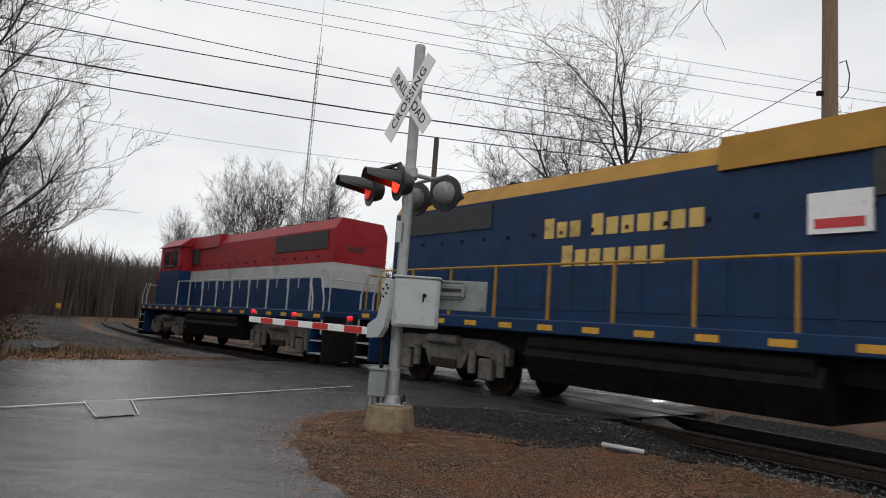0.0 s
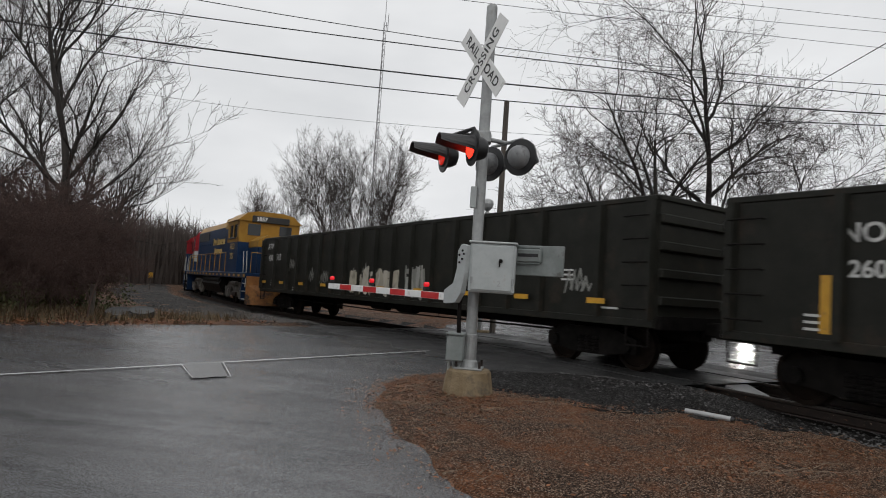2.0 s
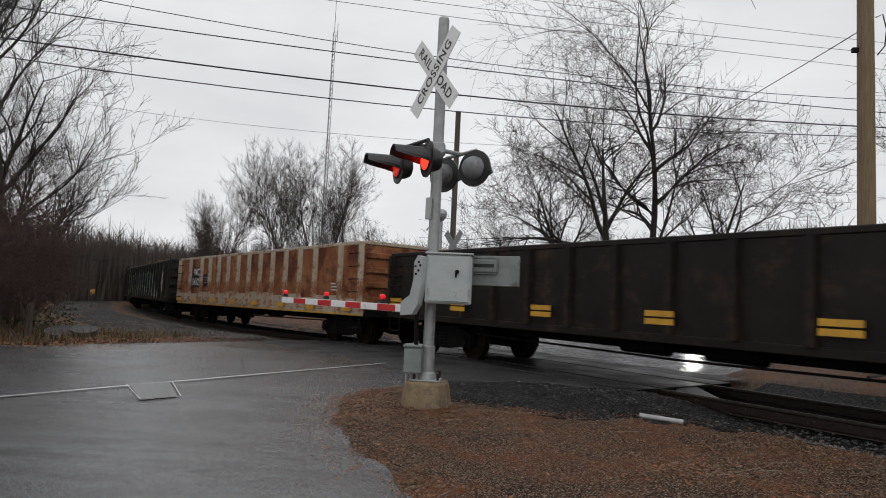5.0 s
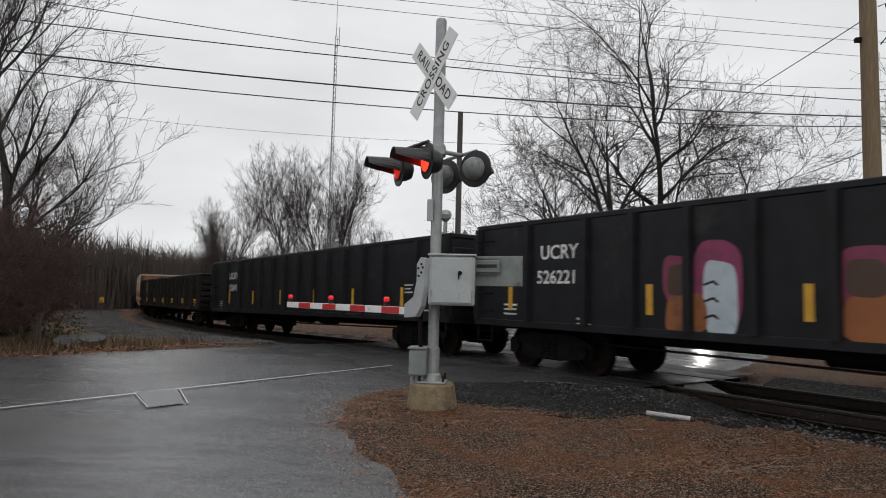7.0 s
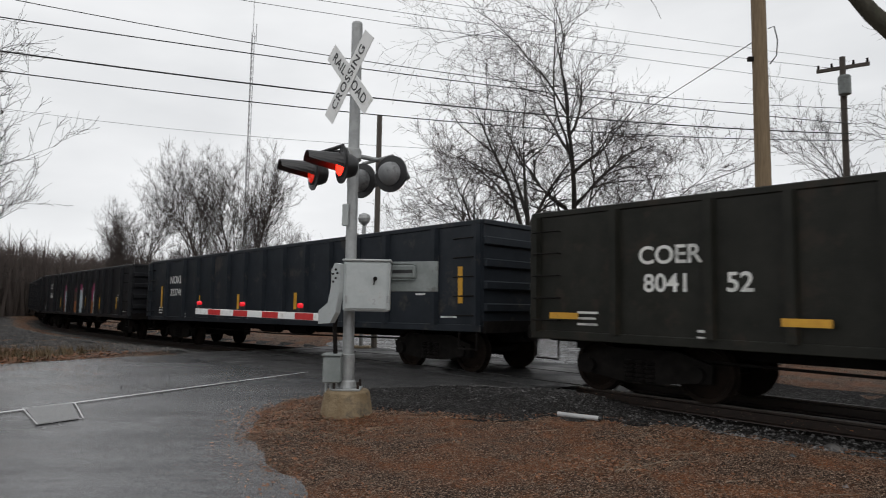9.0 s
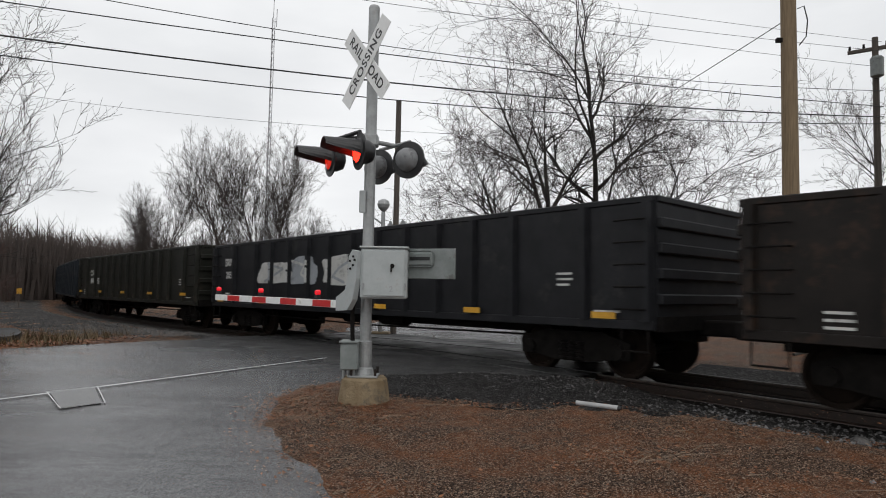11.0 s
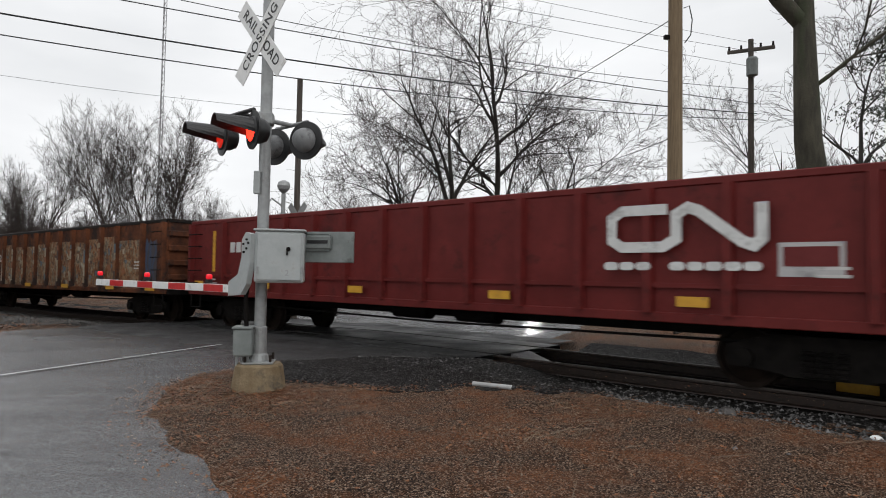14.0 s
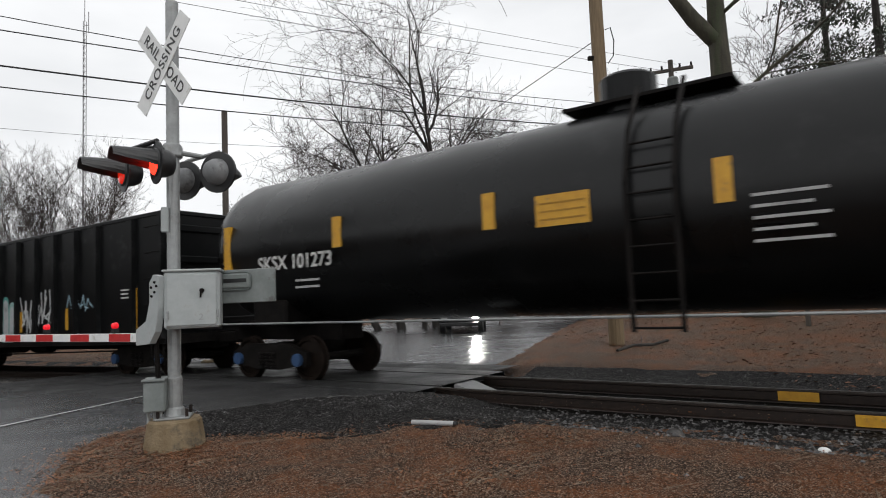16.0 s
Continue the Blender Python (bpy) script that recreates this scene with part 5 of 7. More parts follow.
def tank_car():
    car = thing("tank_car", "satin black tank car with yellow reflectors and top platform", "tank car", "tank car of the train")
    L, R, Z = 8.3, 1.5, 2.62
    bm = lathe(bmesh.new(), [(0.35, -L), (0.9, -L + 0.1), (1.25, -L + 0.28), (1.44, -L + 0.55), (R, -L + 0.85), (R, L - 0.85), (1.44, L - 0.55), (1.25, L - 0.28), (0.9, L - 0.1), (0.35, L)], 40, Matrix.Translation((0, 0, Z)) @ pose(0, 0, 0, 0, 90, 0))
    part("shell", bm, M_SHELL, car, smooth=True)
    for sg in (1, -1):
        part("stub_sill", nbox(*sorted((sg * (L - 2.9), sg * (L + 0.35))), -0.3, 0.3, 0.75, 1.15), M_DARKSTEEL, car)
        part("saddle", nbox(sg * (L - 1.7) - 0.5, sg * (L - 1.7) + 0.5, -1.1, 1.1, 1.05, 1.6, bevel=0.05), M_DARKSTEEL, car)
        part("end_platform", nbox(*sorted((sg * (L - 0.6), sg * (L + 0.3))), -1.4, 1.4, 1.05, 1.12), M_DARKSTEEL, car)
        part("coupler", nbox(*sorted((sg * L, sg * (L + 0.75))), -0.13, 0.13, 0.7, 0.95, bevel=0.03), M_DARKSTEEL, car)
        gon_truck(car, sg * (L - 1.6), M_BLUECAP)
        part("end_reflector", nbox(sg * (L - 0.95) - 0.1, sg * (L - 0.95) + 0.1, 1.36, 1.5, Z - 0.55, Z + 0.45), M_YELLOW, car, "yellow reflective strip")
        part("end_rail", polyline(bmesh.new(), [(sg * (L + 0.25), 1.35, 1.1), (sg * (L + 0.25), 1.35, 2.0), (sg * (L + 0.25), -1.35, 2.0), (sg * (L + 0.25), -1.35, 1.1)], 0.02, 6), M_DARKSTEEL, car)
    part("side_rail", ntube((L - 0.4, 1.36, 1.13), (-L + 0.4, 1.36, 1.13), 0.02), M_ALU, car, "thin pale side rail")
    for x in (4.27, 1.2, -1.97, -4.9):
        part("reflector", nbox(x - 0.1, x + 0.1, R - 0.02, R + 0.01, Z - 0.2, Z + 0.33), M_YELLOW, car, "yellow reflective strip")
    pl = part("placard", nbox(-0.34, 0.44, R - 0.01, R + 0.012, Z - 0.25, Z + 0.18), M_YELLOW, car, "yellow panel with unreadable lines")
    for q in range(3):
        part("label_bar", nbox(-0.28, 0.38, R + 0.012, R + 0.016, Z - 0.17 + q * 0.11, Z - 0.145 + q * 0.11), M_LGOLD, pl)
    lettering("reporting_mark", "SKSX 101273", 0.36, paint((0.62, 0.62, 0.6)), car, side_m(5.38, Z - 0.38, R + 0.012))
    for q in range(2):
        part("data_bar", nbox(4.75, 5.35, R - 0.03, R - 0.005, Z - 0.74 - q * 0.12, Z - 0.7 - q * 0.12), paint((0.4, 0.4, 0.4)), car)
    for q in range(5):
        part("data_bar", nbox(-3.0 + 0.15 * (q % 2), -2.25, R - 0.01, R + 0.01, Z - 0.17 - q * 0.13, Z - q * 0.13 - 0.135), paint((0.4, 0.4, 0.4)), car)
    part("platform", nbox(-2.0, 0.4, -0.55, 0.55, Z + R + 0.05, Z + R + 0.1), M_DARKSTEEL, car, "black top platform")
    bm = lathe(bmesh.new(), [(0.42, Z + R - 0.05), (0.42, Z + R + 0.5), (0.36, Z + R + 0.55), (0.1, Z + R + 0.58)], 18, Matrix.Translation((-0.45, 0, 0)))
    part("dome", bm, M_TANK, car)
    for x in (-0.85, -1.45):
        part("ladder_rail", polyline(bmesh.new(), [(x, 1.6, 0.95), (x, 1.6, 2.8), (x, 1.35, 3.5), (x, 0.8, Z + R + 0.1)], 0.035, 6), M_DARKSTEEL, car)
    for zz in np.arange(1.0, 3.4, 0.33):
        y = 1.6 if zz < 2.8 else 1.6 - (zz - 2.8) * 0.36
        part("ladder_rung", ntube((-0.85, y, zz), (-1.45, y, zz), 0.016), M_DARKSTEEL, car)
    return car


for m_ in (M_OLIVE, M_CHAR, M_BLUEGREY, M_BROWNBLK, M_RUSTY, M_ORANGE, M_OXIDE, M_OXDARK, M_LBLUE, M_LRED, M_TANK, M_TRUCK, M_DARKSTEEL, M_WHEEL, M_CREAM, M_LGOLD):
    m_.node_tree.nodes["Principled BSDF"].inputs["Specular IOR Level"].default_value = 0.18
M_SHELL.node_tree.nodes["Principled BSDF"].inputs["Specular IOR Level"].default_value = 0.32
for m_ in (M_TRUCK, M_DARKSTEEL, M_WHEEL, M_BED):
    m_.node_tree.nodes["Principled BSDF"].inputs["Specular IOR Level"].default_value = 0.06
blue = locomotive("blue and yellow diesel locomotive with gold lettering and a rusty plow", M_LBLUE, M_LBLUE, M_LBLUE, M_LGOLD, M_LGOLD, "3857", (2.5, 3.3), -1)
red = locomotive("red white and blue striped diesel locomotive", M_LBLUE, M_LWHITE, M_LRED, M_LRED, M_LWHITE, "3640", (2.25, 3.0), 1, 8.45)
gold = paint((0.62, 0.42, 0.12))
rg0 = random.Random(3)
for word, x_, z_, hgt, wid in (((3, 7), 0.92, 3.24, 0.3, 0.24), ((7,), 1.02, 2.7, 0.3, 0.24)):
    total = sum(word) * wid * 1.3 + (len(word) - 1) * wid * 0.8
    xx = x_ + total / 2
    for n_ in word:
        for i in range(n_):
            hh = hgt * (1.28 if i == 0 else 1.0)
            part("name_bar", nbox(xx - wid, xx, 0.9645, 0.9675, z_ - hgt / 2, z_ - hgt / 2 + hh, bevel=0.001), gold, blue, "gold letter-sized bar")
            xx -= wid * 1.3
        xx -= wid * 0.8
lettering("cab_mark", "NECR", 0.4, gold, blue, side_m(-4.95, 2.78, 1.454), squeeze=1.0)
lettering("cab_number", "3857", 0.4, gold, blue, side_m(-4.95, 2.32, 1.454))
sg_ = part("notice_panel", nbox(-2.9, -2.15, 0.955, 1.03, 2.85, 3.4), M_WHITE, blue, "white notice panel with a red band")
part("notice_band", nbox(-2.82, -2.23, 1.031, 1.035, 2.92, 3.05), M_RED, sg_)
lettering("end_number", "3640", 0.3, M_BLACK, red, Matrix(((0, 0, -1, -7.52), (-1, 0, 0, 0.2), (0, 1, 0, 3.45), (0, 0, 0, 1))))

GREY, WHITE_, PINK, BLUE_, GREENP = (0.5, 0.5, 0.48), (0.68, 0.69, 0.68), (0.5, 0.08, 0.2), (0.16, 0.3, 0.5), (0.3, 0.36, 0.22)
A = gondola("long olive black gondola car with white graffiti", 21.1, 3.05, M_OLIVE, 11, (("ATW", 0.34, 8.95, 2.66), ("400", 0.34, 8.95, 2.2), ("568", 0.36, 8.05, 2.22)), strips=[(9.25 - 2.0 * i, 1.22, 0.42, 0.1) for i in range(10)])
graffiti(A, random.Random(1), 1.5, -1.6, 1.0, 1.75, 1.46, ((0.46, 0.42, 0.33), (0.38, 0.35, 0.28), (0.5, 0.47, 0.4)), 7)
graffiti(A, random.Random(2), -1.9, -2.9, 1.0, 1.85, 1.46, ((0.36, 0.36, 0.33), (0.24, 0.24, 0.22)), 4)
for x, z, n_ in ((6.5, 1.9, 3), (4.6, 1.5, 2), (3.35, 1.45, 4), (1.2, 1.5, 3), (0.4, 1.65, 3), (-4.6, 1.7, 3), (-6.8, 1.8, 3), (-8.3, 1.5, 4)):
    for q in range(n_):
        part("graffiti_stroke", stroke(rg0, [(x + 0.14 * q, z - 0.2 + rg0.uniform(0, 0.15)), (x + 0.14 * q - 0.1, z + 0.1 + rg0.uniform(0, 0.2)), (x + 0.14 * q - 0.18, z - 0.1), (x + 0.14 * q - 0.24, z + rg0.uniform(0, 0.3))], 0.04, 1.457 + 0.0006 * q), paint((0.24, 0.24, 0.22)), A, "faint sprayed tag")
B = gondola("long black gondola car covered in green and white graffiti", 20.7, 2.89, M_OLIVE, 12, (("NOKL", 0.34, 7.7, 2.3), ("260178", 0.3, 7.6, 1.85)), strips=[(8.3 - 2.75 * i, 1.4, 0.14, 0.75) for i in range(7)])
graffiti(B, random.Random(4), 7.2, -6.2, 0.95, 1.5, 1.457, (WHITE_, (0.5, 0.47, 0.36), (0.45, 0.5, 0.4)), 16)
graffiti(B, random.Random(5), 5.5, -4.6, 1.35, 2.35, 1.462, (GREENP, BLUE_, (0.42, 0.45, 0.36), (0.55, 0.56, 0.5), (0.2, 0.26, 0.2)), 9)
dense(B, random.Random(16), 6.6, -5.6, 0.95, 2.4, 1.468, (GREENP, BLUE_, (0.5, 0.5, 0.4), (0.6, 0.6, 0.55), (0.1, 0.13, 0.1), (0.02, 0.02, 0.02), (0.02, 0.025, 0.02), (0.4, 0.36, 0.2)), 240, (0.06, 0.3))
graffiti(B, random.Random(6), -7.4, -8.2, 1.2, 2.4, 1.46, ((0.5, 0.3, 0.25), GREY), 2)
C = gondola("rusty faded orange gondola car with cream ribs", 17.1, 2.88, M_ORANGE, 13, chord=M_CREAM, strips=[(7.45 - 2.1 * i, 1.02, 0.5, 0.16) for i in range(8)])
for ob in C.children_recursive:
    if ob.name.startswith(("rib", "side_sill")):
        ob.data.materials[0] = M_CREAM
for x0, x1, z0, z1 in ((4.98, 6.22, 1.55, 2.42), (4.0, 4.78, 1.6, 2.12)):
    part("number_panel", nbox(x0, x1, 1.452, 1.456, z0, z1), M_CHAR, C, "black panel behind the number")
for words, z in (("WC", 2.2), ("54125", 1.78)):
    lettering("reporting_mark", words, 0.42, paint((0.75, 0.75, 0.73)), C, side_m(5.6, z, 1.46))
for q in range(3):
    part("data_bar", nbox(4.2, 4.6, 1.456, 1.459, 1.75 + q * 0.1, 1.78 + q * 0.1), paint((0.2, 0.2, 0.2)), C)
rib_c = sorted(RIBS[C.name])
for a, b in zip(rib_c[:-1], rib_c[1:]):
    part("cream_band", nbox(a + 0.08, b - 0.08, 1.451, 1.455, 0.96, rg0.uniform(1.28, 1.42)), M_CREAM, C, "cream lower band of a panel")
part("sill_stripe", nbox(-7.9, 7.9, 1.496, 1.5, 0.83, 0.87), M_YELLOW, C, "thin yellow line along the sill")
D_ = gondola("low dark brown-black gondola car", 17.1, 2.44, M_BROWNBLK, 14, (("BLS", 0.36, 5.9, 2.08), ("203", 0.36, 5.9, 1.76)), ink=(0.34, 0.3, 0.25), strips=[(7.45 - 2.5 * i, z, 0.5, 0.09) for i in range(7) for z in (1.14, 1.26)])
P_ = gondola("plain charcoal black gondola car", 17.1, 2.86, M_CHAR, 15, (("UCRY", 0.36, 5.6, 2.23), ("52849", 0.34, 5.6, 1.77)), strips=[(5.95 - 2.4 * i, 1.4, 0.12, 0.48) for i in range(6)])
U_ = gondola("charcoal black gondola car with pink and brown graffiti", 17.0, 2.89, M_CHAR, 16, (("UCRY", 0.36, 5.5, 2.23), ("526221", 0.34, 5.55, 1.77)), ink=(0.75, 0.75, 0.73), strips=[(x, 1.4, 0.12, 0.48) for x in (6.8, 3.53, 1.15, -1.25, -3.6, -6.0)])
for xx, k_ in ((2.6, 0.85), (-0.05, 1.1), (-2.55, 0.9)):
    for q, (dx, z_, w_, h_, c_) in enumerate(((-0.22, 1.62, 0.92, 1.3, (0.27, 0.035, 0.11)), (0.5, 1.72, 0.62, 0.72, (0.22, 0.03, 0.08)), (-0.3, 1.42, 0.62, 1.12, (0.5, 0.58, 0.63)), (0.34, 1.2, 0.8, 0.62, (0.3, 0.1, 0.028)), (0.5, 1.7, 0.42, 0.46, (0.07, 0.035, 0.02)))):
        part("graffiti_shape", blob(rg0, xx + dx * k_, z_, w_ * k_, h_, 1.458 + 0.0012 * q, rough=0.07), paint(c_), U_, "sprayed graffiti shape")
    for q in range(3):
        zq = 1.15 + 0.24 * q
        part("graffiti_stroke", stroke(rg0, [(xx - 0.02, zq), (xx - 0.18 * k_, zq + 0.05), (xx - 0.26 * k_, zq)], 0.035, 1.464), M_CHAR, U_)
dense(U_, random.Random(43), -0.85, -1.25, 1.1, 2.1, 1.457, ((0.5, 0.54, 0.56),), 9, (0.1, 0.3))
N_ = gondola("dark blue-grey gondola car", 17.4, 2.92, M_BLUEGREY, 17, (("NOKL", 0.36, 5.78, 2.18), ("323746", 0.32, 5.75, 1.76)), ink=(0.75, 0.75, 0.73), strips=[(x, 1.43, 0.14, 0.42) for x in (3.9, 1.3, -1.75, -4.1)] + [(6.95, 1.62, 0.14, 0.75), (-7.55, 1.7, 0.12, 0.7)])
E_ = gondola("olive black gondola car with white numbers", 17.0, 2.91, M_OLIVE, 18, (("COER", 0.36, 5.43, 2.09), ("8041", 0.36, 5.47, 1.69), ("52", 0.36, 4.46, 1.69)), ink=(0.75, 0.75, 0.72), strips=[(7.16 - 3.5 * i, 1.2, 0.55, 0.1) for i in range(5)])
F_ = gondola("black gondola car with small white tags", 17.1, 2.8, M_CHAR, 19, (("SRN", 0.34, 6.8, 2.2), ("205", 0.3, 6.8, 1.8)))
graffiti(F_, random.Random(7), 4.6, -2.0, 1.5, 2.2, 1.457, (GREY, (0.3, 0.32, 0.34)), 4)
I_ = gondola("brown-black gondola car with white red and green graffiti", 17.4, 2.63, M_BROWNBLK, 20, (("IC", 0.34, 5.75, 2.16), ("295934", 0.3, 5.75, 1.84)), strips=[(5.2 - 3.02 * i, 1.03, 0.55, 0.1) for i in range(5)])
for i in range(5):
    x = 3.75 - i * 0.88
    part("graffiti_edge", blob(rg0, x, 1.42, 1.02, 1.24, 1.456 + 0.0006 * (i % 2), n=40, rough=0.1), paint((0.2, 0.02, 0.03)), I_, "dark red outline of a sprayed letter")
    part("graffiti_letter", blob(rg0, x, 1.42, 0.84, 1.1, 1.459 + 0.0006 * (i % 2), n=40, rough=0.12), paint((0.6, 0.6, 0.6)), I_, "fat white sprayed letter shape")
    for q in range(2):
        zz = 1.2 + 0.42 * q
        part("graffiti_gap", stroke(rg0, [(x + 0.16, zz), (x - 0.02, zz + 0.06), (x - 0.2, zz - 0.02)], 0.11 - 0.02 * q, 1.463 + 0.0004 * q), paint((0.12, 0.02, 0.025)), I_)
paint_ribs(I_, rg0, 4.2, -0.2, 0.95, 1.95, ((0.6, 0.6, 0.6), (0.58, 0.58, 0.57), (0.2, 0.02, 0.03)))
for x, z, w, h, c in ((4.35, 1.1, 0.3, 0.5, (0.25, 0.4, 0.05)), (-0.32, 1.15, 0.42, 0.62, (0.2, 0.36, 0.04)), (1.3, 1.75, 0.4, 0.35, (0.25, 0.4, 0.05))):
    part("graffiti_patch", blob(rg0, x, z, w, h, 1.4605, rough=0.4), paint(c), I_, "lime green spray patch")
for k in range(5):
    part("graffiti_stroke", stroke(rg0, [(-0.55 - 0.1 * k, 1.45 + 0.06 * (k % 3)), (-0.75, 1.7 + 0.03 * k), (-0.62 - 0.13 * k, 1.55), (-1.1 + 0.05 * k, 1.62 + 0.04 * k)], 0.055, 1.4575 + 0.0004 * k), paint((0.42, 0.06, 0.2)), I_, "pink sprayed scrawl")
for x in (4.45, 4.62):
    part("graffiti_patch", blob(rg0, x, 1.75, 0.22, 0.5, 1.457, rough=0.4), paint((0.3, 0.31, 0.3)), I_)
R_ = gondola("rust-brown gondola car with faded orange and white graffiti", 16.9, 2.86, M_RUSTY, 21, (("IC", 0.34, 5.6, 2.28), ("2460", 0.36, 5.54, 1.92), ("02", 0.36, 4.36, 1.91)), chord=M_BROWNBLK, strips=[(x, 0.96, 0.5, 0.12) for x in (7.18, 4.34, 1.22, -1.8, -4.9, -7.2)] + [(7.45, 1.35, 0.12, 0.4), (-1.05, 2.5, 0.16, 0.3)])
M_MUD = mural("muddy_mural", ((0.05, 0.02, 0.012), (0.2, 0.075, 0.025), (0.3, 0.2, 0.12), (0.07, 0.035, 0.02), (0.24, 0.085, 0.028), (0.34, 0.27, 0.18), (0.07, 0.07, 0.066), (0.2, 0.075, 0.027), (0.26, 0.2, 0.13), (0.045, 0.022, 0.016)), 3.6, (1.5, 1, 0.55))
mural_run(R_, random.Random(41), 4.2, -6.1, 0.98, 2.4, 1.4545, M_MUD)
dense(R_, random.Random(11), 4.0, -6.0, 1.0, 2.3, 1.458, ((0.3, 0.24, 0.16), (0.26, 0.09, 0.03), (0.1, 0.14, 0.17), (0.07, 0.035, 0.022), (0.4, 0.35, 0.26)), 150, (0.03, 0.16))
graffiti(R_, random.Random(12), -6.75, -7.35, 1.1, 2.4, 1.457, ((0.05, 0.075, 0.13), (0.07, 0.06, 0.07)), 2)
K_ = gondola("red oxide gondola car with white lettering", 17.1, 2.68, M_OXIDE, 22, (("13", 0.36, 5.3, 1.98), ("7167", 0.34, 4.36, 1.98)), strips=[(x, 1.1, 0.4, 0.13) for x in (7.3, 4.5, 1.49, -1.86, -4.82, -7.2)])
bmx = ribbon([(-3.74 + (x + 0.75) * 0.88, 2.04 + (z - 2.16) * 0.86) for x, z in ((-1.62, 2.45), (-0.92, 2.45), (-0.75, 2.34), (-0.75, 1.99), (-0.92, 1.88), (-1.55, 1.88), (-1.75, 2.0), (-1.75, 2.36), (-1.92, 2.46), (-2.08, 2.4), (-2.65, 1.94), (-2.8, 1.88), (-2.9, 1.98), (-2.9, 2.48))], 0.14, 1.5625)
for x in (5.72, 5.98):
    part("name_bar", nbox(x - 0.1, x + 0.1, 1.452, 1.456, 1.86, 2.1), paint((0.6, 0.6, 0.58)), K_, "white letter-sized bar")
part("emblem_stroke", bmx, paint(WHITE_), K_, "white ribbon-like emblem")
for i in range(9):
    if i != 3:
        xx = -3.68 - i * 0.225
        part("name_bar", stroke(rg0, [(xx, 1.55), (xx - 0.1, 1.55)], 0.11, 1.5625), paint(WHITE_), K_, "white letter-sized bar")
part("strip", nbox(6.75, 6.87, 1.451, 1.457, 1.4, 2.4), M_YELLOW, K_, "tall yellow reflective strip")
part("data_panel", nbox(-6.45, -5.78, 1.451, 1.455, 1.43, 1.83), paint((0.5, 0.5, 0.5)), K_, "white-framed data panel")
part("data_field", nbox(-6.4, -5.83, 1.455, 1.458, 1.55, 1.78), M_OXDARK, K_)
part("mid_moulding", nbox(-7.9, 7.9, 1.45, 1.5, 1.27, 1.33), M_OXIDE, K_)
S_ = gondola("tall black scrap gondola car with white and teal graffiti", 17.0, 3.77, M_TANK, 23, (("SSEX", 0.42, 5.52, 2.26), ("204124", 0.36, 5.52, 1.82)), bottom=0.78, cap=M_BLUECAP, strips=[(3.5 - 2.4 * i, 1.45, 0.13, 0.55) for i in range(4)] + [(-6.7, 1.6, 0.16, 0.95)])
rp_ = random.Random(44)
paint_ribs(S_, rp_, 4.6, -0.75, 0.98, 1.95, ((0.5, 0.52, 0.53), (0.42, 0.45, 0.46), (0.3, 0.5, 0.45)))
for i in range(19):
    x = 4.5 - i * 0.29
    z1 = 2.02 + rp_.uniform(-0.18, 0.08)
    part("graffiti_edge", stroke(rp_, [(x, 0.95), (x + rp_.uniform(-.06, .06), 1.5), (x + rp_.uniform(-.1, .1), z1)], 0.36, 1.4545 + 0.0004 * (i % 3)), paint((0.08, 0.3, 0.26) if i % 3 else (0.3, 0.5, 0.46)), S_, "teal edge of a sprayed letter")
    part("graffiti_letter", stroke(rp_, [(x, 0.98), (x + rp_.uniform(-.06, .06), 1.45), (x + rp_.uniform(-.08, .08), z1 - 0.05)], rp_.uniform(0.2, 0.3), 1.4565 + 0.0004 * (i % 3)), paint(rp_.choice(((0.5, 0.52, 0.53), (0.42, 0.45, 0.46), (0.57, 0.58, 0.58)))), S_, "pale sprayed letter stroke")
dense(S_, random.Random(31), 7.3, 6.6, 1.2, 2.2, 1.457, (WHITE_, (0.5, 0.5, 0.5)), 7, (0.1, 0.35))
rs = random.Random(45)
for i in range(16):
    x = -0.95 - i * 0.135
    z = 1.15 + rs.uniform(0, 0.15)
    part("graffiti_stroke", stroke(rs, [(x + rs.uniform(-.15, .15), z + rs.uniform(-.1, .3)), (x - rs.uniform(-.1, .25), z + rs.uniform(0.3, 0.6)), (x - rs.uniform(-.1, .3), z + rs.uniform(0.1, 0.4)), (x - rs.uniform(0, .3), z + rs.uniform(0.5, 1.0))], rs.uniform(0.04, 0.075), 1.457 + 0.0006 * (i % 3)), paint((0.55, 0.57, 0.57)), S_, "sprayed pale scrawl")
for i in range(5):
    x = -3.7 - i * 0.22
    part("graffiti_stroke", stroke(rs, [(x, 1.6 + rs.uniform(0, .2)), (x - 0.12, 1.9 + rs.uniform(-.1, .15)), (x - 0.2, 1.65 + rs.uniform(0, .2)), (x - 0.34, 1.8 + rs.uniform(-.1, .2))], 0.035, 1.457 + 0.0006 * (i % 3)), paint((0.3, 0.45, 0.52)), S_, "sprayed teal scrawl")
T_ = tank_car()

# front of each vehicle along the line when the clip starts, its length, half truck spacing
SPEED = 15.4
TRAIN = [(red, 26.1, 17.2, 5.1), (blue, 8.1, 17.7, 5.1), (A, -9.55, 21.3, 8.0), (B, -30.82, 20.8, 7.9), (C, -51.64, 17.2, 6.1), (D_, -68.90, 17.15, 6.1), (P_, -86.04, 17.1, 6.1),
         (U_, -103.02, 16.95, 6.1), (N_, -120.08, 17.4, 6.3), (E_, -137.5, 17.1, 6.1), (F_, -154.33, 17.1, 6.1), (I_, -171.5, 17.4, 6.3), (R_, -188.93, 16.9, 6.0), (K_, -205.83, 17.1, 6.1),
         (S_, -223.1, 17.05, 6.1), (T_, -240.28, 17.8, 6.7)]


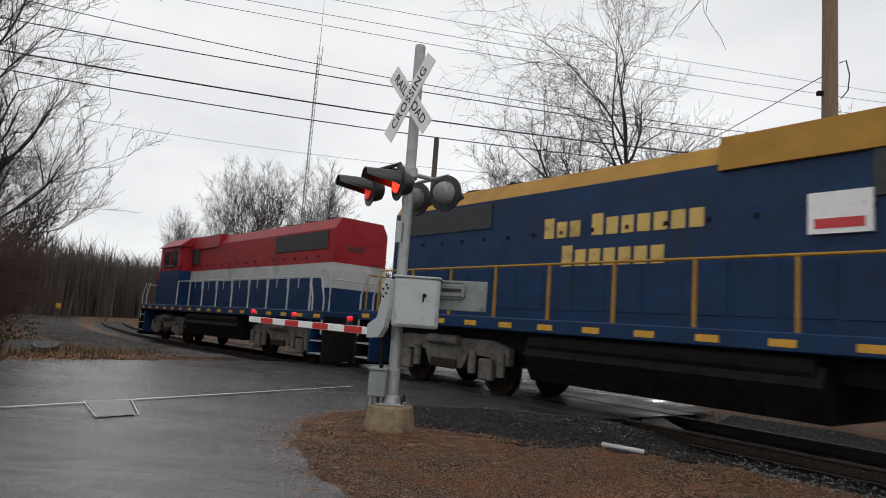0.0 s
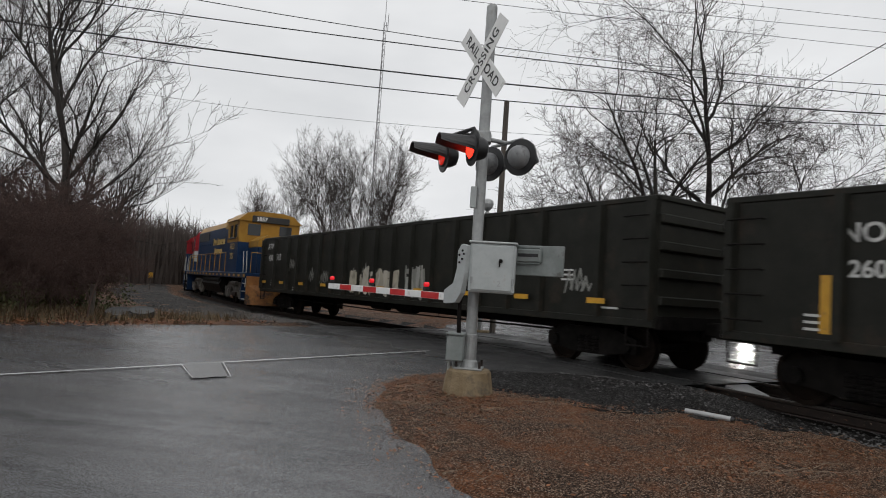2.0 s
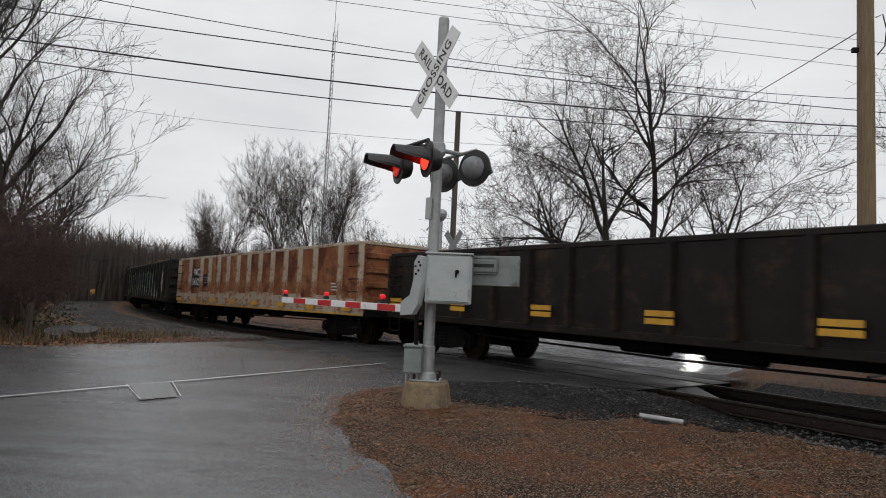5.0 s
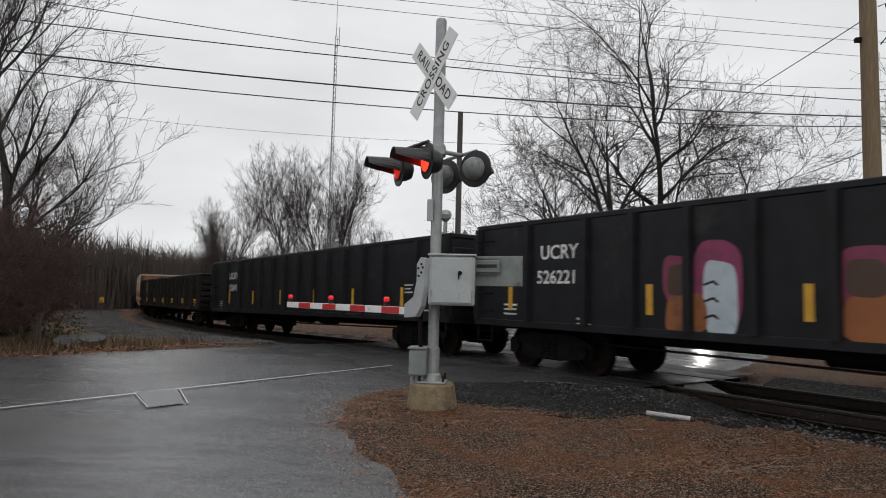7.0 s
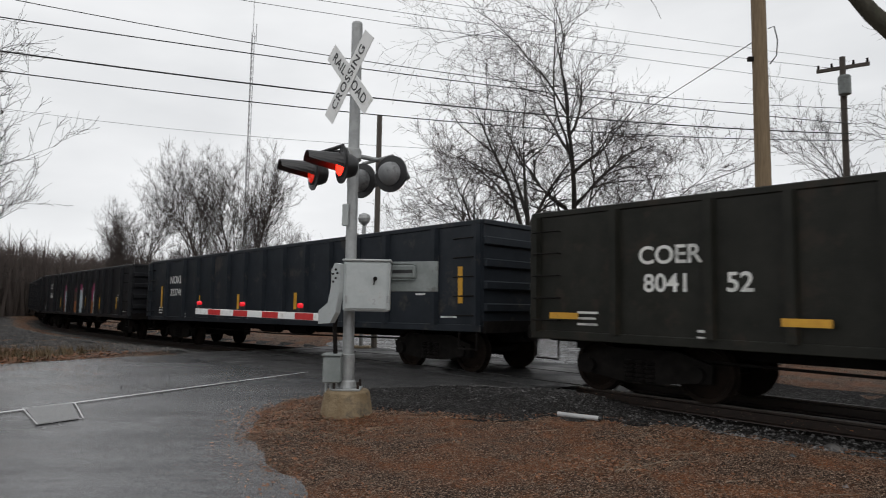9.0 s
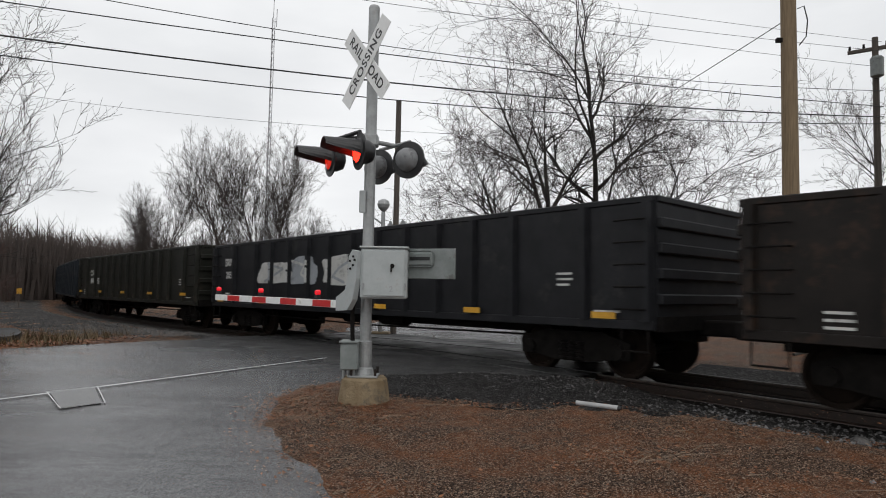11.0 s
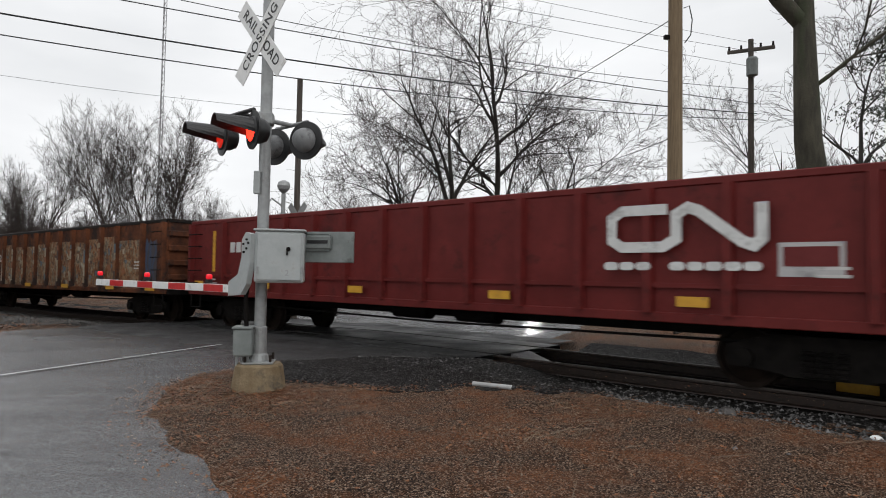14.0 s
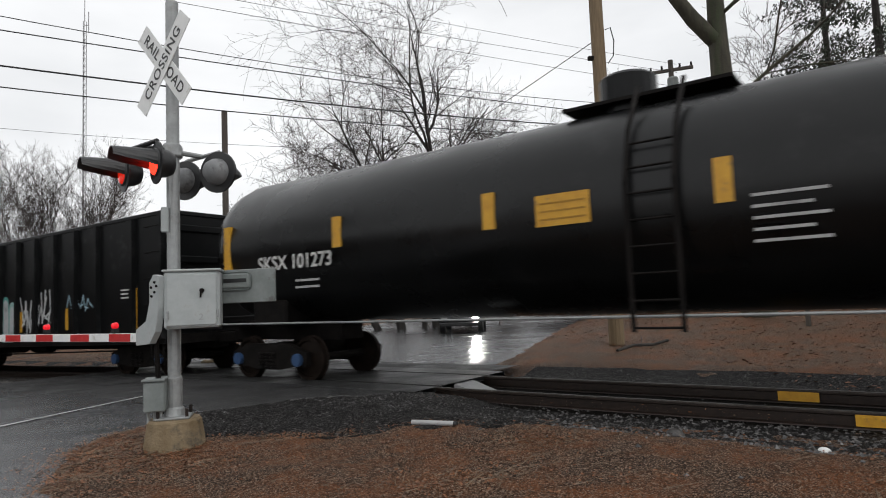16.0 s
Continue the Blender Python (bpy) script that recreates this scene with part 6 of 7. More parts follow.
def car_pose(sc, half):
    a, b = track(sc + half), track(sc - half)
    d = a - b
    return Matrix.Translation((a + b) / 2) @ Matrix.Rotation(math.atan2(d.y, d.x), 4, "Z") @ Matrix.Rotation(-math.atan2(d.z, d.xy.length), 4, "Y")


# ---- trees ----
def grow(seed, height, lean=(0, 0), spread=0.55, limbs=9, trunk=0.2, split=0.25, levels=4, fine=0.011, kids=(9, 7, 6, 5), up=0.35, main=()):
    """Tapered limbs as raw vertices and faces: (wood, twigs). main: leading limbs as (place on the trunk, bearing, rise, share of its length, share of its girth)."""
    rg = random.Random(seed)
    wood, twig = ([], []), ([], [])

    def limb(p, d, length, r, level):
        segs = (9, 8, 5, 4, 3)[level]
        sides = (9, 6, 4, 3, 3)[level]
        v, f = wood if level < 3 else twig
        pts, dirs = [p.copy()], [d.copy()]
        wob = (0.06, 0.12, 0.16, 0.2, 0.2)[level]
        for i in range(segs):
            d = (d + Vector((rg.gauss(0, wob), rg.gauss(0, wob), rg.gauss(0, wob) + (up * 0.12 if level else 0.02)))).normalized()
            p = p + d * length / segs
            pts.append(p.copy())
            dirs.append(d.copy())
        prev = None
        for i, (q, dd) in enumerate(zip(pts, dirs)):
            rr = max(fine * 0.7, r * (1 - 0.8 * i / segs))
            x = dd.orthogonal().normalized()
            y = dd.cross(x)
            ring = []
            for k in range(sides):
                a = 2 * math.pi * k / sides
                v.append(tuple(q + x * rr * math.cos(a) + y * rr * math.sin(a)))
                ring.append(len(v) - 1)
            if prev:
                for k in range(sides):
                    f.append((prev[k], prev[(k + 1) % sides], ring[(k + 1) % sides], ring[k]))
            prev = ring
        if level >= levels:
            return
        n = kids[level]
        for i in range(n):
            t = rg.uniform(split if level == 0 else 0.15, 1.0)
            if i == 0:
                t = 1.0
            j = min(segs - 1, int(t * segs))
            q = pts[j].lerp(pts[j + 1], t * segs - j) if j + 1 <= segs else pts[-1]
            dd = dirs[j]
            side = dd.orthogonal().normalized()
            side.rotate(Matrix.Rotation(rg.uniform(0, 6.28), 3, dd))
            ang = rg.uniform(0.6, 1.25) * spread * (1.25 if level else 1.0)
            nd = (dd * math.cos(ang) + side * math.sin(ang) + Vector((0, 0, up * (0.55 if level else 0.5)))).normalized()
            ln = length * (rg.uniform(0.42, 0.68) if level < 2 else rg.uniform(0.34, 0.58)) * (1.05 - 0.35 * t if level == 0 else 1.0)
            limb(q, nd, ln, max(fine, r * (1 - 0.75 * t) * 0.66), level + 1)
        for t, az, el, share_, *thin in main if level == 0 else ():
            j = min(segs - 1, int(t * segs))
            az, el = radians(az), radians(el)
            limb(pts[j].lerp(pts[j + 1], t * segs - j), Vector((math.cos(az) * math.cos(el), math.sin(az) * math.cos(el), math.sin(el))), length * share_, r * (1 - 0.7 * t) * (thin[0] if thin else 0.8), 1)

    limb(Vector((0, 0, -0.15)), Vector((lean[0], lean[1], 1)).normalized(), height * 0.72, trunk, 0)
    return wood, twig


def tree_mesh(name, parts_, material):
    me = bpy.data.meshes.new(name)
    me.from_pydata(parts_[0], [], parts_[1])
    for p_ in me.polygons:
        p_.use_smooth = True
    me.materials.append(material)
    return me


def plant(name, label, category, seed, bark=None, twigs=None, group="", m=None, **kw):
    wood, twig = grow(seed, **kw)
    t = thing(name, label, category, group, m=m)
    for nm, pr, mt in (("trunk", wood, bark or M_BARK), ("crown", twig, twigs or M_TWIG)):
        o = new(nm, tree_mesh(nm, pr, mt))
        o.parent = t
    return t


def stand(x, y, rot=0, sc=1.0, z=None):
    return Matrix.Translation((x, y, (ground_z(x, y) if z is None else z) - 0.05)) @ Matrix.Rotation(radians(rot), 4, "Z")


def spread_copies(t, places):
    for x, y, rot, sc in places:
        c = copy_thing(t, stand(x, y, rot))
        c.scale = (sc, sc, sc * random.uniform(0.93, 1.07))


# verge trees by the far road edge and the curve
ltree = plant("bare_tree", "bare many-branched roadside tree", "tree", 22, m=stand(-15.0, 10.9), height=14.2, spread=0.5, trunk=0.19, kids=(11, 8, 6, 5), fine=0.008, split=0.15, up=0.3,
              main=((0.2, 40, 28, 0.36, 0.45), (0.3, 48, 42, 0.38, 0.45), (0.24, 215, 30, 0.4, 0.45), (0.38, 222, 52, 0.4, 0.6), (0.42, 38, 60, 0.38, 0.6), (0.15, 60, 16, 0.34, 0.35)))
ltree2 = plant("bare_tree", "bare many-branched roadside tree", "tree", 27, m=stand(-19.5, 9.2, 80), height=14.0, spread=0.58, trunk=0.22, kids=(13, 8, 6, 4), fine=0.008, split=0.12, up=0.4)
spread_copies(ltree, [(-21.5, 13.5, 140, 0.95), (-23.5, 20, 40, 0.9), (-26.5, 26, 250, 0.85)])
spread_copies(ltree2, [(-28.5, 31, 300, 0.75)])
# clumps beyond the curve
mid = plant("bare_tree", "bare grey-brown tree in a far clump", "tree", 33, bark=M_TWIG, m=stand(-20.5, 56.0), height=15.0, spread=0.5, trunk=0.15, kids=(16, 8, 6, 5), fine=0.011, split=0.05, up=0.38)
spread_copies(mid, [(-17.0, 58, 90, 0.98), (-23.6, 58, 200, 0.92), (-14.2, 57, 280, 0.86), (-18.5, 60, 10, 1.0), (-30.5, 62, 150, 0.82), (-33.5, 66, 50, 0.72), (-11.8, 59, 30, 0.6), (-25.5, 52, 310, 0.55), (-27.5, 49, 120, 0.45)])
# trees across the track
ta = plant("bare_tree", "bare leaning tree with drooping side branches", "tree", 41, m=stand(6.9, 25.2), height=13.5, lean=(-0.1, 0.0), spread=0.72, trunk=0.26, kids=(4, 10, 8, 6), fine=0.009, split=0.7, up=0.02,
           main=((0.52, 178, 48, 0.75), (0.58, 15, 74, 0.5), (0.45, 186, 14, 0.72), (0.66, 172, 68, 0.5), (0.34, 188, -4, 0.62)))
tb = plant("bare_tree", "tall bare tree with fine upright twigs", "tree", 47, m=stand(8.75, 25.4), height=20.5, lean=(0.035, 0), spread=0.62, trunk=0.23, kids=(5, 7, 7, 5), fine=0.009, split=0.5, up=0.1,
           main=((0.48, 5, 42, 0.42), (0.44, 175, 55, 0.36), (0.6, 0, 48, 0.4), (0.66, 185, 50, 0.26), (0.74, 8, 55, 0.3), (0.38, 100, 40, 0.3)))
tb2 = plant("bare_tree", "slim dark-stemmed bare tree beside a taller one", "tree", 49, m=stand(8.0, 25.0), height=12.5, lean=(0.01, 0), spread=0.55, trunk=0.15, kids=(6, 7, 6, 4), fine=0.009, split=0.5, up=0.12)
tc = plant("bare_tree", "slender bare tree leaning over the verge", "tree", 53, m=stand(10.1, 24.6), height=11.0, lean=(0.5, 0.0), spread=0.6, trunk=0.18, kids=(6, 9, 8, 6), fine=0.009, split=0.55, up=0.12,
           main=((0.5, 165, 70, 0.42), (0.62, 10, 28, 0.4), (0.45, 30, 80, 0.3)))
spread_copies(tc, [(5.9, 25.6, 180, 1.1)])
spread_copies(mid, [(2, 44, 10, 0.5), (8, 46, 100, 0.5), (14, 48, 60, 0.5), (20, 46, 200, 0.5), (27, 44, 300, 0.5), (-3, 50, 90, 0.45), (33, 31, 20, 0.6), (36, 25, 170, 0.7)])
big = plant("oak_tree", "large bare oak with a thick forked greenish trunk", "tree", 62, bark=M_BARK2, m=stand(15.2, 9.3), height=22.0, lean=(-0.2, 0.02), spread=0.6, trunk=0.52, kids=(4, 8, 7, 6), fine=0.01, split=0.75, up=0.1,
            main=((0.55, 168, 48, 0.55, 0.85), (0.6, 5, 76, 0.5, 0.7), (0.42, -15, 40, 0.4, 0.2), (0.8, 185, 22, 0.6, 0.45), (0.88, 170, 14, 0.6, 0.4), (0.6, -40, 30, 0.4, 0.3)))
spread_copies(tb2, [(18.4, 11.3, 60, 1.0), (21.5, 19.5, 160, 0.85)])

# dark conifers
def conifer(m):
    rg = random.Random(71)
    t = thing("pine_tree", "dark evergreen pine with drooping boughs", "tree", m=m)
    part("trunk", ntube((0, 0, -0.2), (0, 0, 17), 0.24, 0.03, n=9), M_BARK, t)
    v, f = [], []
    for i in range(150):
        z = rg.uniform(3.5, 16.5)
        a, ln = rg.uniform(0, 6.28), (17.5 - z) * 0.2 + rg.uniform(0.6, 1.4)
        for k in range(80):
            q = rg.uniform(0.25, 1) * ln
            x, y, zz = q * math.cos(a) + rg.gauss(0, 0.13), q * math.sin(a) + rg.gauss(0, 0.13), z - q * 0.18 + rg.gauss(0, 0.1)
            b, s_ = rg.uniform(0, 6.28), rg.uniform(0.07, 0.15)
            n = len(v)
            v.extend([(x, y, zz), (x + s_ * math.cos(b), y + s_ * math.sin(b), zz - 0.08), (x + s_ * 0.5 * math.cos(b + 0.7), y + s_ * 0.5 * math.sin(b + 0.7), zz + 0.04)])
            f.append((n, n + 1, n + 2))
    o = new("foliage", tree_mesh("foliage", (v, f), M_NEEDLE))
    o.parent = t
    return t


pine = conifer(stand(20.9, 9.4))
spread_copies(pine, [(22.5, 13.0, 90, 1.0), (24.0, 8.0, 200, 0.9)])

# thickets
SIGNAL_SIDE = math.copysign(1, track_sd(0, 0)[1])


def clear_of_line(x, y, rot, sc):
    s, off = track_sd(x, y)
    return abs(off) > (7.2 if off * SIGNAL_SIDE > 0 else 4.8) + 1.2 * sc


bush = plant("thicket_shrub", "tangled red-brown leafless shrub", "shrub", 81, bark=M_SHRUB, twigs=M_SHRUB, m=stand(-13.2, 9.0), height=4.2, spread=0.9, trunk=0.03, kids=(16, 8, 6, 4), fine=0.007, split=0.02, up=0.25)
rb = random.Random(9)
pl_ = [(-12.4 - rb.uniform(0, 9), 7.6 + rb.uniform(0, 6.5), rb.uniform(0, 360), rb.uniform(0.45, 0.8)) for _ in range(56)]
pl_ += [(-12.2 - rb.uniform(0, 4), 12 + rb.uniform(0, 4), rb.uniform(0, 360), rb.uniform(0.6, 0.95)) for _ in range(14)]
pl_ += [(-14 - 0.56 * q - rb.uniform(1.2, 5), 13 + q + rb.uniform(-1, 1), rb.uniform(0, 360), rb.uniform(0.7, 1.25)) for q in np.linspace(2, 34, 30)]
pl_ += [(-6.5 - 0.52 * q + rb.uniform(0, 3.5), 24 + q + rb.uniform(-1, 1), rb.uniform(0, 360), rb.uniform(0.55, 1.0)) for q in np.linspace(0, 34, 22)]
pl_ += [(rb.uniform(-6, 4), rb.uniform(33, 42), rb.uniform(0, 360), rb.uniform(0.5, 0.9)) for _ in range(14)]
pl_ += [(rb.uniform(6, 19), rb.uniform(24, 30), rb.uniform(0, 360), rb.uniform(0.5, 0.85)) for _ in range(16)]
pl_ += [(rb.uniform(16, 30), rb.uniform(8, 22), rb.uniform(0, 360), rb.uniform(0.4, 0.8)) for _ in range(12)]
for _ in range(34):
    p_ = track(rb.uniform(9, 48), SIGNAL_SIDE * rb.uniform(8.6, 14))
    pl_.append((p_.x, p_.y, rb.uniform(0, 360), rb.uniform(0.5, 0.85)))
spread_copies(bush, [q for q in pl_ if clear_of_line(*q)])
v, f = [], []
for _ in range(7000):
    x, y = -12.2 - rb.uniform(0, 6.5), 6.0 + rb.uniform(0, 5.5)
    z = ground_z(x, y) + abs(rb.gauss(0, 0.55))
    a, s_ = rb.uniform(0, 6.28), rb.uniform(0.04, 0.1)
    n = len(v)
    v.extend([(x, y, z), (x + s_ * math.cos(a), y + s_ * math.sin(a), z + 0.03), (x + s_ * math.cos(a + 0.9), y + s_ * math.sin(a + 0.9), z - 0.05)])
    f.append((n, n + 1, n + 2))
stuff("undergrowth", v, f, M_GREEN, "olive green undergrowth beneath the thicket", "undergrowth")


# distant woods as low ragged ridges of fine uprights
def ridge(name, x0, y0, x1, y1, h0, h1, base, seed, n=5200, hill=0.0):
    rg = random.Random(seed)
    v, f = [], []
    for _ in range(n):
        t = rg.random()
        x, y = x0 + (x1 - x0) * t + rg.gauss(0, 2.0), y0 + (y1 - y0) * t + rg.gauss(0, 3.0)
        env = 0.72 + 0.28 * noise.noise((t * 22, seed, 0)) + 0.12 * noise.noise((t * 70, seed, 2))
        h = (h0 + (h1 - h0) * t) * env * rg.uniform(0.45, 1.0)
        z0 = base + hill * math.sin(math.pi * t)
        a, w = rg.uniform(0, 3.14), h * rg.uniform(0.012, 0.03)
        lx, ly = rg.gauss(0, 0.05) * h, rg.gauss(0, 0.05) * h
        k = len(v)
        v.extend([(x - w * math.cos(a), y - w * math.sin(a), z0), (x + w * math.cos(a), y + w * math.sin(a), z0), (x + lx, y + ly, z0 + h)])
        f.append((k, k + 1, k + 2))
        for q in range(3):
            tt = rg.uniform(0.35, 0.85)
            bx, by, bz = x + lx * tt, y + ly * tt, z0 + h * tt
            b, ln = rg.uniform(0, 6.28), h * rg.uniform(0.12, 0.3)
            k = len(v)
            ex, ey = ln * 0.6 * math.cos(b), ln * 0.6 * math.sin(b)
            v.extend([(bx, by, bz), (bx, by, bz + w * 0.9), (bx + ex, by + ey, bz + ln)])
            f.append((k, k + 1, k + 2))
    stuff(name, v, f, M_WOODS, "far band of bare grey-brown woods", "woods")


ridge("far_woods", -120, 150, 10, 120, 15, 12, -0.5, 3)
ridge("far_woods", -34, 95, 62, 92, 14, 15.5, -0.5, 4, 9000)
ridge("far_woods", 20, 92, 120, 30, 15, 17, -0.3, 5, 9000, hill=3.0)
ridge("far_woods", 25, 33, 58, -6, 11, 16, -0.3, 8, 5200)
ridge("far_woods", -75, 95, -30, 85, 13, 12, -0.6, 6, 6000)
ridge("far_woods", -42, 12, -38, 60, 11, 10, -0.4, 7, 5000)

# ---- poles, wires, mast, far signal ----
pole = thing("utility_pole", "tall tan wooden utility pole with a service cable loop", "utility pole", m=stand(9.2, 7.3))
part("shaft", ntube((0, 0, -0.5), (0, 0, 13.5), 0.2, 0.16, n=14), M_POLE, pole)
part("cable_loop", polyline(bmesh.new(), [(0.17, -0.1, 8.2), (0.3, -0.15, 8.25), (0.38, -0.15, 7.9), (0.34, -0.15, 7.5), (0.2, -0.1, 7.3)], 0.015, 5), M_WIRE, pole)
part("bracket", nbox(-0.3, -0.15, -0.05, 0.05, 7.4, 7.5), M_DARKSTEEL, pole)
dpole = thing("wooden_post", "slim dark wooden pole beyond the track", "pole", m=stand(-0.63, 13.0))
part("shaft", ntube((0, 0, -0.5), (0, 0, 7.8), 0.105, 0.09, n=10), M_POLE2, dpole)
tp = thing("transformer_pole", "dark utility pole with a crossarm and a grey transformer", "utility pole", m=stand(18.97, 18.3, -35))
part("shaft", ntube((0, 0, -0.5), (0, 0, 11.75), 0.16, 0.12, n=10), M_POLE2, tp)
part("crossarm", nbox(-0.98, 0.98, -0.06, 0.06, 11.2, 11.35, bevel=0.01), M_POLE2, tp)
part("transformer", lathe(bmesh.new(), [(0.1, 9.95), (0.24, 10.0), (0.25, 10.75), (0.2, 10.82)], 16, Matrix.Translation((0.05, -0.3, 0))), M_CASTING, tp, "grey can transformer")
for x in (-0.9, -0.4, 0.4, 0.9):
    part("insulator", lathe(bmesh.new(), [(0.03, 11.35), (0.06, 11.4), (0.04, 11.47), (0.05, 11.53)], 10, Matrix.Translation((x, 0, 0))), M_DARKSTEEL, tp)


def wire(name, p, q, sag, r, label="black overhead cable sagging between poles"):
    bm = bmesh.new()
    p, q = Vector(p), Vector(q)
    pts = []
    for i in range(25):
        t = i / 24
        c = p.lerp(q, t)
        c.z -= sag * 4 * t * (1 - t)
        pts.append(c)
    polyline(bm, pts, r, 5)
    return tagged(finish(name, bm, M_WIRE), label, "cable", "overhead cables")


TPX = (19.2, 18.2)
for za, zb_, sag, r in ((12.43, 9.98, 1.97, 0.013), (9.84, 9.31, 0.76, 0.017), (9.4, 8.87, 1.26, 0.024), (9.2, 8.58, 1.57, 0.017), (10.83, 10.98, 0.5, 0.009), (11.28, 11.68, 0.72, 0.009), (11.49, 12.07, 0.5, 0.008)):
    wire("overhead_cable", (-34, 2.0, za), (*TPX, zb_), sag, r)
wire("overhead_cable", (9.2, 7.3, 8.1), (2.5, 27, 6.2), 0.3, 0.012)
wire("overhead_cable", (-34, 36, 15.0), (12, 34, 11.6), 0.8, 0.012, "thin far overhead cable against the sky")
wire("overhead_cable", (9.2, 7.3, 5.0), (12.8, 26, 7.3), 0.2, 0.012)

tower = thing("radio_mast", "slender guyed lattice radio mast in the distance", "radio mast", m=Matrix.Translation((-28.1, 95.7, 0)))
for a in (0, 120, 240):
    x, y = 0.26 * math.cos(radians(a)), 0.26 * math.sin(radians(a))
    part("leg", ntube((x, y, 0), (x, y, 46), 0.05, n=5), M_STEELTOWER, tower)
bm = bmesh.new()
for i in range(44):
    for a in (0, 120, 240):
        x0, y0 = 0.26 * math.cos(radians(a)), 0.26 * math.sin(radians(a))
        x1, y1 = 0.26 * math.cos(radians(a + 120)), 0.26 * math.sin(radians(a + 120))
        tube(bm, (x0, y0, i + 0.5), (x1, y1, i + 1.5), 0.025, n=4)
part("lattice", bm, M_STEELTOWER, tower)
part("whip_antenna", ntube((0, 0, 46), (0, 0, 56), 0.06, 0.03, n=5), M_STEELTOWER, tower)
part("side_antenna", ntube((0.55, 0, 44.5), (0.55, 0, 47.6), 0.06, n=5), M_STEELTOWER, tower)
part("antenna_bracket", ntube((0, 0, 45.4), (0.55, 0, 45.4), 0.05, n=5), M_STEELTOWER, tower)

fs = thing("crossing_signal", "far crossing signal mast with bell and crossbuck back", "crossing signal", m=Matrix.Translation((-1.0, 12.45, -0.22)))
part("mast", ntube((0, 0, -0.2), (0, 0, 4.0), 0.065, n=12), M_ALU, fs)
bm = lathe(bmesh.new(), [(0.03, 4.0), (0.08, 4.04), (0.17, 4.14), (0.2, 4.25), (0.17, 4.36), (0.06, 4.42)], 18)
part("bell", bm, M_ALU, fs, "round grey crossing bell")
for ang in (48, -48):
    bm = nbox(-0.6, 0.6, -0.115, 0.115, -0.004, 0.004)
    bmesh.ops.transform(bm, matrix=frame_m(Vector((0.35, 0, 3.25)) + Vector((0.0, 0.0, 0)) - FV * (0.1 if ang > 0 else 0.115), FV) @ pose(0, 0, 0, 0, 0, ang), verts=bm.verts)
    part("blade", bm, M_ALU, fs, "bare metal back of a crossbuck blade")
part("side_arm", polyline(bmesh.new(), [(0, 0, 3.6), (-0.35, 0, 3.85), (-0.45, 0, 3.7)], 0.03, 6), M_ALU, fs)
part("foundation", nbox(-0.3, 0.3, -0.3, 0.3, -0.3, 0.2, bevel=0.03), M_CONC, fs)

# ---- small things on the ground ----
stick = thing("white_pipe", "short pale plastic pipe lying in the gravel", "pipe", m=Matrix.Translation((2.72, -0.24, ground_z(2.72, -0.24) + 0.035)) @ pose(0, 0, 0, 0, 0, -35))
bm = ntube((-0.25, 0, 0), (0.25, 0, 0), 0.028, n=12, caps=False)
po = part("pipe", bm, M_PLATE, stick)
po.modifiers.new("thick", "SOLIDIFY").thickness = 0.006
part("dark_end", ntube((0.25, 0, 0), (0.29, 0, -0.005), 0.027, n=12), M_BLACK, stick)
vp = thing("verge_post", "short weathered wooden post at the road edge", "post", m=stand(-10.6, 7.1))
part("shaft", nbox(-0.06, 0.06, -0.05, 0.05, -0.2, 0.85, bevel=0.012), M_POLE2, vp)
for x, y, r in ((-9.7, 7.0, 0.34), (-9.3, 7.3, 0.3)):
    ty = thing("discarded_tyre", "old black tyre lying in leaves at the road edge", "tyre", "discarded tyres", m=stand(x, y) @ pose(0, 0, 0.16, 14, 8, 0))
    bm = lathe(bmesh.new(), [(r - 0.12, -0.09), (r, -0.1), (r + 0.03, 0), (r, 0.1), (r - 0.12, 0.09)], 24)
    part("tread", bm, M_BLACK, ty)
for x, y, r, lab, mt in ((4.9, -1.55, 0.09, "dark angular stone in the ballast", M_BALLAST), (5.8, -2.45, 0.055, "pale round stone on the soil", M_WHITE), (-9.1, 6.3, 0.13, "pale stone at the road edge", M_CONC)):
    bm = bmesh.new()
    bmesh.ops.create_icosphere(bm, subdivisions=2, radius=r)
    for vv in bm.verts:
        vv.co *= 1 + 0.25 * noise.noise(vv.co * 9)
        vv.co.z *= 0.65
    o = finish("stone", bm, mt)
    o.location = (x, y, ground_z(x, y) + r * 0.35)
    tagged(o, lab, "stone")
log = thing("fallen_branch", "fallen grey branch on the leafy bank", "branch", m=stand(9.2, 6.2, 25))
part("stem", polyline(bmesh.new(), [(-0.9, 0, 0.1), (-0.2, 0.08, 0.16), (0.5, 0, 0.13), (1.0, -0.1, 0.2)], 0.035, 7), M_BARK, log)
part("side_twig", polyline(bmesh.new(), [(0.1, 0.05, 0.15), (0.5, 0.3, 0.3)], 0.015, 6), M_BARK, log)
ym = thing("yellow_marker", "small yellow marker post by the track", "marker", m=stand(-24.5, 30.5))
part("stake", ntube((0, 0, -0.2), (0, 0, 1.0), 0.03), M_POLE2, ym)
part("plate", nbox(-0.15, 0.15, -0.02, 0.02, 0.9, 1.25, bevel=0.005), M_YELLOW, ym)


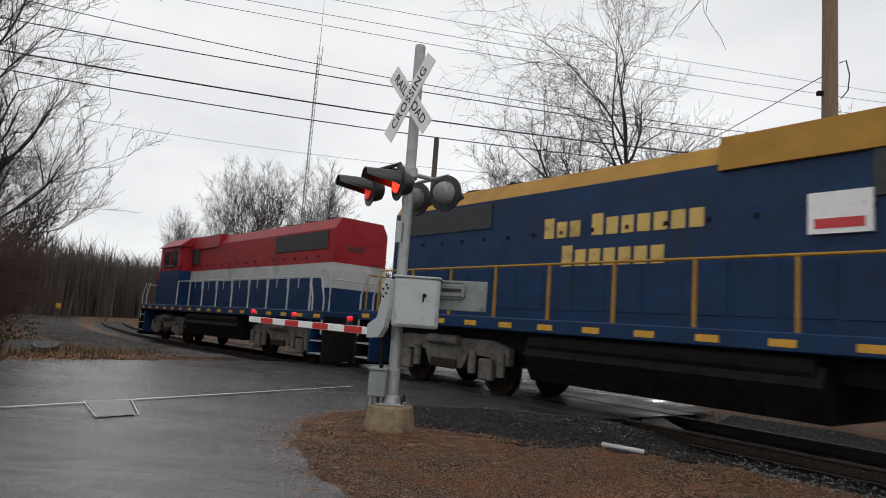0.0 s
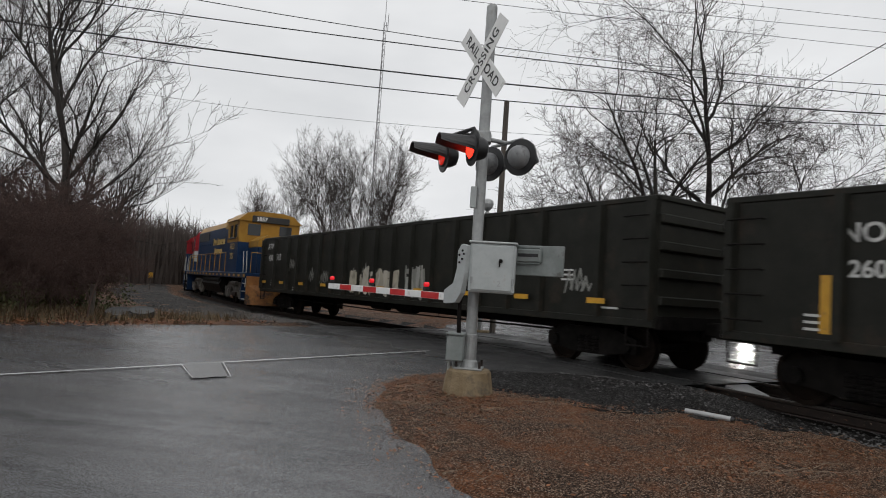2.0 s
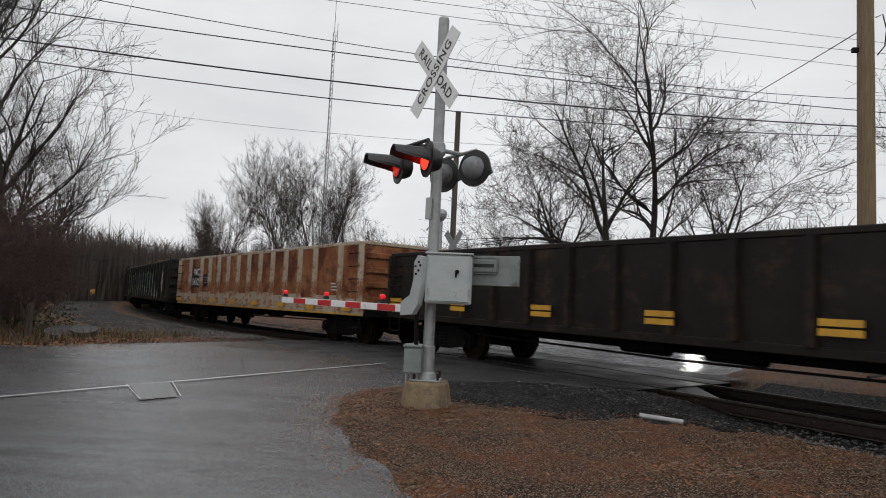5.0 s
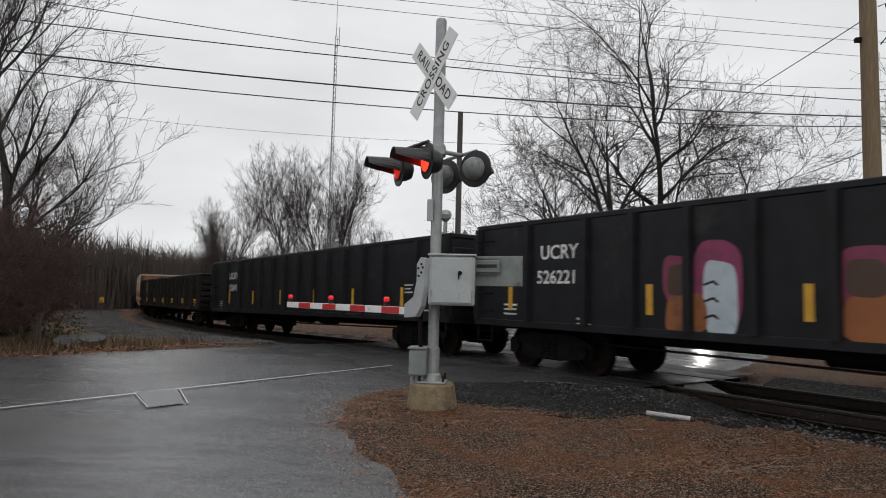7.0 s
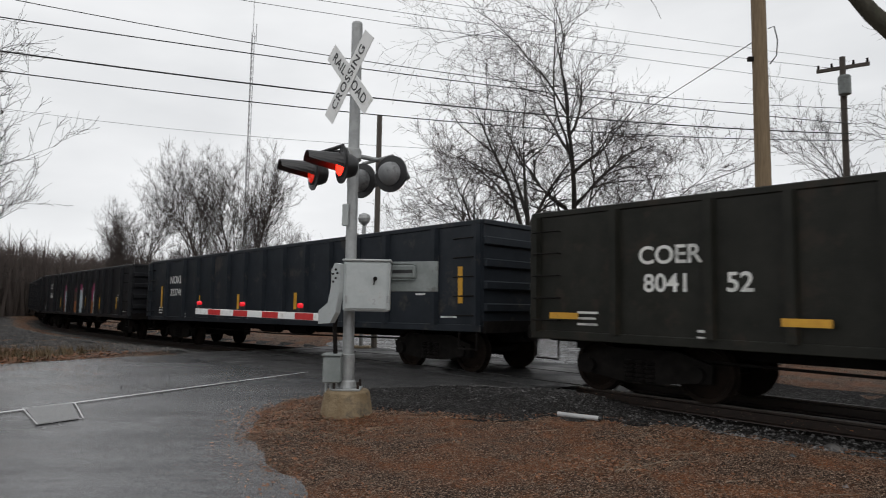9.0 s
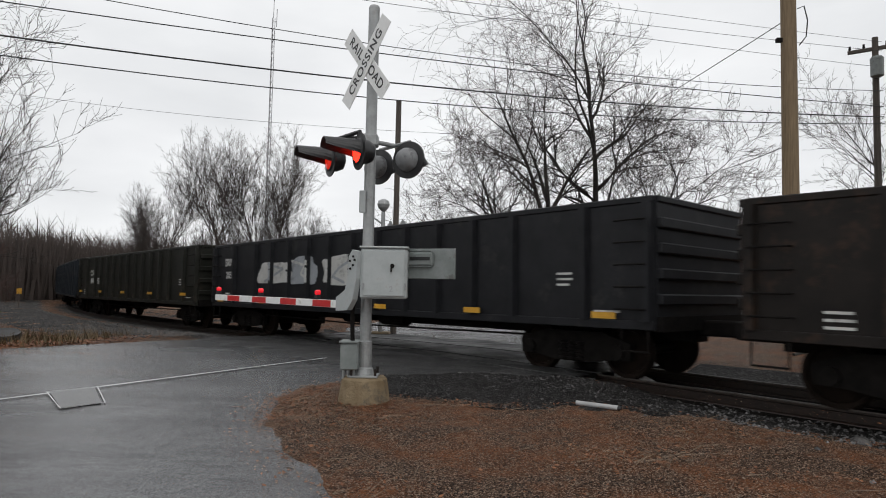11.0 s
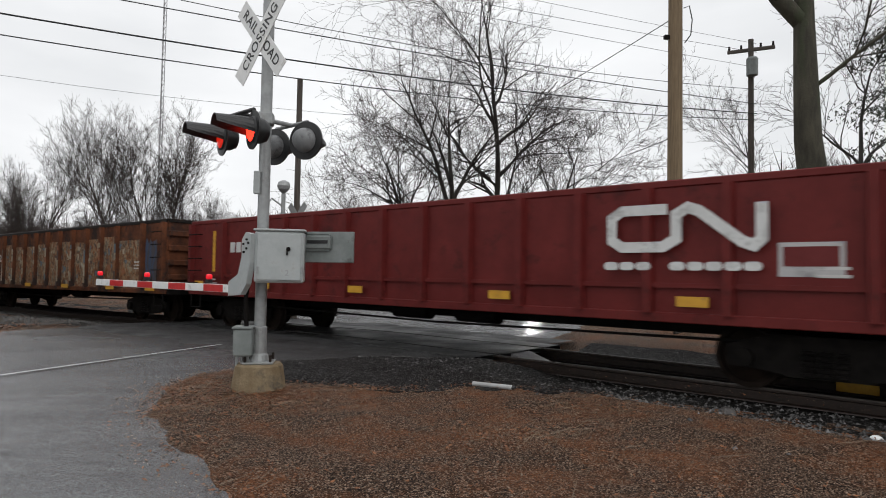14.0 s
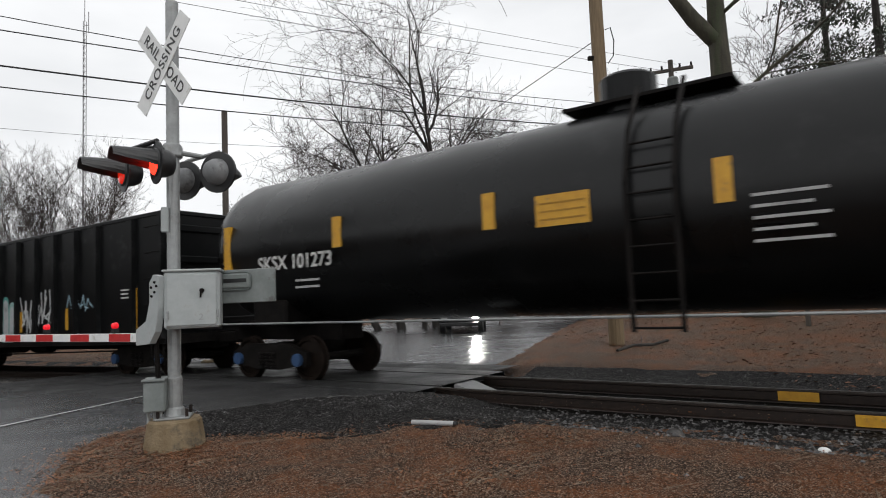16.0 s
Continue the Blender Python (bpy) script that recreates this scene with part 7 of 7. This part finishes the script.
def motor_car(name, label, m, body, lit):
    car = thing(name, label, "car", m=m)
    bm = prism(bmesh.new(), [(-2.2, 0.35), (2.15, 0.35), (2.25, 0.6), (2.1, 0.85), (1.1, 1.0), (-1.9, 1.05), (-2.25, 0.9), (-2.28, 0.5)], "y", -0.88, 0.88)
    bmesh.ops.bevel(bm, geom=list(bm.edges), offset=0.05, segments=2, affect="EDGES")
    part("body", bm, body, car)
    bm = prism(bmesh.new(), [(-1.9, 1.02), (1.05, 0.98), (0.35, 1.48), (-1.3, 1.5)], "y", -0.78, 0.78)
    bmesh.ops.bevel(bm, geom=list(bm.edges), offset=0.05, segments=2, affect="EDGES")
    part("cabin_glass", bm, M_GLASS, car)
    part("roof", nbox(-1.25, 0.3, -0.74, 0.74, 1.47, 1.53, bevel=0.02), body, car)
    for x in (-1.4, 1.35):
        for y in (-0.82, 0.82):
            bm = lathe(bmesh.new(), [(0.18, -0.1), (0.33, -0.1), (0.335, 0.1), (0.18, 0.1)], 20, Matrix.Translation((x, y, 0.33)) @ pose(0, 0, 0, 90, 0, 0))
            w_ = part("wheel", bm, M_BLACK, car)
            part("rim", lathe(bmesh.new(), [(0.05, -0.105), (0.2, -0.095), (0.2, 0.095), (0.05, 0.105)], 16, Matrix.Translation((x, y, 0.33)) @ pose(0, 0, 0, 90, 0, 0)), M_ALU, w_)
    for y in (-0.66, 0.66):
        part("headlight", nbox(2.12, 2.27, y - 0.12, y + 0.12, 0.63, 0.77, bevel=0.02), M_HEADLIGHT if lit and y > 0 else M_PLATE, car, "glowing headlight" if lit and y > 0 else "")
    part("grille", nbox(2.2, 2.29, -0.4, 0.4, 0.5, 0.68, bevel=0.01), M_BLACK, car)
    part("bumper", nbox(2.1, 2.32, -0.85, 0.85, 0.32, 0.48, bevel=0.03), M_BLACK, car)
    return car


M_CARWHITE = mat("white_car_paint", (0.6, 0.6, 0.6), rough=0.25, coat=0.5)
motor_car("waiting_car", "dark car waiting beyond the track with headlights on", Matrix.Translation((8.9, 20.5, 0.0)) @ pose(0, 0, 0, 0, 0, 239 + 11), M_CARPAINT, True)
motor_car("parked_car", "white car standing beyond the track", Matrix.Translation((15.2, 14.5, 0.75)) @ pose(0, 0, 0, 0, 0, 200), M_CARWHITE, False)
rail_ = thing("guard_rail", "galvanised roadside guard rail on the leafy bank", "guard rail", m=stand(16.5, 4.5, -40))
for x in (-3, -1, 1, 3):
    part("post", nbox(x - 0.06, x + 0.06, -0.05, 0.05, -0.3, 0.75), M_POLE2, rail_)
bm = prism(bmesh.new(), [(-0.09, 0.45), (-0.05, 0.45), (-0.1, 0.53), (-0.05, 0.6), (-0.1, 0.67), (-0.05, 0.75), (-0.09, 0.75), (-0.14, 0.67), (-0.09, 0.6), (-0.14, 0.53)], "x", -3.4, 3.4)
part("beam", bm, M_ALU, rail_)


def motions():
    for car, front, length, half in TRAIN:
        rows = []
        for i in range(33):
            t = i * 0.5
            rows.append((t, car_pose(front - length / 2 + SPEED * t, half)))
        walk(car, rows)


motions()
